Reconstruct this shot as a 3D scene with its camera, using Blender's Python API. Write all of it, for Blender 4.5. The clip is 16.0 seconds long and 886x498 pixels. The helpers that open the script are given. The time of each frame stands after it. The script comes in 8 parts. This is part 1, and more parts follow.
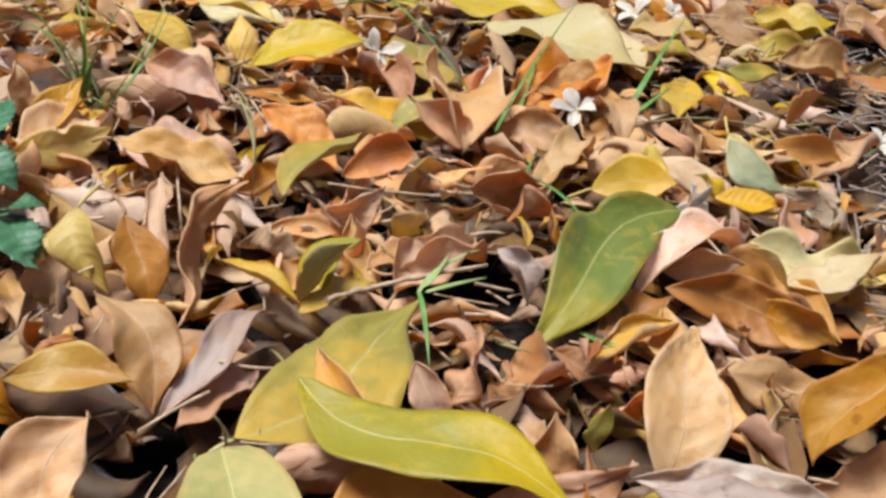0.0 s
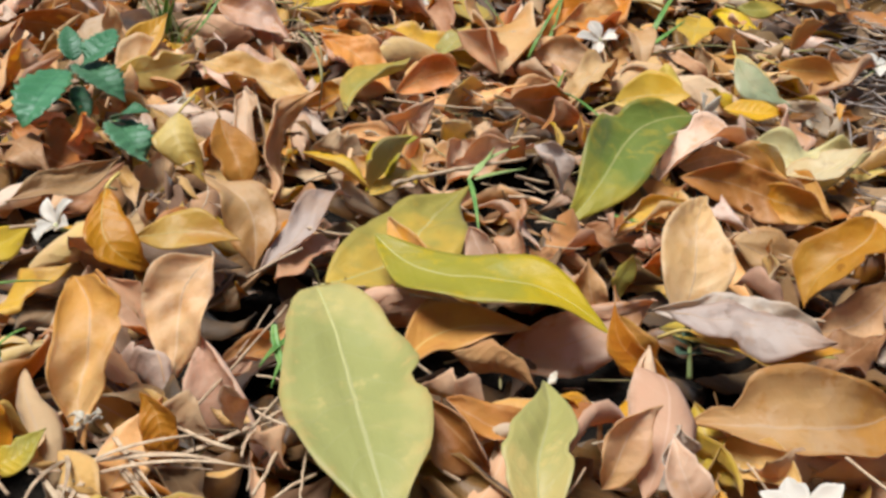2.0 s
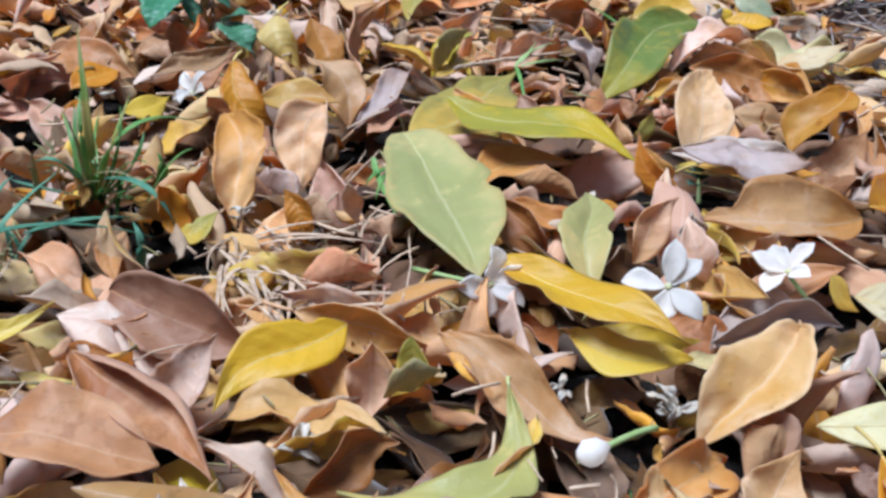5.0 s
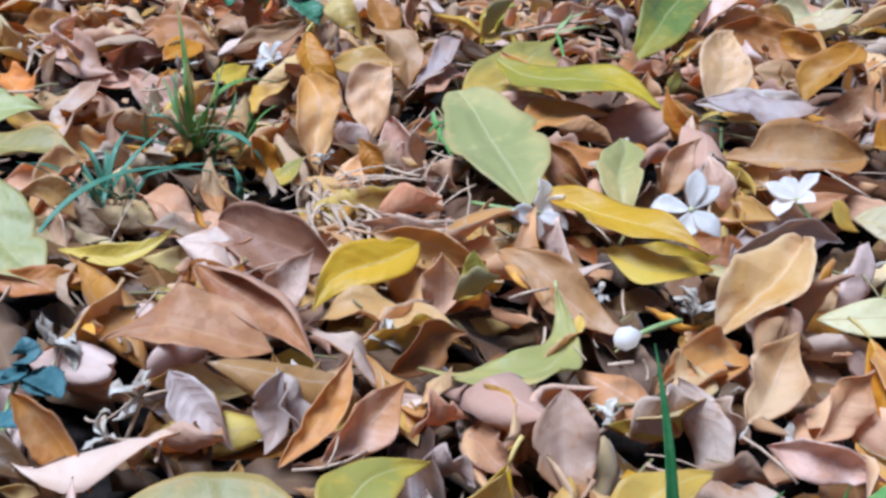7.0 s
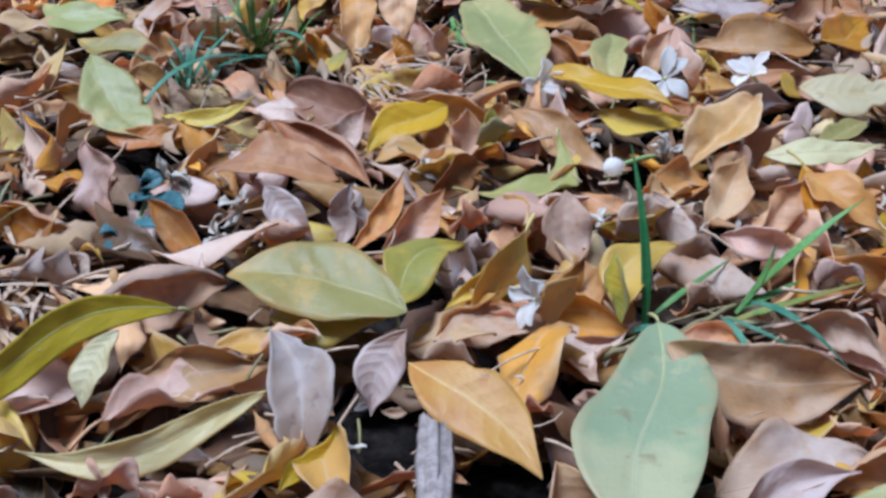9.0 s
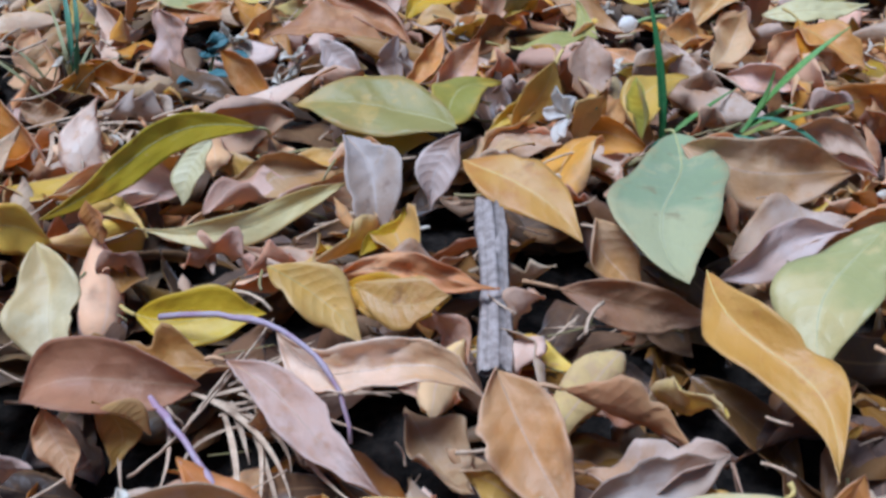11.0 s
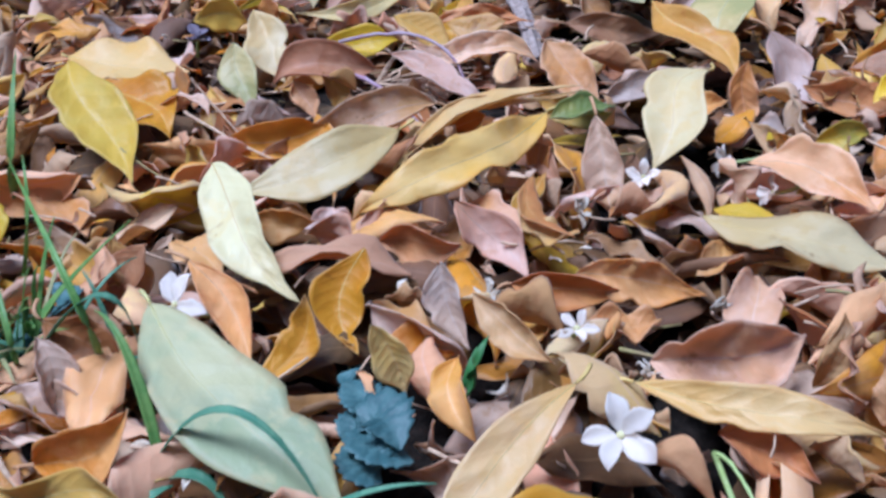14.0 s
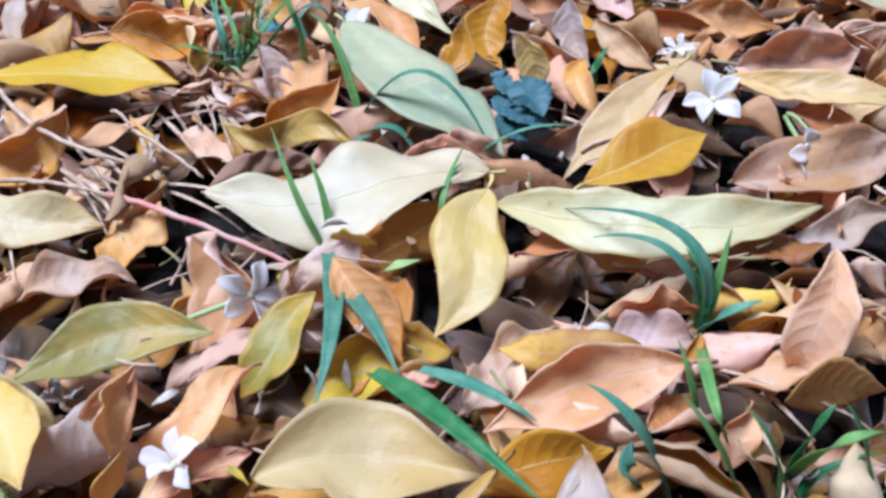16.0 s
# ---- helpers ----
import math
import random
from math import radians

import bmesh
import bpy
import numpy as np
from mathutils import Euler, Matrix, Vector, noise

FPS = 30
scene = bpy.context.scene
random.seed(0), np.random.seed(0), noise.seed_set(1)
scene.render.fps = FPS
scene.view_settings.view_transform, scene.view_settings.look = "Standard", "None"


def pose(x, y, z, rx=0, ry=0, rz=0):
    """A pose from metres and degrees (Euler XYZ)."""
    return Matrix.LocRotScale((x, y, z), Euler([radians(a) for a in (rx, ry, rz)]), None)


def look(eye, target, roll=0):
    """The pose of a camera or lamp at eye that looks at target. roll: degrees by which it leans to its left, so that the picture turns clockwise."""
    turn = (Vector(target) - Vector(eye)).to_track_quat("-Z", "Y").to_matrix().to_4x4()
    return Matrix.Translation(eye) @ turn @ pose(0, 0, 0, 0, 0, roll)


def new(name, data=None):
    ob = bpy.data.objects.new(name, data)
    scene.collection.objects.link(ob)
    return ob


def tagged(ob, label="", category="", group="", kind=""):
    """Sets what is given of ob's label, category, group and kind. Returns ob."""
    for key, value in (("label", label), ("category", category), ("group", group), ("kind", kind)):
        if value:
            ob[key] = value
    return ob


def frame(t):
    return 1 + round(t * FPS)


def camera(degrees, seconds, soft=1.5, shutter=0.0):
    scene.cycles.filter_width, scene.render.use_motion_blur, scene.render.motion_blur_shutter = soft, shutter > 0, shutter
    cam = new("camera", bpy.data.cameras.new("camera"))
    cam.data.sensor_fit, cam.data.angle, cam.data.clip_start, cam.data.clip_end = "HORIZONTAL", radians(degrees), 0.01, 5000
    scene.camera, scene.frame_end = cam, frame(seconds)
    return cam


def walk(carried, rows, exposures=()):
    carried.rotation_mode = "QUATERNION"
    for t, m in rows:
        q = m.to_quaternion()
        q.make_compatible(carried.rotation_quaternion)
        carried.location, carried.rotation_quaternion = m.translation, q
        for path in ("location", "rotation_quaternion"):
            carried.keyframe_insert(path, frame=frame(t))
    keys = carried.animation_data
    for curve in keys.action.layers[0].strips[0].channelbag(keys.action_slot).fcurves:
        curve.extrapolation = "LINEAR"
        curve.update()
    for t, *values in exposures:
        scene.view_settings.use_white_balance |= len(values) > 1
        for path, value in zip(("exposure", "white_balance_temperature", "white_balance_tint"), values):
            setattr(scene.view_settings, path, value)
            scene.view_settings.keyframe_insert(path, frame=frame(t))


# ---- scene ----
import functools

cam = camera(42.2, 16.0, soft=2.9, shutter=0.25)
METRES, EYE, TILT, LEAN, TURN = 1.073, 0.265, 0.0, 0.0, 0.0
ROWS = [
    (0.0, 0.0, 0.0, 0.0, 3.62, -28.11, -6.8),
    (0.5, -0.0017, -0.0227, -0.0006, 3.75, -28.33, -6.46),
    (1.0, -0.0028, -0.0455, -0.0007, 3.94, -28.56, -6.16),
    (1.5, -0.0042, -0.068, -0.0005, 4.05, -28.78, -5.74),
    (2.0, -0.0054, -0.0901, 0.0001, 4.18, -29.03, -5.36),
    (2.5, -0.0073, -0.1112, -0.0013, 4.24, -29.13, -5.09),
    (3.0, -0.0114, -0.1333, -0.0025, 4.18, -29.24, -5.04),
    (3.5, -0.0143, -0.1576, -0.004, 4.2, -29.28, -4.98),
    (4.0, -0.0158, -0.1837, -0.005, 4.25, -29.25, -4.84),
    (4.5, -0.0194, -0.2073, -0.0059, 4.05, -29.19, -4.89),
    (7.0, -0.0237, -0.3028, 0.0103, 5.44, -29.95, -2.83),
    (7.5, -0.0255, -0.3371, 0.0186, 5.04, -30.38, -2.59),
    (8.0, -0.0235, -0.3777, 0.0238, 4.78, -30.74, -2.22),
    (10.5, -0.0328, -0.5021, -0.0022, 4.95, -31.28, -1.46),
    (11.0, -0.0385, -0.5292, -0.0061, 3.93, -31.99, -0.76),
    (11.5, -0.048, -0.5617, -0.0038, 2.18, -32.86, -0.45),
    (12.0, -0.0642, -0.6043, -0.0006, -0.44, -32.75, -0.89),
    (12.5, -0.0829, -0.6609, 0.0108, -2.96, -32.65, -1.01),
    (13.0, -0.0986, -0.7175, 0.0128, -4.0, -32.08, -0.5),
    (13.5, -0.1072, -0.772, 0.0108, -3.46, -31.65, 0.24),
    (14.0, -0.1167, -0.8257, 0.0104, -2.79, -31.72, 0.63),
    (14.5, -0.1239, -0.8733, 0.0065, -2.04, -32.47, 0.98),
    (15.0, -0.1379, -0.9203, -0.0015, -1.73, -33.5, 0.83),
    (15.5, -0.1455, -0.9498, -0.0042, -0.59, -34.02, 1.25),
    (16.0, -0.1511, -0.973, -0.0078, 0.38, -34.54, 1.66),
]
walk(cam, [(t, pose(0, 0, EYE, TILT, LEAN, TURN) @ pose(METRES * x, METRES * y, METRES * z, 90 + pitch, roll, yaw)) for t, x, y, z, yaw, pitch, roll in ROWS], [
    (0.0, 0.14, 5650, 9), (1.5, 0.12, 5700, 8), (2.5, 0.13, 5650, 4), (3.5, 0.15, 5150, 6), (4.5, 0.17, 4800, 9), (7.0, 0.14, 4450, 11), (8.0, 0.13, 4400, 12), (10.5, -0.48, 4420, 9),
    (11.0, -0.18, 4420, 10), (11.5, 0.19, 4450, 12), (12.5, 0.21, 4450, 16), (13.5, 0.15, 4450, 18), (14.5, -0.09, 4500, 18), (15.2, 0.14, 4500, 18), (16.0, 0.23, 4500, 17),
])

# ---- light: open shade under a bright hazy sky ----
world = bpy.data.worlds.new("sky")
scene.world = world
world.use_nodes = True
wn = world.node_tree
sky = wn.nodes.new("ShaderNodeTexSky")
sky.sky_type = "NISHITA"
sky.sun_disc = False
sky.sun_elevation, sky.sun_rotation = radians(71), radians(260)
sky.air_density, sky.dust_density = 1.0, 4.0
wn.links.new(sky.outputs[0], wn.nodes["Background"].inputs[0])
wn.nodes["Background"].inputs[1].default_value = 0.055
sun = new("sun", bpy.data.lights.new("sun", "SUN"))
sun.data.energy, sun.data.angle, sun.data.color = 5.1, radians(26), (1.0, 0.94, 0.85)
sun.matrix_world = look((-0.6, -0.1, 1.75), (0, 0, 0))


# ---- materials ----
class Nodes:
    """Short hand for a node tree."""

    def __init__(self, name):
        self.mat = bpy.data.materials.new(name)
        self.mat.use_nodes = True
        self.t = self.mat.node_tree
        self.t.nodes.clear()
        self.out = self.add("ShaderNodeOutputMaterial")

    def add(self, kind, **props):
        n = self.t.nodes.new(kind)
        for k, v in props.items():
            setattr(n, k, v)
        return n

    def link(self, a, b):
        self.t.links.new(a, b)

    def math(self, op, a, b=None, c=None, clamp=False):
        n = self.add("ShaderNodeMath", operation=op, use_clamp=clamp)
        for i, v in enumerate((a, b, c)):
            if v is None:
                continue
            if isinstance(v, (int, float)):
                n.inputs[i].default_value = v
            else:
                self.link(v, n.inputs[i])
        return n.outputs[0]

    def mix(self, fac, a, b, blend="MIX"):
        n = self.add("ShaderNodeMix", data_type="RGBA", blend_type=blend)
        for i, v in ((0, fac), (6, a), (7, b)):
            if isinstance(v, (int, float)):
                n.inputs[i].default_value = v
            elif isinstance(v, tuple):
                n.inputs[i].default_value = (*v, 1)
            else:
                self.link(v, n.inputs[i])
        return n.outputs[2]

    def noise(self, vector, scale, detail=4, rough=0.55, w=None):
        n = self.add("ShaderNodeTexNoise", noise_dimensions="4D" if w is not None else "3D")
        n.inputs["Scale"].default_value, n.inputs["Detail"].default_value, n.inputs["Roughness"].default_value = scale, detail, rough
        self.link(vector, n.inputs["Vector"])
        if w is not None:
            self.link(w, n.inputs["W"])
        return n.outputs[0]

    def step(self, v, lo, hi):
        n = self.add("ShaderNodeMapRange", interpolation_type="SMOOTHSTEP")
        self.link(v, n.inputs[0])
        n.inputs[1].default_value, n.inputs[2].default_value = lo, hi
        return n.outputs[0]


def leaf_material(name, main, second, edge, vein, amount=0.5, edge_amount=0.6, through_light=0.38, rough=0.42, island=False, palette=None, vivid=0.8, hue=0.494, spread=0.45, facets=0.3, under=(0.74, 0.55, 0.39), under_amount=0.35):
    """A leaf's skin: two tones in patches, an edge tone, thin side veins with relief, specks, a paler matt underside; some light passes through."""
    k = Nodes(name)
    uv = k.add("ShaderNodeUVMap").outputs[0]
    split = k.add("ShaderNodeSeparateXYZ")
    k.link(uv, split.inputs[0])
    below = k.math("GREATER_THAN", split.outputs[0], 1.5)
    across = k.math("ABSOLUTE", k.math("MULTIPLY_ADD", k.math("MULTIPLY_ADD", below, -2.0, split.outputs[0]), 2.0, -1.0))
    along = split.outputs[1]
    place = k.add("ShaderNodeTexCoord").outputs["Object"]
    one = k.add("ShaderNodeNewGeometry").outputs["Random Per Island"] if island else k.add("ShaderNodeObjectInfo").outputs["Random"]
    w = k.math("MULTIPLY", one, 37.0)
    big = k.noise(place, 34, 2, 0.5, w)
    wide = k.noise(place, 27, 3, 0.55, k.math("ADD", w, 5.0))
    mid = k.noise(place, 130, 4, 0.6, w)
    fine = k.noise(place, 1200, 3, 0.6)
    if palette:
        ramp = k.add("ShaderNodeValToRGB")
        ramp.color_ramp.interpolation = "CONSTANT"
        while len(ramp.color_ramp.elements) < len(palette):
            ramp.color_ramp.elements.new(0.5)
        for i, (e, c) in enumerate(zip(ramp.color_ramp.elements, palette)):
            e.position, e.color = i / len(palette), (*c, 1)
        k.link(one, ramp.inputs[0])
        tone = ramp.outputs[0]
    else:
        tone = main
    # one end of the leaf turns before the other, in a soft uneven front
    flow = k.math("MULTIPLY", k.math("SUBTRACT", along, 0.5), k.math("MULTIPLY_ADD", k.math("FRACT", k.math("MULTIPLY", one, 3.3)), 2.4, -1.2))
    front = k.step(k.math("ADD", flow, k.math("MULTIPLY", k.math("SUBTRACT", wide, 0.5), 2.2)), -0.08, 0.3)
    base = k.mix(k.math("MULTIPLY", front, 0.85 * amount), tone, second)
    base = k.mix(k.math("MULTIPLY", k.step(big, 0.5, 0.68), 0.6 * amount), base, edge)
    # blotches: small stains with soft rims, and darker spots of decay on some leaves
    stain = k.step(k.math("ADD", mid, k.math("MULTIPLY", k.math("SUBTRACT", big, 0.5), 0.6)), 0.56, 0.7)
    base = k.mix(k.math("MULTIPLY", stain, 0.5), base, second)
    decay = k.math("MULTIPLY", k.step(k.noise(place, 60, 5, 0.7, k.math("ADD", w, 11.0)), 0.6, 0.7), k.math("GREATER_THAN", k.math("FRACT", k.math("MULTIPLY", one, 9.7)), 0.45))
    base = k.mix(k.math("MULTIPLY", decay, 0.6), base, tuple(c * f for c, f in zip(second, (0.55, 0.45, 0.4))))
    # the margin of some leaves pales, of others browns
    browned = k.math("GREATER_THAN", k.math("FRACT", k.math("MULTIPLY", one, 21.1)), 0.5)
    edge = k.mix(browned, edge, tuple(c * f for c, f in zip(second, (0.85, 0.7, 0.6))))
    rim = k.step(k.math("ADD", across, k.math("MULTIPLY", k.math("SUBTRACT", mid, 0.5), 0.9)), 0.72, 1.15)
    tipped = k.step(k.math("ADD", along, k.math("MULTIPLY", k.math("SUBTRACT", big, 0.5), 0.5)), 0.8, 1.1)
    base = k.mix(k.math("MULTIPLY", k.math("MAXIMUM", rim, tipped), edge_amount), base, edge)
    streak = k.add("ShaderNodeMapping")
    streak.inputs["Scale"].default_value = (1.0, 0.15, 1.0)
    k.link(place, streak.inputs["Vector"])
    grain = k.noise(streak.outputs[0], 380, 3, 0.6, w)
    base = k.mix(k.math("MULTIPLY", k.step(fine, 0.6, 0.72), 0.12), base, tuple(c * 0.5 for c in second))
    bend = k.math("MULTIPLY_ADD", k.math("POWER", across, 1.3), -1.5, k.math("MULTIPLY", along, 9.0))
    saw = k.math("ABSOLUTE", k.math("MULTIPLY_ADD", k.math("FRACT", k.math("ADD", bend, k.math("MULTIPLY", mid, 0.3))), 2.0, -1.0))
    side = k.math("MULTIPLY", k.step(saw, 0.9, 1.0), k.math("SUBTRACT", 1.0, k.step(across, 0.6, 0.95)))
    centre = k.math("SUBTRACT", 1.0, k.step(across, 0.015, 0.05))
    lines = k.math("MAXIMUM", k.math("MULTIPLY", side, 0.13), k.math("MULTIPLY", centre, 0.5), clamp=True)
    base = k.mix(lines, base, vein)
    base = k.mix(k.math("MULTIPLY", below, under_amount), base, under)
    shade = k.add("ShaderNodeHueSaturation")
    k.link(k.math("MULTIPLY_ADD", k.math("FRACT", k.math("MULTIPLY", one, 5.1)), 0.022, hue), shade.inputs[0])
    k.link(k.math("MULTIPLY_ADD", k.math("FRACT", k.math("MULTIPLY", one, 7.3)), 0.22, vivid), shade.inputs[1])
    k.link(k.math("MULTIPLY_ADD", k.math("FRACT", k.math("MULTIPLY", one, 13.7)), spread, 1.015 - spread / 2), shade.inputs[2])
    k.link(base, shade.inputs[4])
    col = shade.outputs[0]
    quilt = k.math("MULTIPLY", k.math("POWER", saw, 2.0), k.math("MULTIPLY", k.math("SUBTRACT", 1.0, k.step(across, 0.6, 1.0)), k.math("MULTIPLY_ADD", k.math("FRACT", k.math("MULTIPLY", one, 17.3)), 0.16, 0.02)))
    height = k.math("ADD", k.math("ADD", quilt, k.math("MULTIPLY", mid, 0.5)), k.math("MULTIPLY_ADD", grain, 0.22, k.math("MULTIPLY", fine, 0.12)))
    cells = k.add("ShaderNodeTexVoronoi", voronoi_dimensions="4D")
    cells.inputs["Scale"].default_value = 85
    k.link(place, cells.inputs["Vector"])
    k.link(w, cells.inputs["W"])
    height = k.math("MULTIPLY_ADD", cells.outputs["Distance"], facets, height)
    bump = k.add("ShaderNodeBump")
    bump.inputs["Strength"].default_value, bump.inputs["Distance"].default_value = 0.65, 0.0016
    k.link(height, bump.inputs["Height"])
    skin = k.add("ShaderNodeBsdfPrincipled")
    skin.inputs["Specular IOR Level"].default_value = 0.5
    skin.inputs["Sheen Weight"].default_value, skin.inputs["Sheen Roughness"].default_value = 0.16, 0.4
    k.link(col, skin.inputs["Base Color"])
    k.link(k.math("MULTIPLY_ADD", below, 0.25, k.math("MULTIPLY_ADD", mid, 0.25, rough - 0.08)), skin.inputs["Roughness"])
    k.link(bump.outputs[0], skin.inputs["Normal"])
    glow = k.add("ShaderNodeBsdfTranslucent")
    warm = k.add("ShaderNodeHueSaturation")
    warm.inputs[1].default_value, warm.inputs[2].default_value = 1.45, 1.15
    k.link(col, warm.inputs[4])
    k.link(warm.outputs[0], glow.inputs[0])
    k.link(bump.outputs[0], glow.inputs[1])
    both = k.add("ShaderNodeMixShader")
    both.inputs[0].default_value = through_light
    k.link(skin.outputs[0], both.inputs[1])
    k.link(glow.outputs[0], both.inputs[2])
    k.link(both.outputs[0], k.out.inputs[0])
    return k.mat


def plain_material(name, a, b, scale=300, rough=0.6, through_light=0.0, bump_depth=0.0005, specular=0.3):
    """Two tones in fine patches, with relief."""
    k = Nodes(name)
    place = k.add("ShaderNodeTexCoord").outputs["Object"]
    n1, n2 = k.noise(place, scale, 4), k.noise(place, scale * 6, 3)
    one = k.add("ShaderNodeObjectInfo").outputs["Random"]
    col = k.mix(k.step(k.math("ADD", k.math("MULTIPLY", n1, 0.7), k.math("MULTIPLY", n2, 0.3)), 0.38, 0.62), a, b)
    shade = k.add("ShaderNodeHueSaturation")
    k.link(k.math("MULTIPLY_ADD", one, 0.3, 0.85), shade.inputs[2])
    k.link(col, shade.inputs[4])
    bump = k.add("ShaderNodeBump")
    bump.inputs["Strength"].default_value, bump.inputs["Distance"].default_value = 0.6, bump_depth
    k.link(n1, bump.inputs["Height"])
    skin = k.add("ShaderNodeBsdfPrincipled")
    skin.inputs["Specular IOR Level"].default_value = specular
    skin.inputs["Roughness"].default_value = rough
    k.link(shade.outputs[0], skin.inputs["Base Color"])
    k.link(bump.outputs[0], skin.inputs["Normal"])
    last = skin
    if through_light:
        glow = k.add("ShaderNodeBsdfTranslucent")
        k.link(shade.outputs[0], glow.inputs[0])
        last = k.add("ShaderNodeMixShader")
        last.inputs[0].default_value = through_light
        k.link(skin.outputs[0], last.inputs[1])
        k.link(glow.outputs[0], last.inputs[2])
    k.link(last.outputs[0], k.out.inputs[0])
    return k.mat


SKINS = {
    "tan": ("tan_leaf", (0.68, 0.42, 0.19), (0.60, 0.29, 0.07), (0.80, 0.60, 0.40), (0.78, 0.58, 0.38), 0.8),
    "orange": ("orange_brown_leaf", (0.66, 0.31, 0.065), (0.56, 0.20, 0.025), (0.76, 0.50, 0.25), (0.74, 0.46, 0.20), 0.8),
    "rust": ("rust_brown_leaf", (0.46, 0.22, 0.075), (0.32, 0.125, 0.035), (0.62, 0.39, 0.20), (0.55, 0.33, 0.16), 0.8),
    "pink": ("pinkish_brown_leaf", (0.70, 0.47, 0.31), (0.60, 0.32, 0.12), (0.80, 0.64, 0.51), (0.78, 0.61, 0.47), 0.8),
    "grey": ("grey_brown_leaf", (0.60, 0.48, 0.39), (0.54, 0.37, 0.24), (0.68, 0.57, 0.47), (0.64, 0.56, 0.49), 0.8),
    "gold": ("golden_leaf", (0.61, 0.32, 0.022), (0.53, 0.21, 0.012), (0.66, 0.40, 0.08), (0.72, 0.48, 0.15), 0.8),
    "straw": ("straw_yellow_leaf", (0.71, 0.55, 0.19), (0.70, 0.48, 0.09), (0.72, 0.55, 0.24), (0.76, 0.60, 0.30), 0.8),
    "yellow": ("yellow_leaf", (0.68, 0.47, 0.045), (0.64, 0.49, 0.08), (0.64, 0.40, 0.05), (0.74, 0.58, 0.20), 0.8),
    "olive": ("yellow_green_leaf", (0.39, 0.34, 0.06), (0.66, 0.46, 0.05), (0.42, 0.33, 0.06), (0.56, 0.46, 0.18), 0.9),
    "sage": ("sage_leaf", (0.45, 0.43, 0.14), (0.70, 0.57, 0.21), (0.45, 0.42, 0.15), (0.60, 0.56, 0.30), 0.8),
    "cream": ("cream_leaf", (0.75, 0.68, 0.38), (0.75, 0.62, 0.27), (0.74, 0.63, 0.33), (0.80, 0.72, 0.48), 0.6),
    "lime": ("lime_yellow_leaf", (0.52, 0.43, 0.045), (0.66, 0.46, 0.04), (0.46, 0.38, 0.055), (0.62, 0.55, 0.20), 0.8),
    "pale": ("pale_yellow_leaf", (0.69, 0.60, 0.32), (0.64, 0.50, 0.19), (0.68, 0.56, 0.27), (0.74, 0.66, 0.42), 0.8),
    "green": ("dull_green_leaf", (0.19, 0.24, 0.055), (0.46, 0.39, 0.07), (0.20, 0.23, 0.065), (0.42, 0.42, 0.16), 0.9),
    "mint": ("pale_green_leaf", (0.42, 0.47, 0.25), (0.64, 0.59, 0.31), (0.40, 0.44, 0.26), (0.58, 0.57, 0.38), 0.9),
}
FRESH = ("gold", "straw", "yellow", "olive", "pale", "green", "mint", "sage", "cream", "lime")


def skins(joined):
    made = {}
    for k, v in SKINS.items():
        fresh = k in FRESH
        pale = tuple(0.55 * c + 0.45 * d for c, d in zip(v[1], (0.70, 0.66, 0.46))) if fresh else (0.74, 0.55, 0.40)
        made[k] = leaf_material(("joined_" if joined else "") + v[0], *v[1:], island=joined, vivid=0.9 if fresh else 0.92, hue=0.485 if fresh else 0.492, spread=0.16 if fresh else 0.36, facets=0.35 if fresh else 1.1, rough=0.42 if fresh else 0.52, under=pale, under_amount=0.5 if fresh else 0.35)
    return made


LEAF, LEAF_JOINED = skins(False), skins(True)
PALETTE = [(0.70, 0.40, 0.16), (0.58, 0.25, 0.06), (0.72, 0.48, 0.31), (0.42, 0.17, 0.045), (0.66, 0.29, 0.05), (0.64, 0.48, 0.37), (0.70, 0.40, 0.05), (0.70, 0.42, 0.18), (0.46, 0.21, 0.07), (0.68, 0.50, 0.10), (0.64, 0.32, 0.08), (0.70, 0.54, 0.38), (0.66, 0.42, 0.05), (0.34, 0.13, 0.035)]
LITTER = leaf_material("mixed_litter_leaf", (0.45, 0.25, 0.12), (0.38, 0.19, 0.08), (0.56, 0.38, 0.23), (0.56, 0.38, 0.24), island=True, palette=PALETTE, vivid=1.02, spread=0.5, facets=0.9, rough=0.52)
PALE_PALETTE = [(0.74, 0.46, 0.20), (0.66, 0.33, 0.09), (0.76, 0.54, 0.37), (0.56, 0.26, 0.08), (0.70, 0.34, 0.07), (0.72, 0.57, 0.45), (0.74, 0.46, 0.08), (0.76, 0.50, 0.25), (0.60, 0.31, 0.11), (0.74, 0.57, 0.14), (0.70, 0.39, 0.12), (0.78, 0.63, 0.48), (0.72, 0.50, 0.08), (0.50, 0.22, 0.06)]
LITTER_PALE = leaf_material("upper_litter_leaf", (0.5, 0.3, 0.15), (0.52, 0.27, 0.10), (0.68, 0.48, 0.30), (0.66, 0.47, 0.31), island=True, palette=PALE_PALETTE, vivid=0.96, spread=0.4, facets=0.9, rough=0.5, under=(0.80, 0.62, 0.47), under_amount=0.45)
# lower leaves: rotting browns, darkened further to put gap shade into the colour
LITTER_SHADED = leaf_material("shaded_rotting_leaf", (0.3, 0.15, 0.06), (0.22, 0.10, 0.035), (0.38, 0.21, 0.10), (0.34, 0.19, 0.09), through_light=0.25, island=True, under=(0.2, 0.13, 0.09), palette=[(0.20, 0.10, 0.038), (0.12, 0.06, 0.025), (0.06, 0.035, 0.02), (0.18, 0.085, 0.026), (0.09, 0.055, 0.032)], vivid=1.0)
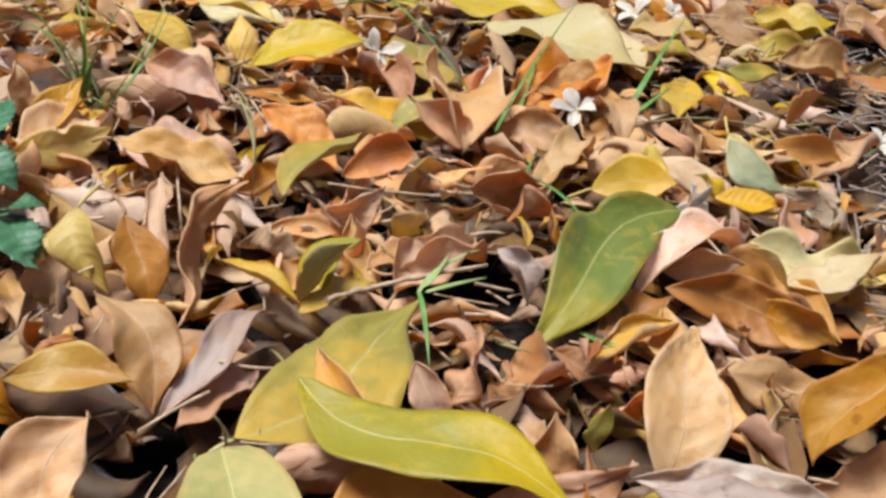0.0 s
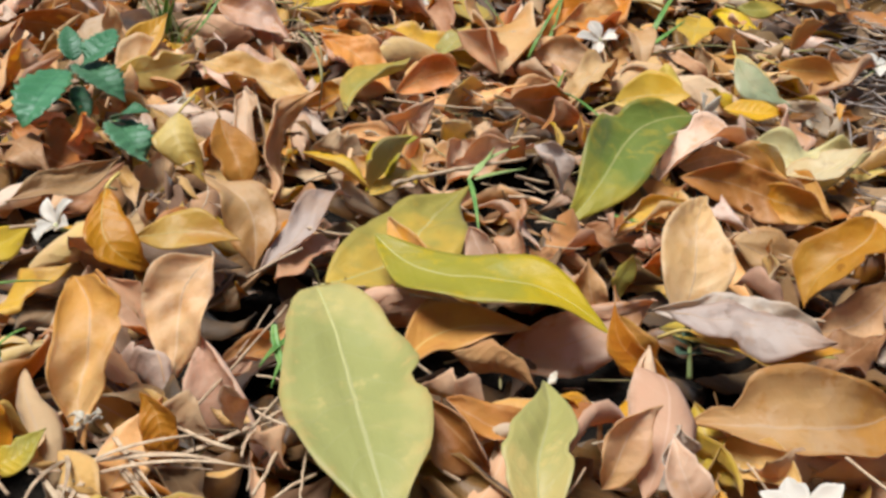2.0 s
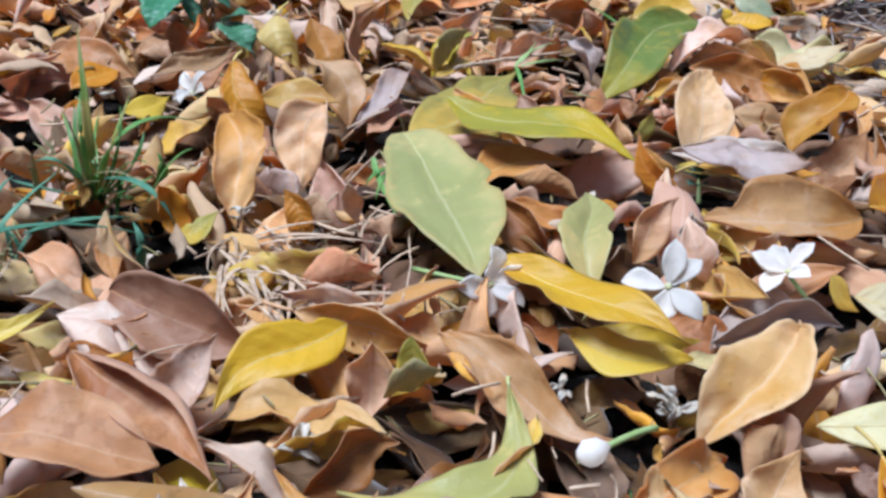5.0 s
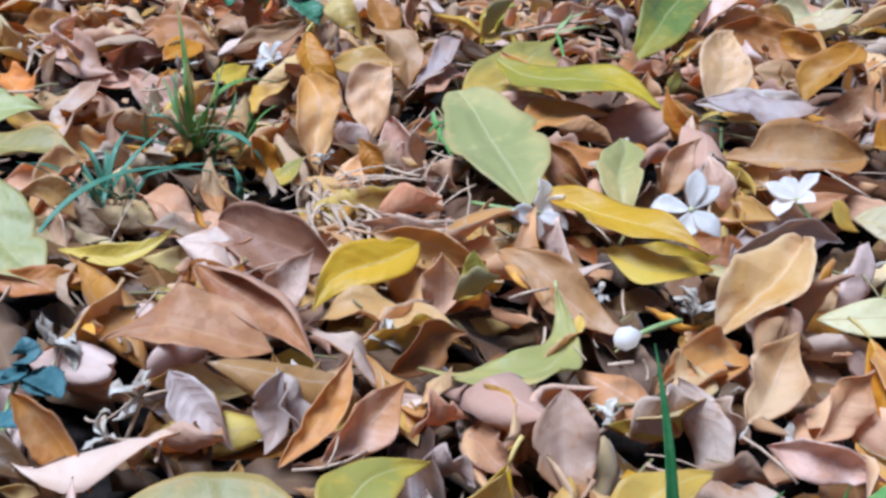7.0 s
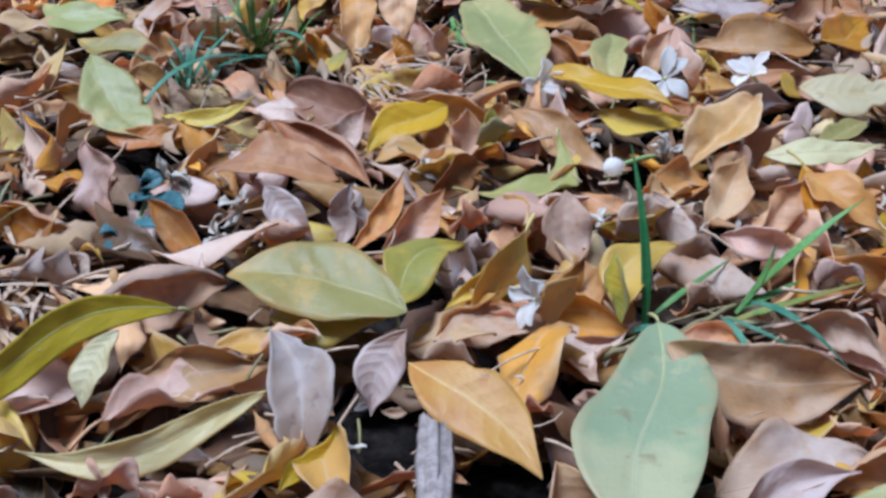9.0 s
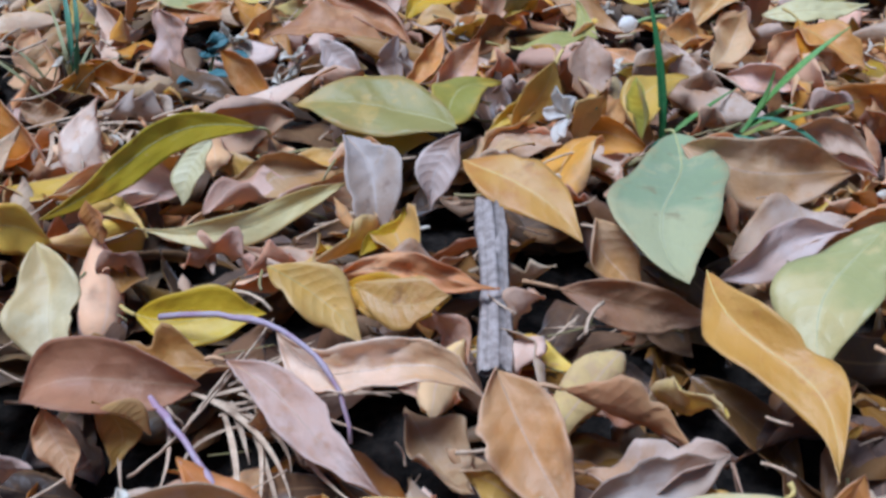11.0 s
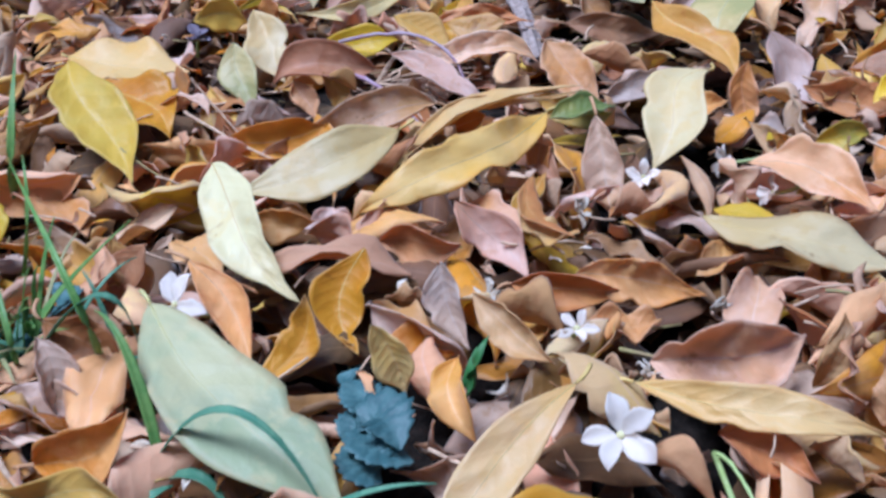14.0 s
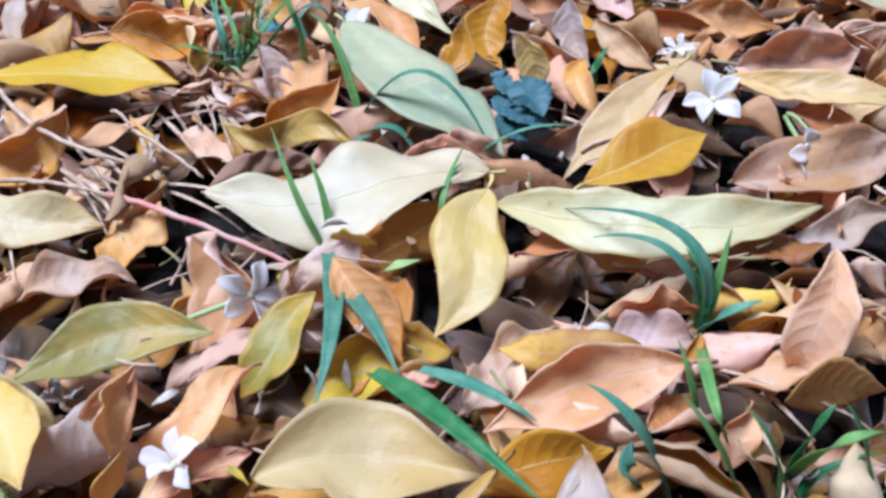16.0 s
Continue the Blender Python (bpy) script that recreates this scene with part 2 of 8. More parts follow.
RIB = {"brown": plain_material("dry_rib", (0.50, 0.30, 0.15), (0.42, 0.23, 0.10)), "yellow": plain_material("yellow_rib", (0.60, 0.44, 0.14), (0.54, 0.38, 0.10)), "green": plain_material("green_rib", (0.48, 0.44, 0.18), (0.42, 0.38, 0.13))}
# dark soil, blackened so the shade of leaf gaps is in its colour
SOIL = plain_material("soil_with_gap_shade", (0.006, 0.005, 0.004), (0.022, 0.017, 0.013), 160, 0.95, bump_depth=0.004, specular=0.08)
STRAW = plain_material("dry_straw", (0.60, 0.44, 0.28), (0.42, 0.28, 0.17), 200, 0.7, 0.1)
TWIG = plain_material("grey_twig", (0.20, 0.155, 0.125), (0.34, 0.275, 0.23), 250, 0.8)
PETAL = plain_material("white_petal", (0.92, 0.86, 0.77), (0.88, 0.82, 0.72), 250, 0.5, 0.55)
GRASS = plain_material("grass_blade", (0.15, 0.31, 0.07), (0.25, 0.40, 0.10), 120, 0.4, 0.35)
GRASS_COOL = plain_material("bluish_grass_blade", (0.11, 0.26, 0.15), (0.19, 0.35, 0.20), 120, 0.4, 0.35)
WEED = leaf_material("weed_leaf", (0.05, 0.16, 0.06), (0.09, 0.22, 0.09), (0.12, 0.25, 0.13), (0.015, 0.07, 0.025), through_light=0.2, rough=0.42, vivid=0.85, hue=0.49)
POLLEN = plain_material("pale_throat", (0.70, 0.64, 0.30), (0.62, 0.60, 0.34), 600, 0.6, 0.2)
TUBE = plain_material("pale_green_stalk", (0.34, 0.44, 0.13), (0.42, 0.50, 0.20), 200, 0.45, 0.2)
WITHERED = plain_material("withered_petal", (0.70, 0.64, 0.52), (0.55, 0.44, 0.30), 250, 0.6, 0.3)
GRASS_DEEP = plain_material("deep_grass_blade", (0.06, 0.20, 0.05), (0.11, 0.26, 0.08), 120, 0.4, 0.35)
GRASS_YELLOW = plain_material("yellowing_grass_blade", (0.20, 0.30, 0.05), (0.42, 0.34, 0.08), 60, 0.45, 0.3)
GRASS_OLD = plain_material("old_grass_blade", (0.30, 0.31, 0.12), (0.42, 0.36, 0.18), 100, 0.55, 0.25)
WEED_DARK = plain_material("dark_weed_leaf", (0.05, 0.10, 0.06), (0.09, 0.14, 0.09), 150, 0.5, 0.2)
WEED_BLUE = plain_material("bluish_weed_leaf", (0.06, 0.13, 0.13), (0.11, 0.20, 0.19), 150, 0.5, 0.2)
WEED_VIOLET = plain_material("violet_weed_leaf", (0.14, 0.11, 0.14), (0.20, 0.17, 0.20), 150, 0.5, 0.2)
OLD_STALK = plain_material("olive_stalk", (0.32, 0.28, 0.10), (0.26, 0.19, 0.09), 150, 0.6, 0.1)
VIOLET_STALK = plain_material("violet_stalk", (0.36, 0.22, 0.27), (0.44, 0.34, 0.36), 150, 0.5, 0.1)
RED_STALK = plain_material("red_stalk", (0.58, 0.22, 0.18), (0.56, 0.34, 0.24), 80, 0.55, 0.1)


# ---- shapes ----
def mesh_of(name, verts, faces, material, uvs=None):
    me = bpy.data.meshes.new(name)
    me.from_pydata([tuple(map(float, v)) for v in verts], [], faces)
    me.materials.append(material)
    me.polygons.foreach_set("use_smooth", [len(f) == 4 for f in faces])
    if uvs is not None:
        layer = me.uv_layers.new(name="UVMap")
        flat = np.empty(len(me.loops), dtype=np.int32)
        me.loops.foreach_get("vertex_index", flat)
        layer.data.foreach_set("uv", np.asarray(uvs, dtype=np.float32)[flat].ravel())
    me.update()
    return me


def blade_grid(length, width, arch=0.0, hook=0.0, fold=0.1, curl_l=0.2, curl_r=0.2, twist=0.0, wave=0.1, bow=0.0, widest=0.45, tip=1.0, seed=0, nu=16, nv=8, crumple=0.0, full=0.0, sway=0.0):
    """A leaf blade from the base at the origin to the tip at (0, length, 0), face up: grid of points, their uv, and the middle line.
    arch: bend along its length in radians, hump upward; hook: extra bend near the tip; fold: V at the midrib; curl: edges bent up; full: oblong; sway: S in the plan."""
    rng = np.random.RandomState(seed)
    s = np.linspace(0, 1, nu + 1)
    ang = -arch * (s - 0.5) - hook * np.clip((s - 0.55) / 0.45, 0, 1) ** 1.5
    ang += 0.10 * np.sin(s * 2 * np.pi * 1.3 + rng.uniform(0, 6))
    dy, dz = np.cos(ang), np.sin(ang)
    cy = np.concatenate([[0], np.cumsum((dy[1:] + dy[:-1]) / 2)]) / nu
    cz = np.concatenate([[0], np.cumsum((dz[1:] + dz[:-1]) / 2)]) / nu
    chord, lean = math.hypot(cy[-1], cz[-1]), math.atan2(cz[-1], cy[-1])
    cy, cz = (cy * math.cos(lean) + cz * math.sin(lean)) * length / chord, (cz * math.cos(lean) - cy * math.sin(lean)) * length / chord
    ang = ang - lean
    cx = bow * length * np.sin(np.pi * s) + (rng.normal(0, 0.025) + sway) * length * np.sin(2 * np.pi * s)
    near, far = np.clip(s / widest, 0, 1), np.clip((1 - s) / (1 - widest), 0, 1)
    prof = np.where(s < widest, np.sin(np.pi / 2 * near) ** (0.85 - 0.35 * full), np.sin(np.pi / 2 * far) ** (0.82 + 0.2 * tip - 0.4 * full))
    prof *= 1 - 0.3 * tip * np.where(s > widest, far * (1 - far) ** 5 * 12, 0)
    prof += 0.012
    side = np.linspace(-1, 1, nv + 1)
    half = width / 2

    def cross(a, c):
        c = c if abs(c) > 1e-3 else 1e-3
        return (np.sin(fold + c * a) - math.sin(fold)) / c, (math.cos(fold) - np.cos(fold + c * a)) / c

    xl, zl = cross(np.abs(side), curl_l)
    xr, zr = cross(np.abs(side), curl_r)
    x = np.where(side < 0, -xl, xr)
    z = np.where(side < 0, zl, zr)
    x = x / max(0.35, (x[-1] - x[0]) / 2)
    ph = rng.uniform(0, 6.3, 4)
    fr = rng.uniform(1.2, 2.6, 2)
    lop = rng.uniform(0.86, 1.1, 2)
    nicks = np.ones((2, nu + 1))
    for k in range(rng.randint(0, 4)):
        nicks[rng.randint(2)] -= rng.uniform(0.08, 0.3) * np.exp(-(((s - rng.uniform(0.15, 0.9)) / 0.05) ** 2))
    left, right, S = side[None] < 0, side[None] > 0, s[:, None]
    margin = 1 + 0.03 * np.where(left, np.sin(S * 17 + ph[0]), np.sin(S * 15 + ph[1]))
    h = half * prof[:, None] * np.where(left, lop[0] * nicks[0][:, None], np.where(right, lop[1] * nicks[1][:, None], 1.0)) * margin
    rip = wave * np.abs(side[None]) ** 1.7 * np.where(left, np.sin(6.28 * fr[0] * S + ph[2]), np.sin(6.28 * fr[1] * S + ph[3]))
    px, pz = x[None] * h, z[None] * h + rip * half * (0.4 + 0.6 * prof[:, None])
    tw = twist * (S - 0.5)
    px, pz = px * np.cos(tw) - pz * np.sin(tw), px * np.sin(tw) + pz * np.cos(tw)
    pts = np.stack([cx[:, None] + px, cy[:, None] - pz * np.sin(ang)[:, None], cz[:, None] + pz * np.cos(ang)[:, None]], -1)
    if crumple:
        across = side[None, :] * width / length
        bumps = 0
        for k in range(6):
            a, f, q = rng.uniform(0, 6.28), rng.uniform(0.8, 3.6), rng.uniform(0, 6.28)
            if k > 3:  # creases slanting off the midrib, as the side veins do
                wavefront = np.sin(6.28 * rng.uniform(2.0, 3.6) * (s[:, None] - 0.45 * np.abs(across)) + q)
            else:
                wavefront = np.sin(6.28 * f * (s[:, None] * math.cos(a) + across * 1.3 * math.sin(a)) + q)
            bumps = bumps + (wavefront if k == 0 else 0.85 - 1.7 * np.abs(wavefront) ** 0.8) / (f + 0.4) ** 0.8
        pts[..., 2] += crumple * length * bumps * np.sin(np.pi * np.clip(s, 0.02, 0.98))[:, None]
        pts[..., 0] += 0.35 * crumple * length * np.roll(bumps, 3, axis=0) * side[None, :]
    uv = np.stack(np.broadcast_arrays((side[None, :] + 1) / 2, s[:, None]), -1)
    mid = np.stack([cx, cy, cz], -1)
    return pts, uv, mid


def grid_normals(pts):
    n = np.cross(np.gradient(pts, axis=1), np.gradient(pts, axis=0))
    return n / (np.linalg.norm(n, axis=2, keepdims=True) + 1e-12)


@functools.lru_cache(None)
def sheet_faces(a, b):
    faces = []
    m = a * b
    for i in range(a - 1):
        for j in range(b - 1):
            q = i * b + j
            faces.append((q, q + 1, q + b + 1, q + b))
            faces.append((m + q, m + q + b, m + q + b + 1, m + q + 1))
    for i in range(a - 1):
        for q, r in ((i * b, (i + 1) * b), ((i + 1) * b + b - 1, i * b + b - 1)):
            faces.append((q, r, m + r))
            faces.append((q, m + r, m + q))
    return faces


def thick_sheet(pts, uv, thick, first=0):
    """Verts, faces and uvs of a grid given a thickness; the underside's u runs from 2 to 3."""
    a, b = pts.shape[:2]
    n = grid_normals(pts) * thick / 2
    verts = np.concatenate([(pts + n).reshape(-1, 3), (pts - n).reshape(-1, 3)])
    faces = sheet_faces(a, b)
    flat = uv.reshape(-1, 2)
    uvs = np.concatenate([flat, flat + (2, 0)])
    if first:
        faces = [tuple(v + first for v in f) for f in faces]
    return verts, faces, uvs


def tube(path, radii, sides=6, first=0):
    """Verts and faces of a tube along a path, closed at the ends."""
    path = np.asarray(path, float)
    tan = np.gradient(path, axis=0)
    tan /= np.linalg.norm(tan, axis=1, keepdims=True) + 1e-12
    verts, faces = [], []
    ref = np.array([0.13, 0.21, 0.97])
    for i, (c, t, r) in enumerate(zip(path, tan, radii)):
        e1 = np.cross(t, ref)
        if np.linalg.norm(e1) < 0.1:
            e1 = np.cross(t, (1, 0, 0))
        e1 /= np.linalg.norm(e1)
        e2 = np.cross(t, e1)
        for k in range(sides):
            a = 2 * math.pi * k / sides
            verts.append(c + r * (math.cos(a) * e1 + math.sin(a) * e2))
    for i in range(len(path) - 1):
        for k in range(sides):
            a, b = i * sides + k, i * sides + (k + 1) % sides
            faces.append((first + a, first + b, first + b + sides, first + a + sides))
    faces.append(tuple(first + k for k in reversed(range(sides))))
    faces.append(tuple(first + (len(path) - 1) * sides + k for k in range(sides)))
    return verts, faces


def part(name, mesh, parent, label=""):
    ob = new(name, mesh)
    ob.parent = parent
    return tagged(ob, label)


def curve3(a, b, c, n=8):
    """Points on a quadratic curve."""
    t = np.linspace(0, 1, n)[:, None]
    a, b, c = (np.asarray(v, float) for v in (a, b, c))
    return (1 - t) ** 2 * a + 2 * t * (1 - t) * b + t ** 2 * c


# ---- ground ----
def rise(x, y):
    """Height of the bare soil."""
    return -0.022 + 0.004 * noise.noise((x * 9, y * 9, 0.3)) + 0.002 * noise.noise((x * 40, y * 40, 1.7))


def ground():
    near = np.linspace(-1.2, 1.2, 161)
    far = np.array([1.4, 2, 3.5, 7, 15, 40, 120, 400])
    xs = np.concatenate([-far[::-1], near, far])
    ys = np.concatenate([-far[::-1] - 0.4, near * 1.3 - 0.1, far + 0.3])
    ys.sort()
    verts = [(x, y, rise(x, y)) for y in ys for x in xs]
    w = len(xs)
    faces = [(j * w + i, j * w + i + 1, (j + 1) * w + i + 1, (j + 1) * w + i) for j in range(len(ys) - 1) for i in range(w - 1)]
    tagged(new("ground", mesh_of("ground", verts, faces, SOIL)), "dark crumbly soil, darkened further as shade under fallen leaves", "ground", kind="structure")


ground()


TOPS = []
BARE = True


def covered(x, y, margin):
    """True over or close beside one of the large upper leaves, and on the bare patch of soil."""
    if BARE and x > 0.235 and y > 0.45 + 0.1 * math.sin(x * 40):
        return True
    for bx, by, tx, ty, half in TOPS:
        dx, dy = tx - bx, ty - by
        k = min(1, max(0, ((x - bx) * dx + (y - by) * dy) / (dx * dx + dy * dy + 1e-9)))
        if math.hypot(x - bx - k * dx, y - by - k * dy) < half * (0.5 + 2 * k * (1 - k)) + margin:
            return True
    return False


# places where the upper litter is missing and dark soil shows
HOLLOWS = [(0.099, 0.313, 0.02), (0.01, 0.285, 0.016), (0.137, 0.31, 0.02), (0.033, 0.429, 0.014), (-0.095, 0.297, 0.014), (-0.225, 0.075, 0.02), (-0.222, 0.021, 0.016), (-0.129, 0.048, 0.014), (0.018, 0.076, 0.014), (0.048, 0.176, 0.012), (0.035, -0.22, 0.018), (0.019, -0.235, 0.016), (-0.081, -0.279, 0.018), (-0.07, -0.116, 0.012), (-0.014, -0.158, 0.012), (-0.145, -0.279, 0.014), (0.003, -0.223, 0.014), (0.016, -0.377, 0.012), (-0.01, -0.5, 0.014), (-0.178, -0.44, 0.014), (-0.082, -0.443, 0.014), (0.067, -0.332, 0.012), (-0.276, -0.631, 0.015), (-0.123, -0.677, 0.016), (-0.054, -0.688, 0.016), (-0.247, -0.659, 0.012), (-0.05, -0.607, 0.012), (-0.282, -0.679, 0.012), (-0.124, -0.717, 0.01), (-0.152, -0.741, 0.01)]


def hollow(x, y):
    return any(math.hypot(x - a, y - b) < c + 0.012 for a, b, c in HOLLOWS)


def litter(name, label, x0, x1, y0, y1, count, seed, z0, z1, size=(0.04, 0.085), material=LITTER, tilt=0.35, nu=9, nv=4, clear=0.0, top=0.024, spread=False):
    """Uncounted leaves of the lower layers, joined."""
    rng = np.random.RandomState(seed)
    V, F, U, n = [], [], [], 0
    for i in range(count):
        L = rng.uniform(*size)
        rolled = rng.choice((-1.3, -0.5, 0.5, 1.0, 1.7))
        pts, uv, _ = blade_grid(L, L * rng.uniform(0.3, 0.44), rng.normal(0.2, 0.9), rng.normal(0, 0.7), rng.uniform(-0.1, 0.6), rolled + rng.normal(0, 0.4), rolled + rng.normal(0, 0.4), rng.normal(0, 0.8), rng.uniform(0.1, 0.5), rng.normal(0, 0.08), rng.uniform(0.4, 0.52), rng.uniform(0.8, 1.6), seed * 10007 + i, nu, nv, rng.uniform(0.01, 0.03))
        pts[..., 1] -= L / 2
        turn = Euler((rng.normal(0, tilt), rng.normal(0, tilt) + (math.pi if rng.rand() < 0.4 else 0), rng.uniform(0, 6.283))).to_matrix()
        q = pts @ np.array(turn).T
        x, y = (x0 + x1) / 2 + rng.normal() * (x1 - x0) / 2 if spread else rng.uniform(x0, x1), (y0 + y1) / 2 + rng.normal() * (y1 - y0) / 2 if spread else rng.uniform(y0, y1)
        z = rng.uniform(z0, z1)
        if spread and -0.4 < x < 0.34 and -0.83 < y < 0.93:
            continue
        if z1 > 0 and hollow(x, y):
            continue
        if clear and covered(x, y, clear):
            continue
        q += np.array((x, y, z)) - np.array((0, 0, min(0.0, q[..., 2].min() + z + 0.021)))
        if q[..., 2].max() > top:
            continue
        v, f, u = thick_sheet(q, uv, 0.0003, n)
        n += len(v)
        V.append(v), F.extend(f), U.append(u)
    return tagged(new(name, mesh_of(name, np.concatenate(V), F, material, np.concatenate(U))), label, "leaf litter", kind="stuff")


# ---- fallen leaves ----
WORDS = {"tan": "tan brown", "orange": "orange brown", "rust": "dark rusty brown", "pink": "pinkish brown", "grey": "greyish brown", "gold": "golden yellow", "straw": "straw yellow", "yellow": "bright yellow", "olive": "yellow-green", "sage": "pale yellowish green", "cream": "creamy white", "lime": "lime yellow", "pale": "pale cream yellow", "green": "dull green mottled", "mint": "pale green"}
RIB_OF = {"tan": "brown", "orange": "brown", "rust": "brown", "pink": "brown", "grey": "brown", "gold": "yellow", "straw": "yellow", "yellow": "yellow", "olive": "green", "sage": "green", "cream": "yellow", "lime": "green", "pale": "yellow", "green": "green", "mint": "green"}


def leaf_frame(base, tip, roll):
    """The turn of a leaf whose axis goes from base to tip, rolled about it."""
    y = (Vector(tip) - Vector(base)).normalized()
    x0 = y.cross(Vector((0, 0, 1))).normalized()
    n0 = x0.cross(y)
    r = radians(roll)
    x = x0 * math.cos(r) + n0 * math.sin(r)
    z = x.cross(y)
    m = Matrix((x, y, z)).transposed().to_4x4()
    m.translation = base
    return m


LEAST = 0.00075
JOINED = {"verts": [], "faces": [], "uvs": [], "skin": []}


def keep_joined(colour, v, f, u):
    """Small leaves too many to count are kept for one joined mesh."""
    n = len(JOINED["verts"])
    JOINED["verts"].extend(v)
    JOINED["uvs"].extend(u)
    JOINED["faces"].extend(tuple(i + n for i in q) for q in f)
    JOINED["skin"].extend([list(LEAF_JOINED).index(colour)] * len(f))


def join_small_leaves():
    me = mesh_of("small_fallen_leaves", JOINED["verts"], JOINED["faces"], LEAF_JOINED["tan"], JOINED["uvs"])
    me.materials.clear()
    for m in LEAF_JOINED.values():
        me.materials.append(m)
    me.polygons.foreach_set("material_index", JOINED["skin"])
    tagged(new("small_fallen_leaves", me), "small curled dry leaves and leaf tips in the litter", "leaf litter", kind="stuff")


def leaf(colour, base, tip, width, roll, bow=0.0, widest=0.45, arch=None, hook=None, fold=None, curl=None, wave=None, twist=None, full=0.0, sway=0.0):
    """One fallen leaf: a thin blade, its midrib and, on some, a stalk."""
    seed = int(abs(base[0] * 91733 + base[1] * 57193 + tip[0] * 33391) * 10) % 999983
    rng = np.random.RandomState(seed)
    dry = colour in ("tan", "orange", "rust", "pink", "grey")
    length = (Vector(tip) - Vector(base)).length
    draw = lambda given, value: value if given is None else given
    arch = draw(arch, rng.normal(0.35, 0.45) if dry else rng.normal(0.1, 0.08))
    hook = draw(hook, rng.normal(0, 0.6 if dry else 0.12))
    fold = draw(fold, rng.uniform(0.0, 0.5) if dry else rng.uniform(0.02, 0.28))
    bend = draw(curl, rng.choice((-0.7, 0.3, 0.7, 1.1)) + rng.normal(0, 0.25) if dry else rng.normal(0.05, 0.2))
    wave = draw(wave, rng.uniform(0.2, 0.55) if dry else rng.uniform(0.04, 0.13))
    twist = draw(twist, rng.normal(0, 0.45 if dry else 0.12))
    TOPS.append((base[0], base[1], tip[0], tip[1], width * (0.26 if dry else 0.52)))
    big = length > 0.05
    pts, uv, mid = blade_grid(length, width, arch, hook, fold, bend + rng.normal(0, 0.25), bend + rng.normal(0, 0.25), twist, wave, bow, widest, rng.uniform(0.9, 1.5) if dry else rng.uniform(0.8, 1.4), seed, 26 if big else 18, 12 if big else 10, rng.uniform(0.012, 0.024) if dry else rng.uniform(0.004, 0.009), full, sway)
    n = grid_normals(pts)
    place = leaf_frame(base, tip, roll)
    v, f, u = thick_sheet(pts, uv, 0.0004)
    if length * width < LEAST:
        keep_joined(colour, v @ np.array(place.to_3x3()).T + np.array(base), f, u)
        return None
    thing = new("fallen_leaf")
    thing.matrix_basis = place
    part("blade", mesh_of("blade", v, f, LEAF[colour], u), thing)
    rib = RIB[RIB_OF[colour]]
    line = pts[:, pts.shape[1] // 2] + n[:, pts.shape[1] // 2] * 0.0001
    k = len(line)
    v, f = tube(line[: k - 1], np.linspace(0.00055, 0.0002, k - 1) * (0.4 + 2.6 * length) * (0.75 if dry else 1.0), 5)
    part("midrib", mesh_of("midrib", v, f, rib), thing)
    if rng.rand() < 0.4 and length > 0.035:
        d = line[0] - line[1]
        d /= np.linalg.norm(d)
        far = line[0] + d * rng.uniform(0.006, 0.014) + np.array((rng.normal(0, 0.003), 0, rng.normal(-0.002, 0.002)))
        v, f = tube(curve3(line[0], line[0] + d * 0.005, far, 6), np.linspace(0.0007, 0.0009, 6), 6)
        part("stalk", mesh_of("stalk", v, f, rib), thing)
    size = "large " if length > 0.085 else ("small " if length < 0.038 else "")
    form = "curled" if abs(bend) > 0.55 else ("twisted" if abs(twist) > 0.5 else ("folded" if fold > 0.3 else ("wavy" if wave > 0.28 else ("arched" if arch > 0.45 else "flat"))))
    pose_word = " tilted among litter" if abs(tip[2] - base[2]) > 0.016 or abs(roll) > 30 else " lying on litter"
    state = "dry " if dry else ""
    return tagged(thing, f"{size}{state}{form} {WORDS[colour]} fallen leaf{pose_word}", "leaf", "fallen leaves")


# ---- blossoms ----
def facing(place, normal, spin):
    z = Vector(normal).normalized()
    m = z.to_track_quat("Z", "Y").to_matrix().to_4x4() @ Matrix.Rotation(radians(spin), 4, "Z")
    m.translation = place
    return m


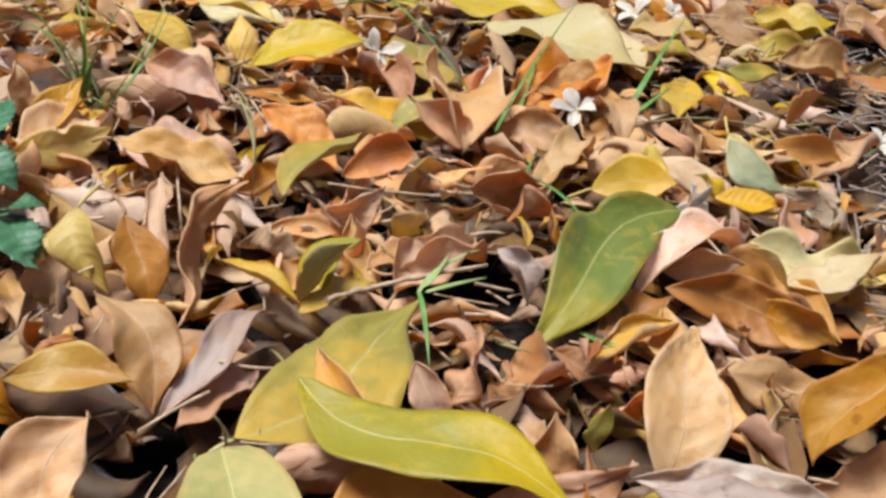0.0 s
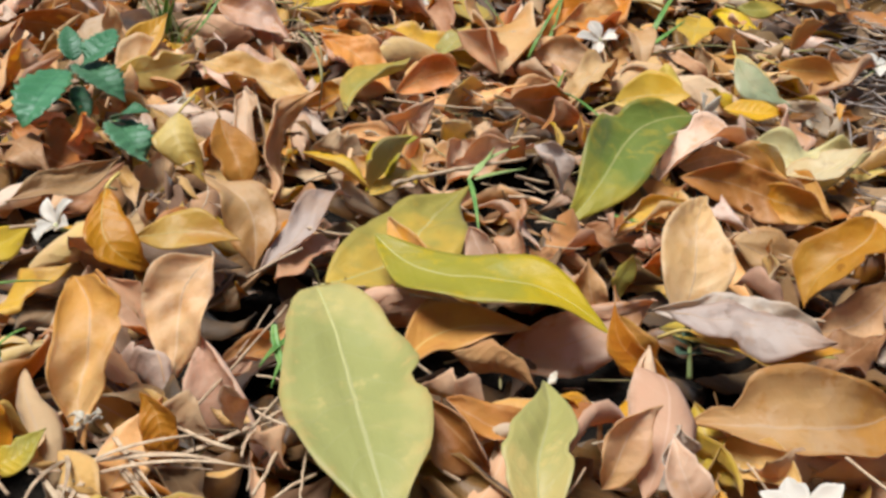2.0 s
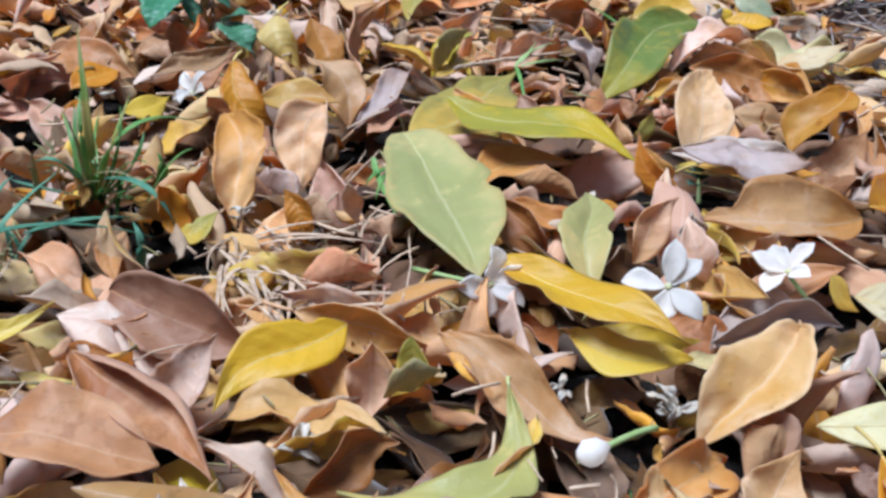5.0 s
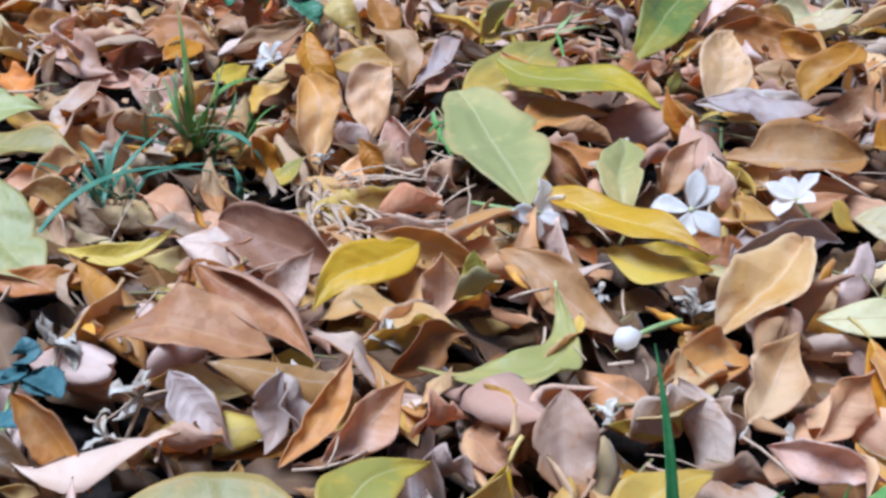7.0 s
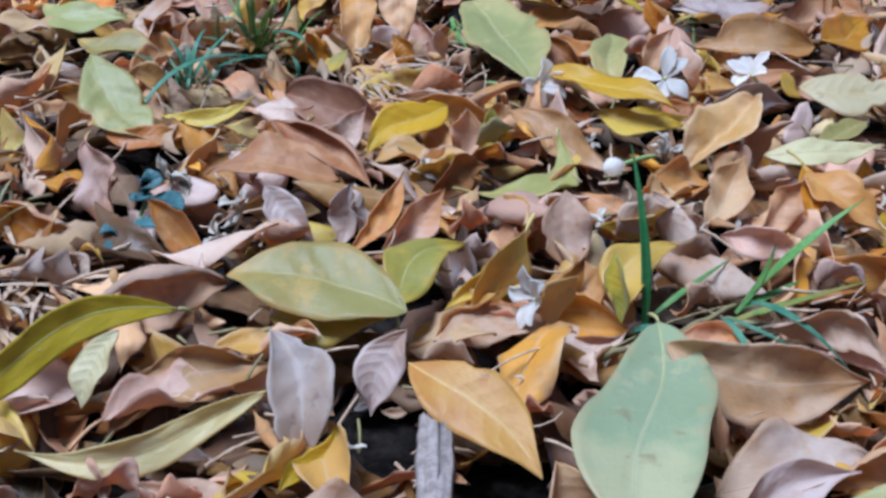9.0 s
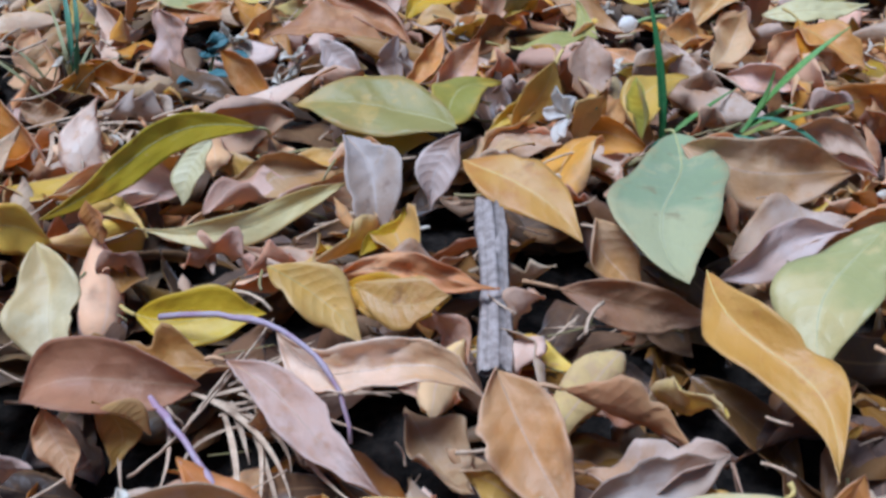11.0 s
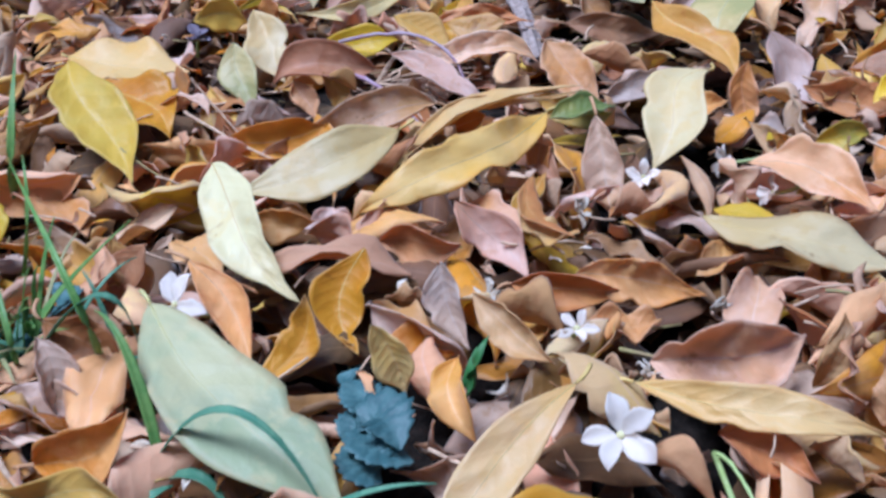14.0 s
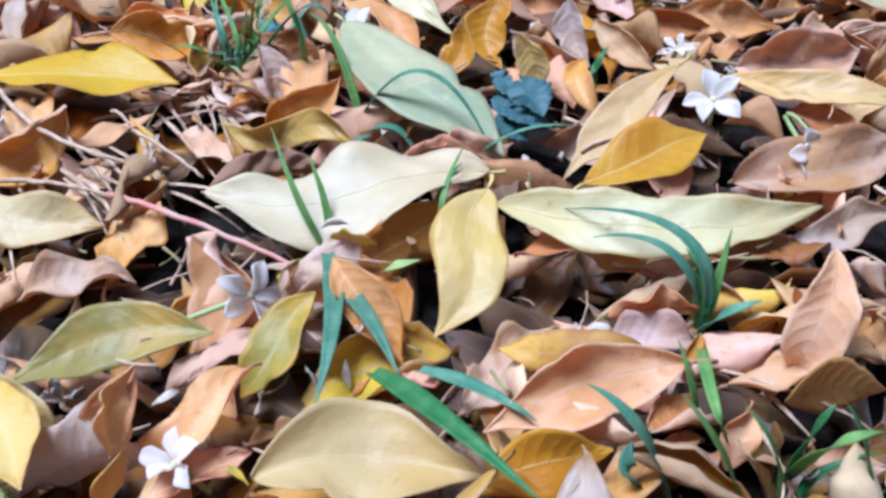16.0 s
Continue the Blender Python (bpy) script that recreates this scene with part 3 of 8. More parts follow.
def flower(place, size, normal, spin, stalk=None):
    """A white five-petalled blossom with a slender green tube."""
    seed = int(abs(place[0] * 7919 + place[1] * 104729) * 100) % 99991
    rng = np.random.RandomState(seed)
    thing = new("blossom")
    if stalk:
        normal = (Vector(place) - Vector(stalk)).normalized() * 0.75 + Vector(normal) * 0.5
    thing.matrix_basis = facing(place, normal, spin)
    for i in range(5):
        L = size / 2 * rng.uniform(0.92, 1.1)
        pts, uv, _ = blade_grid(L, L * rng.uniform(0.5, 0.62), rng.uniform(-0.2, 0.8), rng.uniform(0, 0.9), 0.12, rng.uniform(0.2, 0.9), rng.uniform(0.2, 0.9), rng.normal(0, 0.4), 0.1, rng.normal(0, 0.06), 0.58, 0.2, seed + i, 9, 6)
        a = 2 * math.pi * i / 5 + rng.normal(0, 0.12)
        lift = rng.normal(0.3, 0.25)
        turn = np.array((Matrix.Rotation(a, 3, "Z") @ Matrix.Rotation(lift, 3, "X")))
        v, f, u = thick_sheet((pts + np.array((0, 0.0008, 0))) @ turn.T, uv, 0.0005)
        part("petal", mesh_of("petal", v, f, PETAL, u), thing)
    v, f = tube([(0, 0, -0.001), (0, 0, 0.0008), (0, 0, 0.0018)], [0.0013, 0.0016, 0.0007], 8)
    part("centre", mesh_of("centre", v, f, POLLEN), thing, "pale yellow throat")
    inv = thing.matrix_basis.inverted()
    end = inv @ Vector(stalk) if stalk else Vector((rng.normal(0, 0.004), rng.normal(0, 0.004), -0.016))
    v, f = tube(curve3((0, 0, -0.0005), (0, 0, -0.006), end, 8), np.linspace(0.0009, 0.0011, 8), 7)
    part("stalk", mesh_of("stalk", v, f, TUBE), thing, "slender pale green tube")
    small = "small " if size < 0.022 else ""
    return tagged(thing, f"{small}fresh white five-petalled blossom fallen on dry leaves", "flower", "white blossoms")


def dried(place, size):
    """A shrivelled blossom: crumpled narrow petals round a short stub."""
    seed = int(abs(place[0] * 7919 + place[1] * 104729) * 100) % 99991
    rng = np.random.RandomState(seed)
    thing = new("withered_blossom")
    thing.matrix_basis = facing(place, (rng.normal(0, 0.4), rng.normal(0, 0.4), 1), rng.uniform(0, 360))
    for i in range(6):
        L = size / 2 * rng.uniform(0.6, 1.15)
        pts, uv, _ = blade_grid(L, L * rng.uniform(0.3, 0.5), rng.normal(0, 1.2), rng.normal(0.6, 0.8), 0.3, rng.uniform(0.3, 1.4), rng.uniform(0.3, 1.4), rng.normal(0, 1.2), 0.4, rng.normal(0, 0.12), 0.55, 0.3, seed + i, 8, 4)
        turn = np.array((Matrix.Rotation(rng.uniform(0, 6.28), 3, "Z") @ Matrix.Rotation(rng.uniform(-0.2, 0.9), 3, "X")))
        v, f, u = thick_sheet(pts @ turn.T, uv, 0.0004)
        part("petal", mesh_of("petal", v, f, WITHERED, u), thing)
    v, f = tube(curve3((0, 0, 0), (0.002, 0, -0.003), (rng.normal(0, 0.006), rng.normal(0, 0.006), -0.006), 6), np.linspace(0.0011, 0.0007, 6), 6)
    part("stub", mesh_of("stub", v, f, STRAW), thing)
    return tagged(thing, "withered creamy white blossom crumpled among fallen leaves", "flower", "withered blossoms")


def bud(place, size, stalk):
    thing = new("flower_bud")
    thing.matrix_basis = Matrix.Translation(place)
    end = Vector(stalk) - Vector(place)
    d = end.normalized()
    line = [-d * size * 0.6, -d * size * 0.5, -d * size * 0.2, d * size * 0.15, d * size * 0.45, d * size * 0.6]
    v, f = tube(line, np.array([0.05, 0.26, 0.44, 0.40, 0.2, 0.1]) * size, 10)
    part("closed_petals", mesh_of("closed_petals", v, f, PETAL), thing)
    v, f = tube(curve3(d * size * 0.55, (end + d * size) / 2 + Vector((0, 0, 0.002)), end, 7), [0.0012] * 7, 6)
    part("stalk", mesh_of("stalk", v, f, TUBE), thing)
    return tagged(thing, "white unopened flower bud on a green stalk among leaves", "flower bud")


# ---- grass, weeds, twigs ----
BLADE_SKIN = {"g": GRASS, "G": GRASS_DEEP, "c": GRASS_COOL, "y": GRASS_YELLOW, "o": GRASS_OLD, "p": TUBE, "s": STRAW}
WEED_SKIN = {"w": WEED, "d": WEED_DARK, "b": WEED_BLUE, "v": WEED_VIOLET, "u": WEED_BLUE}
TWIG_SKIN = {"s": STRAW, "o": OLD_STALK, "v": VIOLET_STALK, "r": RED_STALK, "p": TUBE}


def tuft():
    return tagged(new("grass_tuft"), "green grass blades growing up through fallen leaves", "grass", "grass tufts")


def blade(plant, a, b, c, width, skin, name="blade"):
    """A grass blade along a bent line, creased along its middle."""
    a, b, c = (np.array(q, float) for q in (a, b, c))
    b = 2 * b - (a + c) / 2
    line = curve3(a, b, c, 15)
    tan = np.gradient(line, axis=0)
    tan /= np.linalg.norm(tan, axis=1, keepdims=True)
    side = np.cross(tan, (0, 0, 1.0))
    side /= np.linalg.norm(side, axis=1, keepdims=True) + 1e-9
    up = np.cross(side, tan)
    s = np.linspace(0, 1, 15)
    w = width * 0.42 * np.minimum(1, 0.55 + 1.6 * s) * (1 - s ** 2.2) + 0.0001
    off = np.array((-1, -0.5, 0, 0.5, 1.0))
    pts = line[:, None] + side[:, None] * (off[None, :, None] * w[:, None, None]) + up[:, None] * (np.abs(off)[None, :, None] * w[:, None, None] * 0.35)
    uv = np.stack(np.broadcast_arrays((off[None] + 1) / 2, s[:, None]), -1)
    v, f, u = thick_sheet(pts, uv, 0.0003)
    part(name, mesh_of(name, v, f, BLADE_SKIN[skin], u), plant)


def thicken(plant, place, count, height, seed, skin):
    """More fine blades round a tuft's crown."""
    rng = np.random.RandomState(seed)
    for i in range(count):
        a, h = rng.uniform(0, 6.28), height * rng.uniform(0.45, 1.1)
        p = np.array(place) + (rng.normal(0, 0.008), rng.normal(0, 0.008), 0)
        lean = rng.uniform(0.2, 1.3) * h
        tip = p + (math.cos(a) * lean, math.sin(a) * lean, h * rng.uniform(0.5, 1.0))
        mid = (p + tip) / 2 + (0, 0, h * 0.18)
        blade(plant, p, mid, tip, rng.uniform(0.0016, 0.0034), skin if rng.rand() < 0.7 else "o")


def weed():
    return tagged(new("weed_plant"), "low weed with small green leaves between fallen leaves", "plant", "weeds")


def weed_leaf(plant, a, b, c, width, skin):
    """A toothed leaf of a weed, with sunken side veins."""
    a, b, c = (np.array(q, float) for q in (a, b, c))
    b = b + 0.5 * (b - (a + c) / 2)
    n = 33
    line = curve3(a, b, c, n)
    tan = np.gradient(line, axis=0)
    tan /= np.linalg.norm(tan, axis=1, keepdims=True)
    side = np.cross(tan, (0, 0, 1.0))
    side /= np.linalg.norm(side, axis=1, keepdims=True) + 1e-9
    up = np.cross(side, tan)
    s = np.linspace(0, 1, n)
    teeth = (1 - 0.24 * (s * 9 % 1.0)) if skin in "wb" else np.ones(n)
    w = width / 2 * np.sin(np.pi * s ** 0.8) ** 0.75 * teeth + 0.0002
    off = np.linspace(-1, 1, 9)
    quilt = (0.13 if skin == "w" else 0.07) * np.sin(2 * np.pi * (s[:, None] * 7 - np.abs(off)[None] * 1.1)) * (1 - np.abs(off)[None]) * np.abs(off)[None] * 3
    lift = np.abs(off)[None] * 0.3 + quilt
    pts = line[:, None] + side[:, None] * (off[None, :, None] * w[:, None, None]) + up[:, None] * (lift * w[:, None])[:, :, None]
    uv = np.stack(np.broadcast_arrays((off[None] + 1) / 2, s[:, None]), -1)
    v, f, u = thick_sheet(pts, uv, 0.0004)
    part("leaf", mesh_of("leaf", v, f, WEED_SKIN[skin], u), plant)


def stem(plant, a, b, c):
    v, f = tube(curve3(a, b, c, 9), np.linspace(0.0013, 0.0008, 9), 7)
    part("stem", mesh_of("stem", v, f, TUBE), plant)


def twig(a, b, c, width, skin):
    """A thin dry stalk with joints."""
    a, b, c = (np.array(q, float) for q in (a, b, c))
    line = curve3(a, 2 * b - (a + c) / 2, c, 17)
    rng = np.random.RandomState(int(abs(a[0] * 7717 + c[1] * 9973) * 100) % 99991)
    line[1:-1] += rng.normal(0, width * 0.12, (15, 3))
    r = width / 2 * np.linspace(1.05, 0.7, 17)
    r[[5, 11]] *= 1.3
    v, f = tube(line, r, 7)
    words = {"s": "dry straw-coloured stalk lying across fallen leaves", "o": "thin olive brown stem lying over fallen leaves", "v": "thin purplish bent stem arching over dry leaves", "r": "pinkish red dry stalk lying across fallen leaves", "p": "short fresh green stalk lying on fallen leaves"}
    return tagged(new("dry_stalk", mesh_of("dry_stalk", v, f, TWIG_SKIN[skin])), words[skin], "stalk", "dry stalks")


def wood(a, b, c, width):
    """A weathered flat splinter of wood with long grooves."""
    TOPS.append((a[0], a[1], c[0], c[1], width * 0.6))
    line = curve3(a, 2 * np.array(b) - (np.array(a) + np.array(c)) / 2, c, 25)
    rng = np.random.RandomState(5)
    off = np.linspace(-1, 1, 13)
    groove = rng.uniform(-1, 1, 13) * 0.0011
    tan = np.gradient(line, axis=0)
    tan /= np.linalg.norm(tan, axis=1, keepdims=True)
    side = np.cross(tan, (0, 0, 1.0))
    side /= np.linalg.norm(side, axis=1, keepdims=True)
    w = width / 2 * (1 + 0.12 * np.sin(np.linspace(0, 9, 25)) + rng.normal(0, 0.04, 25))
    pts = line[:, None] + side[:, None] * (off[None, :, None] * w[:, None, None])
    pts[..., 2] += groove[None] + rng.normal(0, 0.0002, (25, 13)) - 0.002 * np.abs(off[None]) ** 3
    uv = np.stack(np.broadcast_arrays((off[None] + 1) / 2, np.linspace(0, 1, 25)[:, None]), -1)
    v, f, u = thick_sheet(pts, uv, 0.003)
    return tagged(new("wood_splinter", mesh_of("wood_splinter", v, f, TWIG, u)), "weathered grey splinter of wood half under leaves", "stick")


def straw_clump(place, radius, count, seed):
    """A tangle of dry grass strands spreading from a crown."""
    rng = np.random.RandomState(seed)
    thing = new("dry_grass_clump")
    for i in range(count):
        a = rng.normal(0.35, 0.35) if rng.rand() < 0.25 else rng.normal(-1.15, 0.4)
        start = np.array(place) + (rng.normal(0, radius * 0.35), rng.normal(0, radius * 0.35), 0)
        reach = radius * rng.uniform(0.8, 2.0)
        end = start + (math.cos(a) * reach, math.sin(a) * reach, rng.uniform(-0.006, 0.008))
        top = (start + end) / 2 + (rng.normal(0, radius * 0.1), rng.normal(0, radius * 0.07), rng.uniform(0.0, 0.005))
        blade(thing, start, top, end, rng.uniform(0.0014, 0.003), "s", "strand")
    return tagged(thing, "dry pinkish straw tangle of dead grass among leaves", "dead grass", "dead grass tangles")


leaf("sage", (-0.0631, 0.2968, 0.024), (-0.0173, 0.1636, 0.022), 0.0480, 0, bow=-0.01, widest=0.60, arch=0.07, fold=0.2, curl=0.05, wave=0.07, hook=0.1, twist=0, full=1)
leaf("olive", (-0.0439, 0.3278, 0.034), (0.0537, 0.2783, 0.03), 0.0345, -10, bow=0.04, widest=0.53, arch=0.14, fold=0.13, curl=0.1, wave=0.1, hook=0.2, full=0.4, sway=0.03)
leaf("green", (0.116, 0.5179, 0.03), (0.0391, 0.4071, 0.003), 0.0422, 20, bow=0.08, widest=0.50, arch=0.49, fold=0.28, curl=0.1, wave=0.16)
leaf("olive", (-0.0615, 0.3089, 0.018), (-0.0066, 0.4167, 0.02), 0.0467, 1, bow=0.07, widest=0.36, arch=-0.06, fold=0.18, curl=0.1, wave=0.13)
leaf("gold", (-0.0242, 0.2641, 0.012), (0.0248, 0.2935, 0.018), 0.0287, -6, bow=-0.22, widest=0.50, arch=0.10, curl=0.2, wave=0.13, fold=0.18)
leaf("tan", (0.0875, 0.3226, 0.012), (0.1004, 0.3788, 0.046), 0.0335, -18, bow=-0.04, widest=0.36, arch=1.16, fold=0.1, curl=0.45, wave=0.14, hook=0.2, twist=0.1)
leaf("grey", (0.0773, 0.2961, 0.032), (0.1356, 0.2712, 0.042), 0.0260, -23, bow=-0.12, widest=0.57, arch=-0.38, fold=0.1, curl=-0.46, wave=0.17, twist=0.1)
leaf("gold", (0.0887, 0.3034, 0.02), (0.1438, 0.2814, 0.032), 0.0264, -15, bow=0.01, widest=0.58, arch=-0.26, curl=0.2, wave=0.13, fold=0.18)
leaf("tan", (0.1663, 0.2701, 0.016), (0.0801, 0.2402, 0.02), 0.0379, 18, bow=-0.12, widest=0.57, arch=0.57, curl=0.52, wave=0.07, hook=0.1, fold=0.25)
leaf("sage", (0.0309, 0.1806, 0.01), (0.0286, 0.2527, 0.022), 0.0267, -5, bow=-0.03, widest=0.36, arch=1.04, fold=0.53, curl=0.1, wave=0.05)
leaf("yellow", (-0.0142, 0.1705, 0.03), (0.0614, 0.1165, 0.03), 0.0262, -18, bow=0.03, widest=0.48, arch=0.08, fold=0.13, curl=0.15, wave=0.29, hook=0.3, sway=0.04)
leaf("yellow", (0.0186, 0.1392, 0.016), (0.0664, 0.1283, 0.016), 0.0245, -17, bow=0.23, widest=0.53, arch=0.91, curl=0.2, wave=0.2, fold=0.18)
leaf("yellow", (-0.0647, 0.1088, 0.028), (-0.1034, 0.0637, 0.016), 0.0263, 23, bow=0.09, widest=0.38, arch=-0.04, fold=0.28, curl=0.1, wave=0.07, hook=0.2)
leaf("tan", (-0.1444, 0.2516, 0.044), (-0.1244, 0.1998, 0.008), 0.0240, -16, bow=-0.05, widest=0.36, arch=0.64, curl=0.66, wave=0.29, twist=0.3, sway=-0.07)
leaf("tan", (-0.1006, 0.281, 0.042), (-0.1068, 0.2378, 0.01), 0.0270, 4, bow=0.08, widest=0.48, arch=0.58, curl=0.52, wave=0.52, twist=0.2, hook=0.2, sway=0.06)
leaf("gold", (-0.1574, 0.3246, 0.042), (-0.1306, 0.3048, 0.016), 0.0211, -10, bow=0.32, widest=0.51, arch=1.27, curl=0.15, wave=0.13, fold=0.18)
leaf("gold", (-0.1431, 0.3149, 0.026), (-0.1, 0.324, 0.026), 0.0179, -35, bow=-0.10, widest=0.49, arch=-0.36, curl=0.2, wave=0.2, fold=0.18)
leaf("rust", (-0.2054, 0.3374, 0.024), (-0.1668, 0.3732, 0.034), 0.0162, -37, bow=0.05, widest=0.44, arch=0.80, curl=0.38, wave=0.11)
leaf("straw", (-0.1548, 0.4259, 0.036), (-0.1355, 0.4038, 0.01), 0.0196, -32, bow=0.10, widest=0.38, arch=1.18, curl=0.1, wave=0.26, fold=0.18)
leaf("rust", (-0.1333, 0.4217, 0.038), (-0.1179, 0.3991, 0.008), 0.0203, -14, bow=-0.05, widest=0.55, arch=0.66, fold=0.3, curl=0.24, wave=0.11)
leaf("tan", (-0.1648, 0.5039, 0.034), (-0.0987, 0.4946, 0.026), 0.0292, -21, bow=-0.04, widest=0.55, arch=0.18, curl=0.52, wave=0.23)
leaf("orange", (-0.0551, 0.5219, 0.022), (-0.0199, 0.5442, 0.03), 0.0205, -56, bow=-0.08, widest=0.57, arch=1.28, curl=1.36, wave=0.11, twist=0)
leaf("olive", (-0.0351, 0.4346, 0.034), (-0.0577, 0.4107, 0.012), 0.0198, 4, bow=0.01, widest=0.60, arch=1.18, fold=0.38, wave=0.07)
leaf("yellow", (0.1039, 0.5861, 0.036), (0.115, 0.5558, 0.012), 0.0201, -8, bow=0.13, widest=0.44, arch=0.30, curl=0.1, wave=0.2, fold=0.18)
leaf("gold", (0.0559, 0.2832, 0.036), (0.081, 0.2779, 0.01), 0.0183, -37, bow=0.14, widest=0.41, arch=-0.11, curl=0.5, wave=0.26, twist=0.6, fold=0.18)
leaf("pink", (0.0502, 0.2105, 0.01), (0.0666, 0.2207, 0.04), 0.0179, -57, bow=-0.07, widest=0.44, arch=0.61, fold=0.2, curl=0.52, wave=0.17)
leaf("pink", (0.0818, 0.1985, 0.01), (0.0699, 0.211, 0.036), 0.0156, 32, bow=-0.04, widest=0.52, arch=1.02, fold=0.3, curl=0.38, wave=0.17)
leaf("yellow", (-0.1313, 0.666, 0.02), (-0.0661, 0.703, 0.034), 0.0381, -11, bow=-0.09, widest=0.55, arch=0.12, curl=0.15, wave=0.1, fold=0.18)
leaf("yellow", (-0.2091, 0.6812, 0.038), (-0.1684, 0.6792, 0.014), 0.0236, -28, bow=0.01, widest=0.45, arch=0.49, curl=0.2, wave=0.13, fold=0.18)
leaf("orange", (0.1807, 0.3862, 0.04), (0.1475, 0.3496, 0.01), 0.0289, -8, bow=-0.06, widest=0.57, arch=0.63, curl=0.52, wave=0.11)
leaf("pale", (0.1472, 0.5055, 0.024), (0.2162, 0.5149, 0.022), 0.0331, -19, bow=0.28, widest=0.37, arch=0.46, curl=0.4, wave=0.52, fold=0.18)
leaf("yellow", (0.1399, 0.5623, 0.02), (0.1765, 0.5619, 0.02), 0.0183, -24, bow=0.07, widest=0.50, arch=0.49, curl=0.3, wave=0.13, fold=0.18)
leaf("yellow", (0.2177, 0.9062, 0.03), (0.2845, 0.896, 0.022), 0.0340, -13, bow=-0.17, widest=0.50, arch=0.05, curl=0.2, wave=0.26, fold=0.18)
leaf("pale", (0.0089, 0.8243, 0.02), (0.1219, 0.7451, 0.024), 0.0690, -7, bow=-0.01, widest=0.46, arch=0.23, curl=0.2, wave=0.26, fold=0.18)
leaf("yellow", (-0.0355, 0.8563, 0.022), (0.0854, 0.8613, 0.024), 0.0605, -5, bow=-0.08, widest=0.50, arch=0.08, curl=0.2, wave=0.26, fold=0.18)
leaf("straw", (-0.195, 0.7705, 0.024), (-0.1297, 0.7601, 0.02), 0.0331, -5, bow=-0.06, widest=0.48, arch=0.07, curl=0.2, wave=0.26, fold=0.18)
leaf("rust", (-0.1127, 0.0331, 0.018), (-0.1789, 0.0282, 0.018), 0.0332, 20, bow=0.07, widest=0.43, arch=0.32, fold=0.2, curl=0.24, wave=0.17, twist=0.1, hook=0.2)
leaf("rust", (-0.1536, 0.0711, 0.03), (-0.0958, 0.0323, 0.014), 0.0219, -26, bow=-0.04, widest=0.53, arch=0.55, curl=1.36, wave=0.23, twist=0.1)
leaf("pink", (-0.0532, 0.0842, 0.038), (-0.053, 0.0728, 0.008), 0.0160, 9, bow=-0.05, widest=0.40, arch=-1.20, curl=0.66, wave=0.23)
leaf("olive", (-0.0403, 0.0963, 0.034), (-0.0484, 0.0866, 0.012), 0.0127, 43, bow=-0.23, widest=0.36, arch=-0.23, curl=0.5, wave=0.13, fold=0.18)
leaf("tan", (-0.0315, 0.1159, 0.024), (0.0354, 0.0747, 0.014), 0.0253, -24, bow=0.04, widest=0.50, arch=0.35, curl=0.52, wave=0.23, fold=0.15)
leaf("tan", (0.1033, 0.13, 0.034), (0.0626, 0.0802, 0.01), 0.0291, 3, bow=-0.08, widest=0.56, arch=0.60, curl=0.1, fold=0.8, wave=0.29)
leaf("sage", (-0.0045, 0.0809, 0.028), (-0.0554, 0.0238, 0.022), 0.0259, -4, bow=-0.35, widest=0.60, arch=-1.02, curl=0.25, wave=0.26, fold=0.23)
leaf("pink", (-0.002, -0., 0.038), (0.0068, -0.0302, 0.008), 0.0217, -16, bow=0.07, widest=0.44, arch=-0.06, fold=0.25, curl=0.31, wave=0.23)
leaf("olive", (-0.0646, -0.0908, 0.026), (-0.1423, -0.0739, 0.026), 0.0398, 14, bow=0.09, widest=0.54, arch=0.13, fold=0.18, curl=0.05, wave=0.07, hook=0.1, full=0.6)
leaf("olive", (-0.07, -0.0778, 0.02), (-0.0454, -0.028, 0.022), 0.0278, -17, bow=-0.19, widest=0.39, arch=0.05, curl=0.1, wave=0.2, fold=0.18)
leaf("lime", (-0.1225, -0.0839, 0.014), (-0.0744, -0.0832, 0.016), 0.0239, -20, bow=0.08, widest=0.44, arch=0.42, curl=0.15, wave=0.13, fold=0.18)
leaf("yellow", (-0.0194, -0.0433, 0.038), (-0.0511, -0.0665, 0.012), 0.0176, 53, bow=-0.10, widest=0.36, arch=-0.44, fold=0.38, curl=0.1, wave=0.13)
leaf("yellow", (0.0481, -0.0262, 0.028), (0.0238, -0.0632, 0.01), 0.0213, 13, bow=0.25, widest=0.60, arch=0.76, curl=0.1, wave=0.2, fold=0.18)
leaf("sage", (-0.2666, 0.1201, 0.04), (-0.2127, 0.0657, 0.014), 0.0363, -10, bow=0.09, widest=0.52, arch=0.07, fold=0.2, curl=0.1, wave=0.07)
leaf("gold", (-0.2458, 0.0725, 0.016), (-0.1998, 0.0701, 0.018), 0.0150, -45, bow=0.07, widest=0.57, arch=0.52, curl=0.4, wave=0.26, fold=0.18)
leaf("yellow", (-0.2198, 0.0888, 0.02), (-0.1698, 0.1002, 0.03), 0.0105, -39, bow=0.19, widest=0.53, arch=0.36, curl=0.5, wave=0.2, fold=0.18)
leaf("sage", (-0.3441, 0.2431, 0.022), (-0.2824, 0.2279, 0.022), 0.0318, -17, bow=0.19, widest=0.59, arch=0.60, curl=0.15, wave=0.13, fold=0.18)
leaf("pale", (0.1373, 0.1762, 0.024), (0.2029, 0.1856, 0.024), 0.0331, -21, bow=0.09, widest=0.41, arch=0.27, curl=0.1, wave=0.07, fold=0.18)
leaf("pale", (0.1043, 0.0884, 0.02), (0.1696, 0.1036, 0.024), 0.0197, -29, bow=0.07, widest=0.39, arch=0.53, curl=0.1, wave=0.13, fold=0.18)
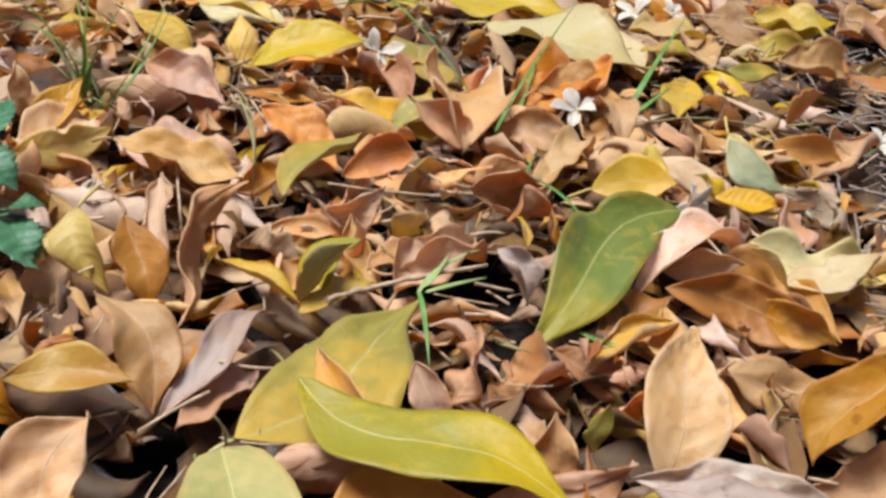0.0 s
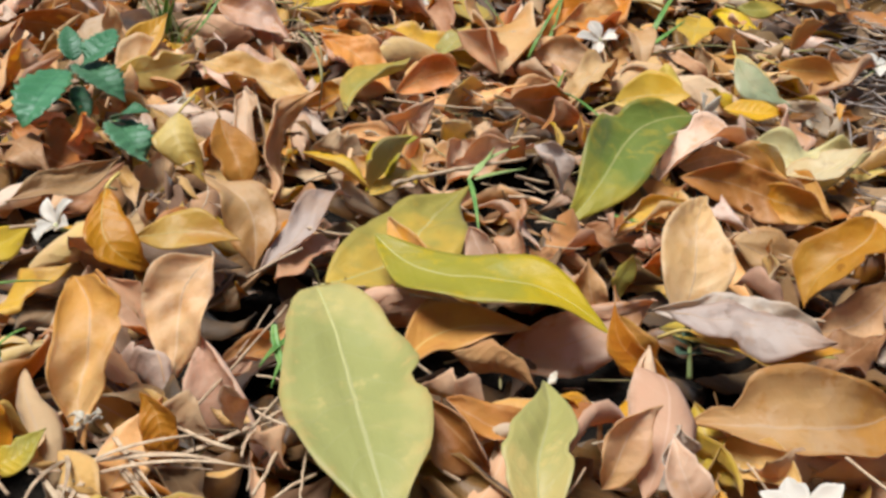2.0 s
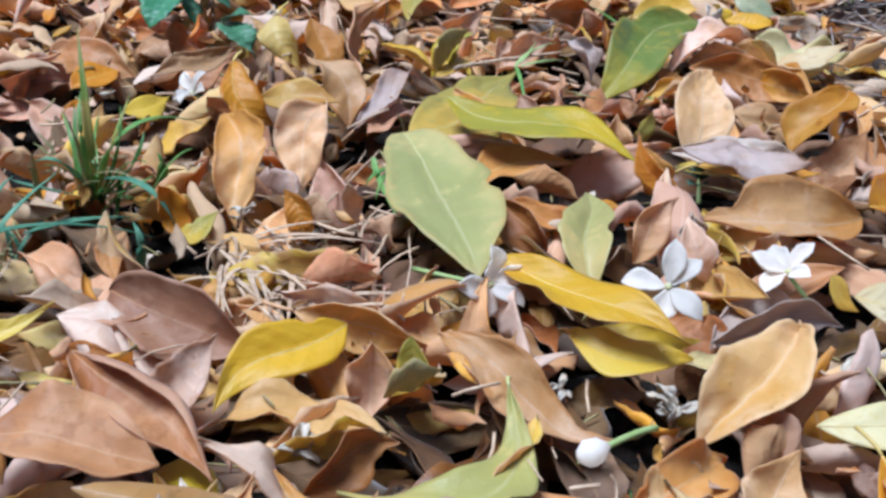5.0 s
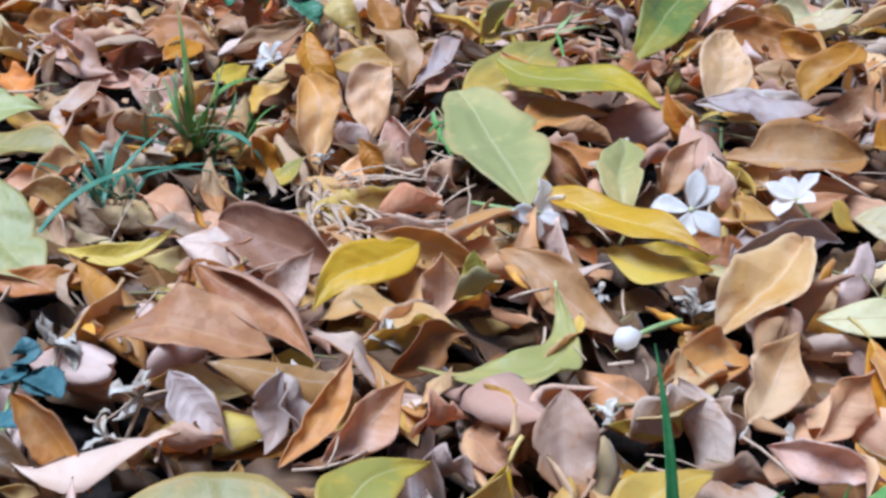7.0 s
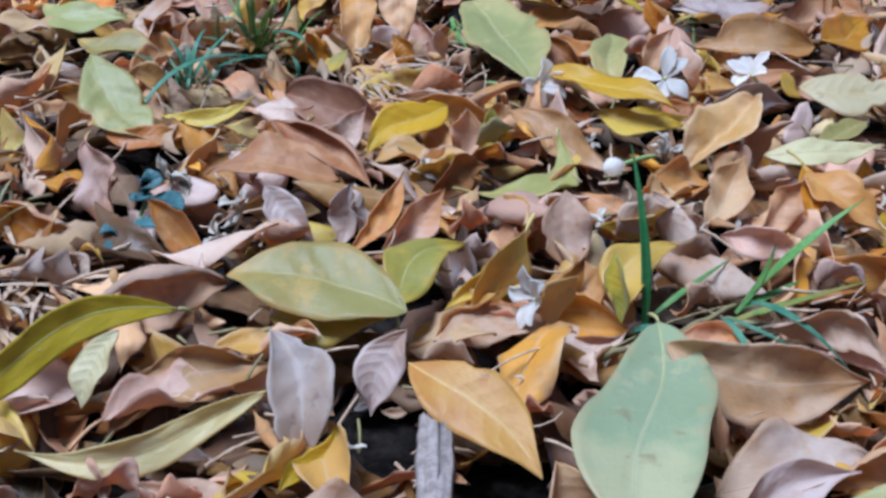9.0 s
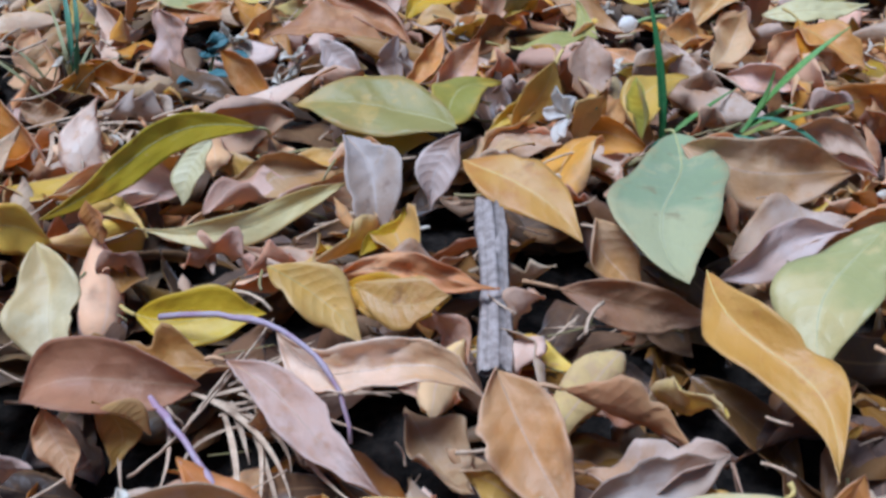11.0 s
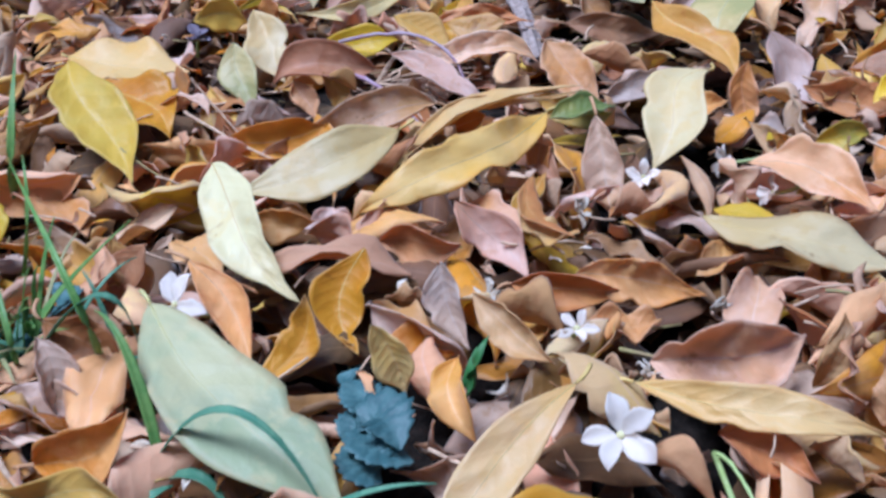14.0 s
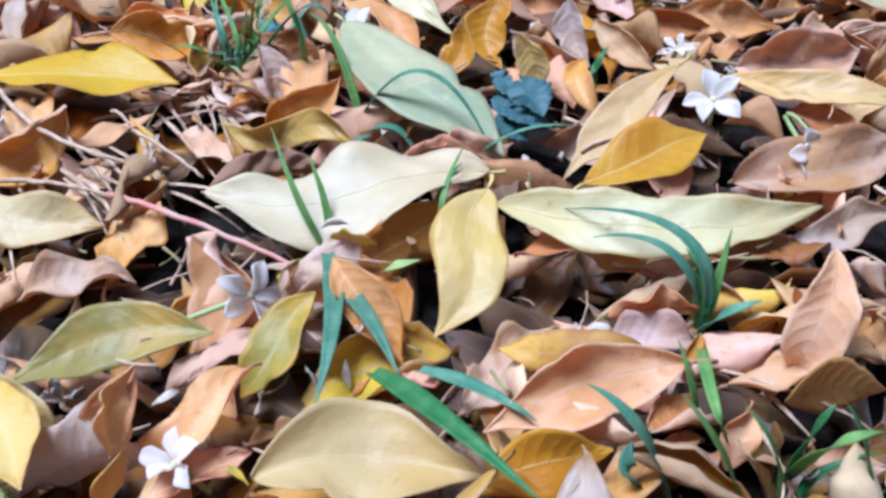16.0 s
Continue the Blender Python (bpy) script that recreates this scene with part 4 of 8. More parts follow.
leaf("gold", (0.1202, 0.0637, 0.024), (0.1517, 0.0248, 0.014), 0.0255, -13, bow=0.11, widest=0.59, arch=1.02, curl=0.3, wave=0.26, fold=0.18)
leaf("lime", (-0.1539, -0.1035, 0.028), (-0.2238, -0.189, 0.026), 0.0165, 60, bow=0.09, widest=0.44, arch=-0.36, fold=0.23, curl=0.1, wave=0.05, hook=0.3, full=0.6, sway=0.03)
leaf("pale", (-0.1689, -0.1288, 0.034), (-0.1786, -0.1494, 0.012), 0.0158, 6, bow=0.09, widest=0.55, arch=0.35, curl=0.2, wave=0.2, fold=0.18)
leaf("pale", (-0.1083, -0.1442, 0.024), (-0.1872, -0.1849, 0.022), 0.0145, 45, bow=-0.13, widest=0.55, arch=0.76, curl=0.35, wave=0.2, fold=0.18)
leaf("grey", (-0.1115, -0.1271, 0.038), (-0.0925, -0.1636, 0.008), 0.0255, -20, bow=-0.12, widest=0.56, arch=0.27, fold=0.35, curl=0.24, wave=0.09)
leaf("yellow", (-0.0829, -0.1553, 0.02), (-0.0976, -0.1871, 0.014), 0.0095, 41, bow=-0.07, widest=0.60, arch=0.67, curl=0.3, wave=0.13, fold=0.18)
leaf("grey", (-0.0615, -0.1203, 0.038), (-0.0728, -0.1357, 0.008), 0.0178, 24, bow=0.12, widest=0.48, arch=-0.26, fold=0.2, curl=0.38, wave=0.23)
leaf("gold", (-0.0598, -0.1298, 0.03), (-0.0092, -0.1733, 0.018), 0.0251, -25, bow=-0.06, widest=0.46, arch=0.25, curl=0.1, wave=0.13, fold=0.18, hook=0.2)
leaf("mint", (0.0365, -0.0787, 0.022), (0.0239, -0.2335, 0.04), 0.0432, 1, bow=0.03, widest=0.59, arch=-0.04, fold=0.18, curl=0.02, wave=0.07, twist=0.1, full=0.6)
leaf("gold", (0.032, -0.2186, 0.036), (0.0635, -0.3036, 0.016), 0.0265, -28, bow=-0.06, widest=0.47, arch=-0.00, curl=0.3, wave=0.26, fold=0.23, hook=0.2, sway=0.07, twist=0.8)
leaf("sage", (0.1043, -0.1848, 0.04), (0.0719, -0.2446, 0.01), 0.0372, -10, bow=0.11, widest=0.55, arch=0.57, fold=0.2, curl=0.05, wave=0.1)
leaf("grey", (0.0889, -0.273, 0.036), (0.1066, -0.3131, 0.008), 0.0260, -10, bow=-0.05, widest=0.36, arch=-0.97, curl=0.52, wave=0.29)
leaf("grey", (0.0418, -0.1907, 0.014), (0.0985, -0.1638, 0.024), 0.0209, -43, bow=-0.05, widest=0.53, arch=0.25, curl=0.52, wave=0.29)
leaf("tan", (-0.0062, -0.1848, 0.036), (0.0138, -0.204, 0.012), 0.0183, -38, bow=0.08, widest=0.38, arch=-0.31, curl=0.94, wave=0.17)
leaf("straw", (-0.1251, -0.2262, 0.034), (-0.0893, -0.2415, 0.012), 0.0222, -19, bow=-0.09, widest=0.45, arch=-0.07, curl=0.15, wave=0.2, fold=0.18)
leaf("gold", (-0.0987, -0.2132, 0.018), (-0.0593, -0.2161, 0.018), 0.0194, -48, bow=0.12, widest=0.48, arch=1.80, curl=0.2, wave=0.13, fold=0.18)
leaf("orange", (-0.1049, -0.2143, 0.022), (-0.0415, -0.2214, 0.026), 0.0139, -59, bow=-0.07, widest=0.50, arch=-0.50, curl=0.52, wave=0.29)
leaf("yellow", (-0.1695, -0.2435, 0.022), (-0.1232, -0.2416, 0.024), 0.0232, -43, bow=0.06, widest=0.55, arch=0.87, curl=0.1, wave=0.07, fold=0.18)
leaf("pale", (-0.2083, -0.2272, 0.04), (-0.1893, -0.267, 0.01), 0.0267, -25, bow=-0.00, widest=0.51, arch=-0.15, fold=0.33, curl=0.1, wave=0.13)
leaf("sage", (-0.2161, -0.2686, 0.036), (-0.2042, -0.3035, 0.008), 0.0231, -17, bow=0.05, widest=0.40, arch=-0.32, fold=0.23, curl=0.1, wave=0.07)
leaf("pink", (-0.1164, -0.2581, 0.03), (-0.0432, -0.2816, 0.022), 0.0202, -37, bow=0.05, widest=0.50, arch=0.30, curl=0.8, wave=0.17, sway=0.04)
leaf("tan", (-0.0416, -0.2841, 0.038), (-0.0148, -0.3275, 0.012), 0.0286, -25, bow=0.02, widest=0.41, arch=-0.17, fold=0.15, curl=0.38, wave=0.17)
leaf("grey", (-0.0135, -0.3173, 0.014), (0.0307, -0.302, 0.024), 0.0155, -52, bow=-0.02, widest=0.46, arch=1.07, curl=0.8, wave=0.17)
leaf("rust", (-0.1362, -0.2829, 0.024), (-0.193, -0.2917, 0.02), 0.0258, 38, bow=0.05, widest=0.60, arch=0.54, curl=1.08, wave=0.11)
leaf("pink", (-0.129, -0.277, 0.03), (-0.0742, -0.3157, 0.012), 0.0191, -24, bow=-0.01, widest=0.48, arch=0.06, curl=0.52, wave=0.23, fold=0.3)
leaf("pink", (-0.1054, -0.3369, 0.026), (-0.1778, -0.3507, 0.02), 0.0229, 51, bow=-0.07, widest=0.51, arch=0.98, curl=1.22, wave=0.09)
leaf("orange", (-0.2112, -0.3571, 0.018), (-0.1614, -0.3622, 0.028), 0.0171, -72, bow=0.06, widest=0.60, arch=1.41, curl=1.36, wave=0.09)
leaf("straw", (-0.1233, -0.3748, 0.016), (-0.0264, -0.3286, 0.028), 0.0080, -41, bow=-0.10, widest=0.40, arch=-0.05, curl=0.3, wave=0.39, twist=0.5, sway=-0.04, fold=0.18)
leaf("pale", (-0.1246, -0.3827, 0.034), (-0.1994, -0.4177, 0.02), 0.0329, 24, bow=-0.09, widest=0.54, arch=0.39, fold=0.18, curl=0.1, wave=0.13, full=0.4, sway=0.04)
leaf("straw", (-0.0501, -0.3601, 0.03), (-0.1457, -0.4405, 0.02), 0.0266, 32, bow=-0.05, widest=0.60, arch=0.47, fold=0.18, curl=0.2, wave=0.33, hook=0.2, full=0.4, sway=0.05)
leaf("cream", (0.0377, -0.3365, 0.04), (-0.0009, -0.3917, 0.012), 0.0365, 3, bow=0.06, widest=0.60, arch=0.92, fold=0.18, curl=0.1, wave=0.07, hook=0.1, sway=0.04)
leaf("olive", (-0.0487, -0.3469, 0.022), (-0.0132, -0.3452, 0.022), 0.0130, -72, bow=-0.01, widest=0.43, arch=1.28, curl=1.2, wave=0.07, fold=0.18)
leaf("pink", (-0.0298, -0.3879, 0.04), (-0.0269, -0.4312, 0.008), 0.0195, -15, bow=0.01, widest=0.54, arch=0.08, fold=0.2, curl=0.66, wave=0.17)
leaf("cream", (-0.2082, -0.4277, 0.042), (-0.1675, -0.4992, 0.014), 0.0246, -31, bow=0.05, widest=0.43, arch=0.60, curl=0.1, wave=0.2, twist=0.25, full=0.6, sway=-0.05, fold=0.18)
leaf("mint", (-0.2195, -0.5285, 0.036), (-0.1462, -0.6209, 0.012), 0.0427, -9, bow=0.06, widest=0.60, arch=0.56, fold=0.16, curl=0.05, wave=0.07, full=0.4)
leaf("cream", (-0.1532, -0.6562, 0.026), (-0.2656, -0.6636, 0.024), 0.0444, 13, bow=-0.07, widest=0.60, arch=0.14, fold=0.13, curl=0.1, wave=0.29, full=0.6, sway=0.04)
leaf("cream", (-0.1515, -0.674, 0.022), (-0.0308, -0.6851, 0.026), 0.0280, -22, bow=0.14, widest=0.46, arch=0.38, fold=0.18, curl=0.15, wave=0.2, full=0.6, sway=-0.03)
leaf("straw", (-0.1547, -0.6977, 0.044), (-0.174, -0.7458, 0.016), 0.0270, 17, bow=-0.04, widest=0.48, arch=0.49, fold=0.23, curl=0.15, wave=0.13, full=0.4, sway=0.05)
leaf("gold", (-0.117, -0.6634, 0.024), (-0.0649, -0.6335, 0.028), 0.0301, -26, bow=0.00, widest=0.60, arch=0.26, fold=0.2, curl=0.1, wave=0.13)
leaf("straw", (-0.0684, -0.5854, 0.036), (-0.123, -0.6407, 0.012), 0.0220, 19, bow=0.03, widest=0.58, arch=0.24, fold=0.23, curl=0.1, wave=0.1)
leaf("yellow", (-0.2689, -0.6015, 0.022), (-0.2046, -0.637, 0.02), 0.0153, -67, bow=-0.06, widest=0.53, arch=-0.51, curl=0.4, wave=0.39, twist=0.4, sway=0.06, fold=0.18)
leaf("gold", (-0.1401, -0.4952, 0.036), (-0.1435, -0.5285, 0.008), 0.0219, -2, bow=0.23, widest=0.36, arch=-1.20, curl=0.4, wave=0.2, twist=0.3, fold=0.18)
leaf("yellow", (-0.3857, -0.5551, 0.024), (-0.2939, -0.5647, 0.022), 0.0419, -17, bow=-0.03, widest=0.54, arch=0.02, curl=0.1, wave=0.13, fold=0.18)
leaf("straw", (-0.0449, -0.569, 0.022), (0.0349, -0.6006, 0.02), 0.0174, -36, bow=0.04, widest=0.51, arch=0.69, fold=0.18, curl=0.3, wave=0.16)
leaf("pink", (-0.0567, -0.6513, 0.016), (0.0209, -0.6392, 0.03), 0.0286, -41, bow=0.10, widest=0.40, arch=1.22, curl=0.66, wave=0.34)
leaf("olive", (-0.2457, -0.7517, 0.024), (-0.3099, -0.7731, 0.02), 0.0229, 32, bow=0.15, widest=0.50, arch=-0.47, fold=0.18, curl=0.1, wave=0.13)
leaf("straw", (-0.2244, -0.8145, 0.022), (-0.1584, -0.8134, 0.02), 0.0330, -25, bow=-0.09, widest=0.46, arch=0.20, curl=0.2, wave=0.26, fold=0.18)
leaf("gold", (-0.1609, -0.8155, 0.016), (-0.1218, -0.8057, 0.022), 0.0203, -50, bow=-0.06, widest=0.53, arch=0.26, curl=0.2, wave=0.2, fold=0.18)
leaf("tan", (-0.0943, -0.7702, 0.024), (-0.1588, -0.7937, 0.018), 0.0244, 43, bow=0.06, widest=0.51, arch=0.07, curl=0.66, wave=0.17)
leaf("tan", (-0.0444, -0.7398, 0.044), (-0.0579, -0.7574, 0.01), 0.0203, 28, bow=-0.02, widest=0.60, arch=1.80, curl=0.66, wave=0.23)
leaf("tan", (-0.2576, -0.7143, 0.038), (-0.2576, -0.7539, 0.008), 0.0249, -9, bow=-0.25, widest=0.47, arch=-1.12, curl=0.8, wave=0.11)
leaf("tan", (-0.2084, -0.7239, 0.034), (-0.1841, -0.754, 0.01), 0.0161, -26, bow=-0.01, widest=0.49, arch=0.35, curl=0.94, wave=0.17, twist=0.4)
leaf("pale", (-0.355, -0.6598, 0.024), (-0.3003, -0.68, 0.02), 0.0236, -32, bow=0.15, widest=0.60, arch=0.81, curl=0.2, wave=0.26, fold=0.18)
leaf("olive", (-0.2122, -0.744, 0.034), (-0.2363, -0.7678, 0.01), 0.0208, 12, bow=-0.03, widest=0.56, arch=0.40, curl=0.4, wave=0.13, fold=0.18)
leaf("tan", (-0.2616, -0.7842, 0.038), (-0.2744, -0.7891, 0.008), 0.0165, 58, bow=0.00, widest=0.60, arch=1.38, fold=0.3, curl=0.38, wave=0.11)
leaf("straw", (-0.3076, -0.78, 0.034), (-0.2849, -0.7954, 0.012), 0.0176, -37, bow=0.02, widest=0.52, arch=0.67, curl=0.2, wave=0.13, fold=0.18)
leaf("grey", (-0.0427, -0.6912, 0.016), (-0.0016, -0.6885, 0.022), 0.0155, -49, bow=-0.03, widest=0.48, arch=0.07, curl=0.52, wave=0.23)
leaf("yellow", (-0.3007, -0.3003, 0.04), (-0.2536, -0.3923, 0.014), 0.0335, -13, bow=0.01, widest=0.52, arch=0.30, fold=0.23, curl=0.1, wave=0.1)
leaf("straw", (-0.3131, -0.257, 0.026), (-0.2405, -0.2824, 0.024), 0.0385, -17, bow=0.04, widest=0.52, arch=0.21, curl=0.15, wave=0.13, fold=0.18)
leaf("gold", (-0.2878, -0.29, 0.022), (-0.2435, -0.3438, 0.014), 0.0348, -16, bow=-0.09, widest=0.57, arch=0.48, curl=0.2, wave=0.2, fold=0.18)
leaf("pale", (0.0061, -0.4594, 0.024), (0.0827, -0.5005, 0.018), 0.0325, -15, bow=0.03, widest=0.54, arch=0.38, fold=0.18, curl=0.1, wave=0.2)
leaf("tan", (0.0413, -0.4056, 0.022), (0.0907, -0.4468, 0.016), 0.0323, -25, bow=-0.11, widest=0.48, arch=0.38, curl=0.52, wave=0.17)
leaf("orange", (-0.2101, -0.4964, 0.034), (-0.1834, -0.5383, 0.01), 0.0177, -17, bow=-0.10, widest=0.43, arch=-0.19, curl=0.94, wave=0.17)
leaf("orange", (-0.1814, -0.5472, 0.01), (-0.1623, -0.5266, 0.036), 0.0170, -24, bow=0.17, widest=0.60, arch=-0.99, curl=0.38, wave=0.11)
leaf("grey", (-0.1102, -0.5067, 0.036), (-0.1003, -0.5275, 0.008), 0.0181, -38, bow=0.10, widest=0.36, arch=-0.63, fold=0.3, curl=0.52, wave=0.17)
leaf("tan", (-0.0986, -0.5203, 0.03), (-0.0699, -0.5462, 0.014), 0.0147, -59, bow=0.02, widest=0.51, arch=0.34, curl=1.08, wave=0.11)
leaf("tan", (-0.0546, -0.4968, 0.022), (-0.0051, -0.5139, 0.02), 0.0199, -70, bow=-0.04, widest=0.48, arch=0.99, curl=1.22, wave=0.11)
leaf("orange", (-0.0814, -0.4972, 0.018), (-0.0348, -0.5043, 0.016), 0.0178, -69, bow=-0.03, widest=0.38, arch=0.81, curl=0.8, wave=0.11)
leaf("straw", (-0.0748, -0.454, 0.028), (-0.0484, -0.4646, 0.022), 0.0145, -7, bow=0.26, widest=0.52, arch=-1.20, curl=0.6, wave=0.39, fold=0.18)
leaf("pink", (-0.102, -0.4553, 0.034), (-0.0722, -0.484, 0.01), 0.0215, -33, bow=-0.07, widest=0.41, arch=-0.61, curl=0.8, wave=0.23)
leaf("pink", (-0.0351, -0.552, 0.018), (0.0234, -0.548, 0.024), 0.0274, -64, bow=0.02, widest=0.43, arch=1.41, curl=0.52, wave=0.17)
leaf("tan", (0.0235, -0.5618, 0.01), (0.0318, -0.557, 0.04), 0.0157, -41, bow=0.14, widest=0.49, arch=0.15, fold=0.3, curl=0.38, wave=0.11)
leaf("orange", (-0.1935, -0.4311, 0.014), (-0.1638, -0.4411, 0.018), 0.0158, -60, bow=0.07, widest=0.55, arch=1.34, curl=0.94, wave=0.23)
leaf("orange", (-0.1352, -0.4543, 0.014), (-0.0994, -0.465, 0.018), 0.0182, -86, bow=-0.08, widest=0.49, arch=0.12, curl=0.94, wave=0.23)
leaf("rust", (-0.228, -0.4864, 0.036), (-0.247, -0.5039, 0.008), 0.0190, 24, bow=0.14, widest=0.39, arch=-1.20, fold=0.2, curl=0.38, wave=0.23)
leaf("straw", (-0.1374, -0.5475, 0.036), (-0.1257, -0.5539, 0.008), 0.0155, -69, bow=-0.06, widest=0.56, arch=-0.27, fold=0.38, curl=0.2, wave=0.13)
leaf("olive", (0.0851, -0.3751, 0.016), (0.1114, -0.375, 0.02), 0.0133, -67, bow=-0.08, widest=0.41, arch=1.80, curl=0.7, wave=0.07, fold=0.18)
leaf("pink", (0.0726, 0.0064, 0.016), (0.1128, -0.0039, 0.014), 0.0158, -68, bow=-0.06, widest=0.47, arch=0.77, curl=0.52, wave=0.23)
leaf("tan", (0.0675, 0.023, 0.012), (0.0879, 0.0527, 0.036), 0.0216, -24, bow=0.05, widest=0.53, arch=-0.28, curl=0.52, wave=0.23)
leaf("tan", (0.0926, 0.016, 0.012), (0.1126, 0.0347, 0.034), 0.0176, -46, bow=0.06, widest=0.60, arch=-1.02, curl=0.52, wave=0.34)
leaf("pink", (-0.0837, -0.0215, 0.012), (-0.0573, 0.001, 0.034), 0.0195, -54, bow=0.07, widest=0.53, arch=-0.67, curl=0.52, wave=0.17)
leaf("orange", (-0.0975, -0.0272, 0.012), (-0.0783, 0.0142, 0.036), 0.0121, -31, bow=0.07, widest=0.50, arch=-0.08, curl=1.08, wave=0.11)
leaf("grey", (-0.1005, -0.0041, 0.036), (-0.1049, -0.0161, 0.008), 0.0154, 7, bow=0.05, widest=0.51, arch=-1.08, curl=0.52, wave=0.17)
leaf("grey", (-0.1414, -0.0043, 0.032), (-0.1157, -0.018, 0.01), 0.0156, -53, bow=-0.01, widest=0.42, arch=-0.38, curl=0.66, wave=0.11)
leaf("rust", (-0.1579, 0.1235, 0.022), (-0.0962, 0.1036, 0.014), 0.0269, -51, bow=0.01, widest=0.54, arch=1.36, curl=0.66, wave=0.17)
leaf("pink", (-0.135, 0.0792, 0.012), (-0.1054, 0.0789, 0.038), 0.0197, -54, bow=0.22, widest=0.60, arch=0.23, fold=0.3, curl=0.52, wave=0.11)
leaf("orange", (-0.1898, -0.0254, 0.032), (-0.1563, -0.0459, 0.01), 0.0166, -63, bow=0.03, widest=0.43, arch=-0.72, curl=1.08, wave=0.11)
leaf("tan", (-0.2504, 0.1195, 0.028), (-0.2281, 0.1301, 0.012), 0.0147, -71, bow=-0.26, widest=0.60, arch=-1.20, curl=0.8, wave=0.17)
leaf("rust", (-0.0675, 0.0331, 0.012), (-0.0389, 0.0543, 0.02), 0.0182, -75, bow=-0.12, widest=0.47, arch=0.96, curl=0.66, wave=0.11)
leaf("orange", (-0.006, 0.2702, 0.018), (0.0272, 0.2591, 0.014), 0.0168, 83, bow=0.12, widest=0.50, arch=-0.41, curl=0.8, wave=0.23)
leaf("rust", (-0.0138, 0.2281, 0.026), (0.0117, 0.2159, 0.008), 0.0168, -69, bow=-0.10, widest=0.54, arch=0.91, curl=0.8, wave=0.23)
leaf("orange", (-0.0848, 0.1591, 0.014), (-0.0578, 0.1613, 0.018), 0.0137, 82, bow=0.26, widest=0.54, arch=-1.20, curl=0.94, wave=0.23)
leaf("tan", (-0.0863, 0.1198, 0.024), (-0.0329, 0.1238, 0.012), 0.0168, -83, bow=-0.04, widest=0.48, arch=-0.19, curl=1.22, wave=0.11)
leaf("grey", (0.074, 0.1389, 0.018), (0.1282, 0.155, 0.022), 0.0232, -77, bow=-0.07, widest=0.51, arch=-0.53, curl=0.66, wave=0.11)
leaf("tan", (0.0613, -0.3251, 0.04), (0.0582, -0.3473, 0.008), 0.0187, 5, bow=0.02, widest=0.47, arch=-0.30, curl=0.52, wave=0.17)
leaf("orange", (-0.0202, -0.2801, 0.028), (0.0219, -0.2885, 0.014), 0.0169, 83, bow=0.02, widest=0.47, arch=-0.26, curl=0.94, wave=0.11)
leaf("rust", (-0.0195, -0.2106, 0.02), (0.0398, -0.221, 0.016), 0.0205, -65, bow=0.02, widest=0.48, arch=0.70, curl=0.52, wave=0.17)
leaf("tan", (-0.1804, -0.3026, 0.028), (-0.1701, -0.316, 0.008), 0.0131, -30, bow=-0.02, widest=0.46, arch=-1.09, curl=0.52, wave=0.17)
leaf("gold", (-0.1651, -0.3005, 0.03), (-0.1602, -0.3086, 0.008), 0.0120, -10, bow=-0.26, widest=0.52, arch=-0.77, curl=0.3, wave=0.13, fold=0.18)
leaf("tan", (0.0374, -0.0994, 0.026), (0.1157, -0.1054, 0.02), 0.0319, -49, bow=0.12, widest=0.49, arch=1.27, curl=0.8, wave=0.17)
leaf("pink", (0.0824, -0.0767, 0.022), (0.1275, -0.0936, 0.016), 0.0190, -79, bow=-0.15, widest=0.43, arch=-1.19, curl=0.66, wave=0.17)
leaf("tan", (0.089, -0.1641, 0.016), (0.135, -0.1431, 0.03), 0.0188, -85, bow=-0.01, widest=0.53, arch=0.06, curl=0.8, wave=0.11)
leaf("rust", (-0.2675, -0.6428, 0.014), (-0.212, -0.6391, 0.018), 0.0180, 87, bow=0.09, widest=0.45, arch=0.63, curl=0.66, wave=0.23)
leaf("orange", (-0.1992, -0.6367, 0.012), (-0.1531, -0.6377, 0.02), 0.0197, 86, bow=0.08, widest=0.52, arch=-0.04, curl=0.8, wave=0.11)
leaf("orange", (-0.2516, -0.5882, 0.012), (-0.2164, -0.59, 0.036), 0.0213, -57, bow=0.17, widest=0.53, arch=0.45, curl=0.8, wave=0.11)
leaf("orange", (-0.0505, -0.6028, 0.016), (-0.0276, -0.6243, 0.012), 0.0159, 87, bow=0.35, widest=0.49, arch=-0.11, curl=0.94, wave=0.11)
leaf("yellow", (-0.317, -0.437, 0.038), (-0.3124, -0.463, 0.008), 0.0200, -20, bow=-0.23, widest=0.45, arch=-1.19, fold=0.18, wave=0.13)
leaf("rust", (-0.2606, -0.5283, 0.03), (-0.2284, -0.5431, 0.012), 0.0199, -48, bow=-0.06, widest=0.42, arch=-0.71, curl=0.52, wave=0.23)
leaf("tan", (-0.2442, -0.4774, 0.034), (-0.234, -0.4936, 0.008), 0.0162, -23, bow=-0.10, widest=0.52, arch=0.33, fold=0.3, curl=0.24, wave=0.23)
leaf("gold", (-0.1582, 0.1908, 0.034), (-0.1431, 0.1888, 0.008), 0.0151, -57, bow=0.02, widest=0.48, arch=-1.17, curl=0.2, wave=0.26, fold=0.18)
leaf("orange", (-0.1073, 0.2072, 0.03), (-0.0952, 0.1979, 0.008), 0.0134, -37, bow=-0.08, widest=0.55, arch=0.19, fold=0.2, curl=0.38, wave=0.23)
leaf("orange", (-0.0922, 0.1588, 0.01), (-0.0592, 0.1567, 0.026), 0.0184, 87, bow=0.10, widest=0.60, arch=-0.29, curl=1.22, wave=0.23)
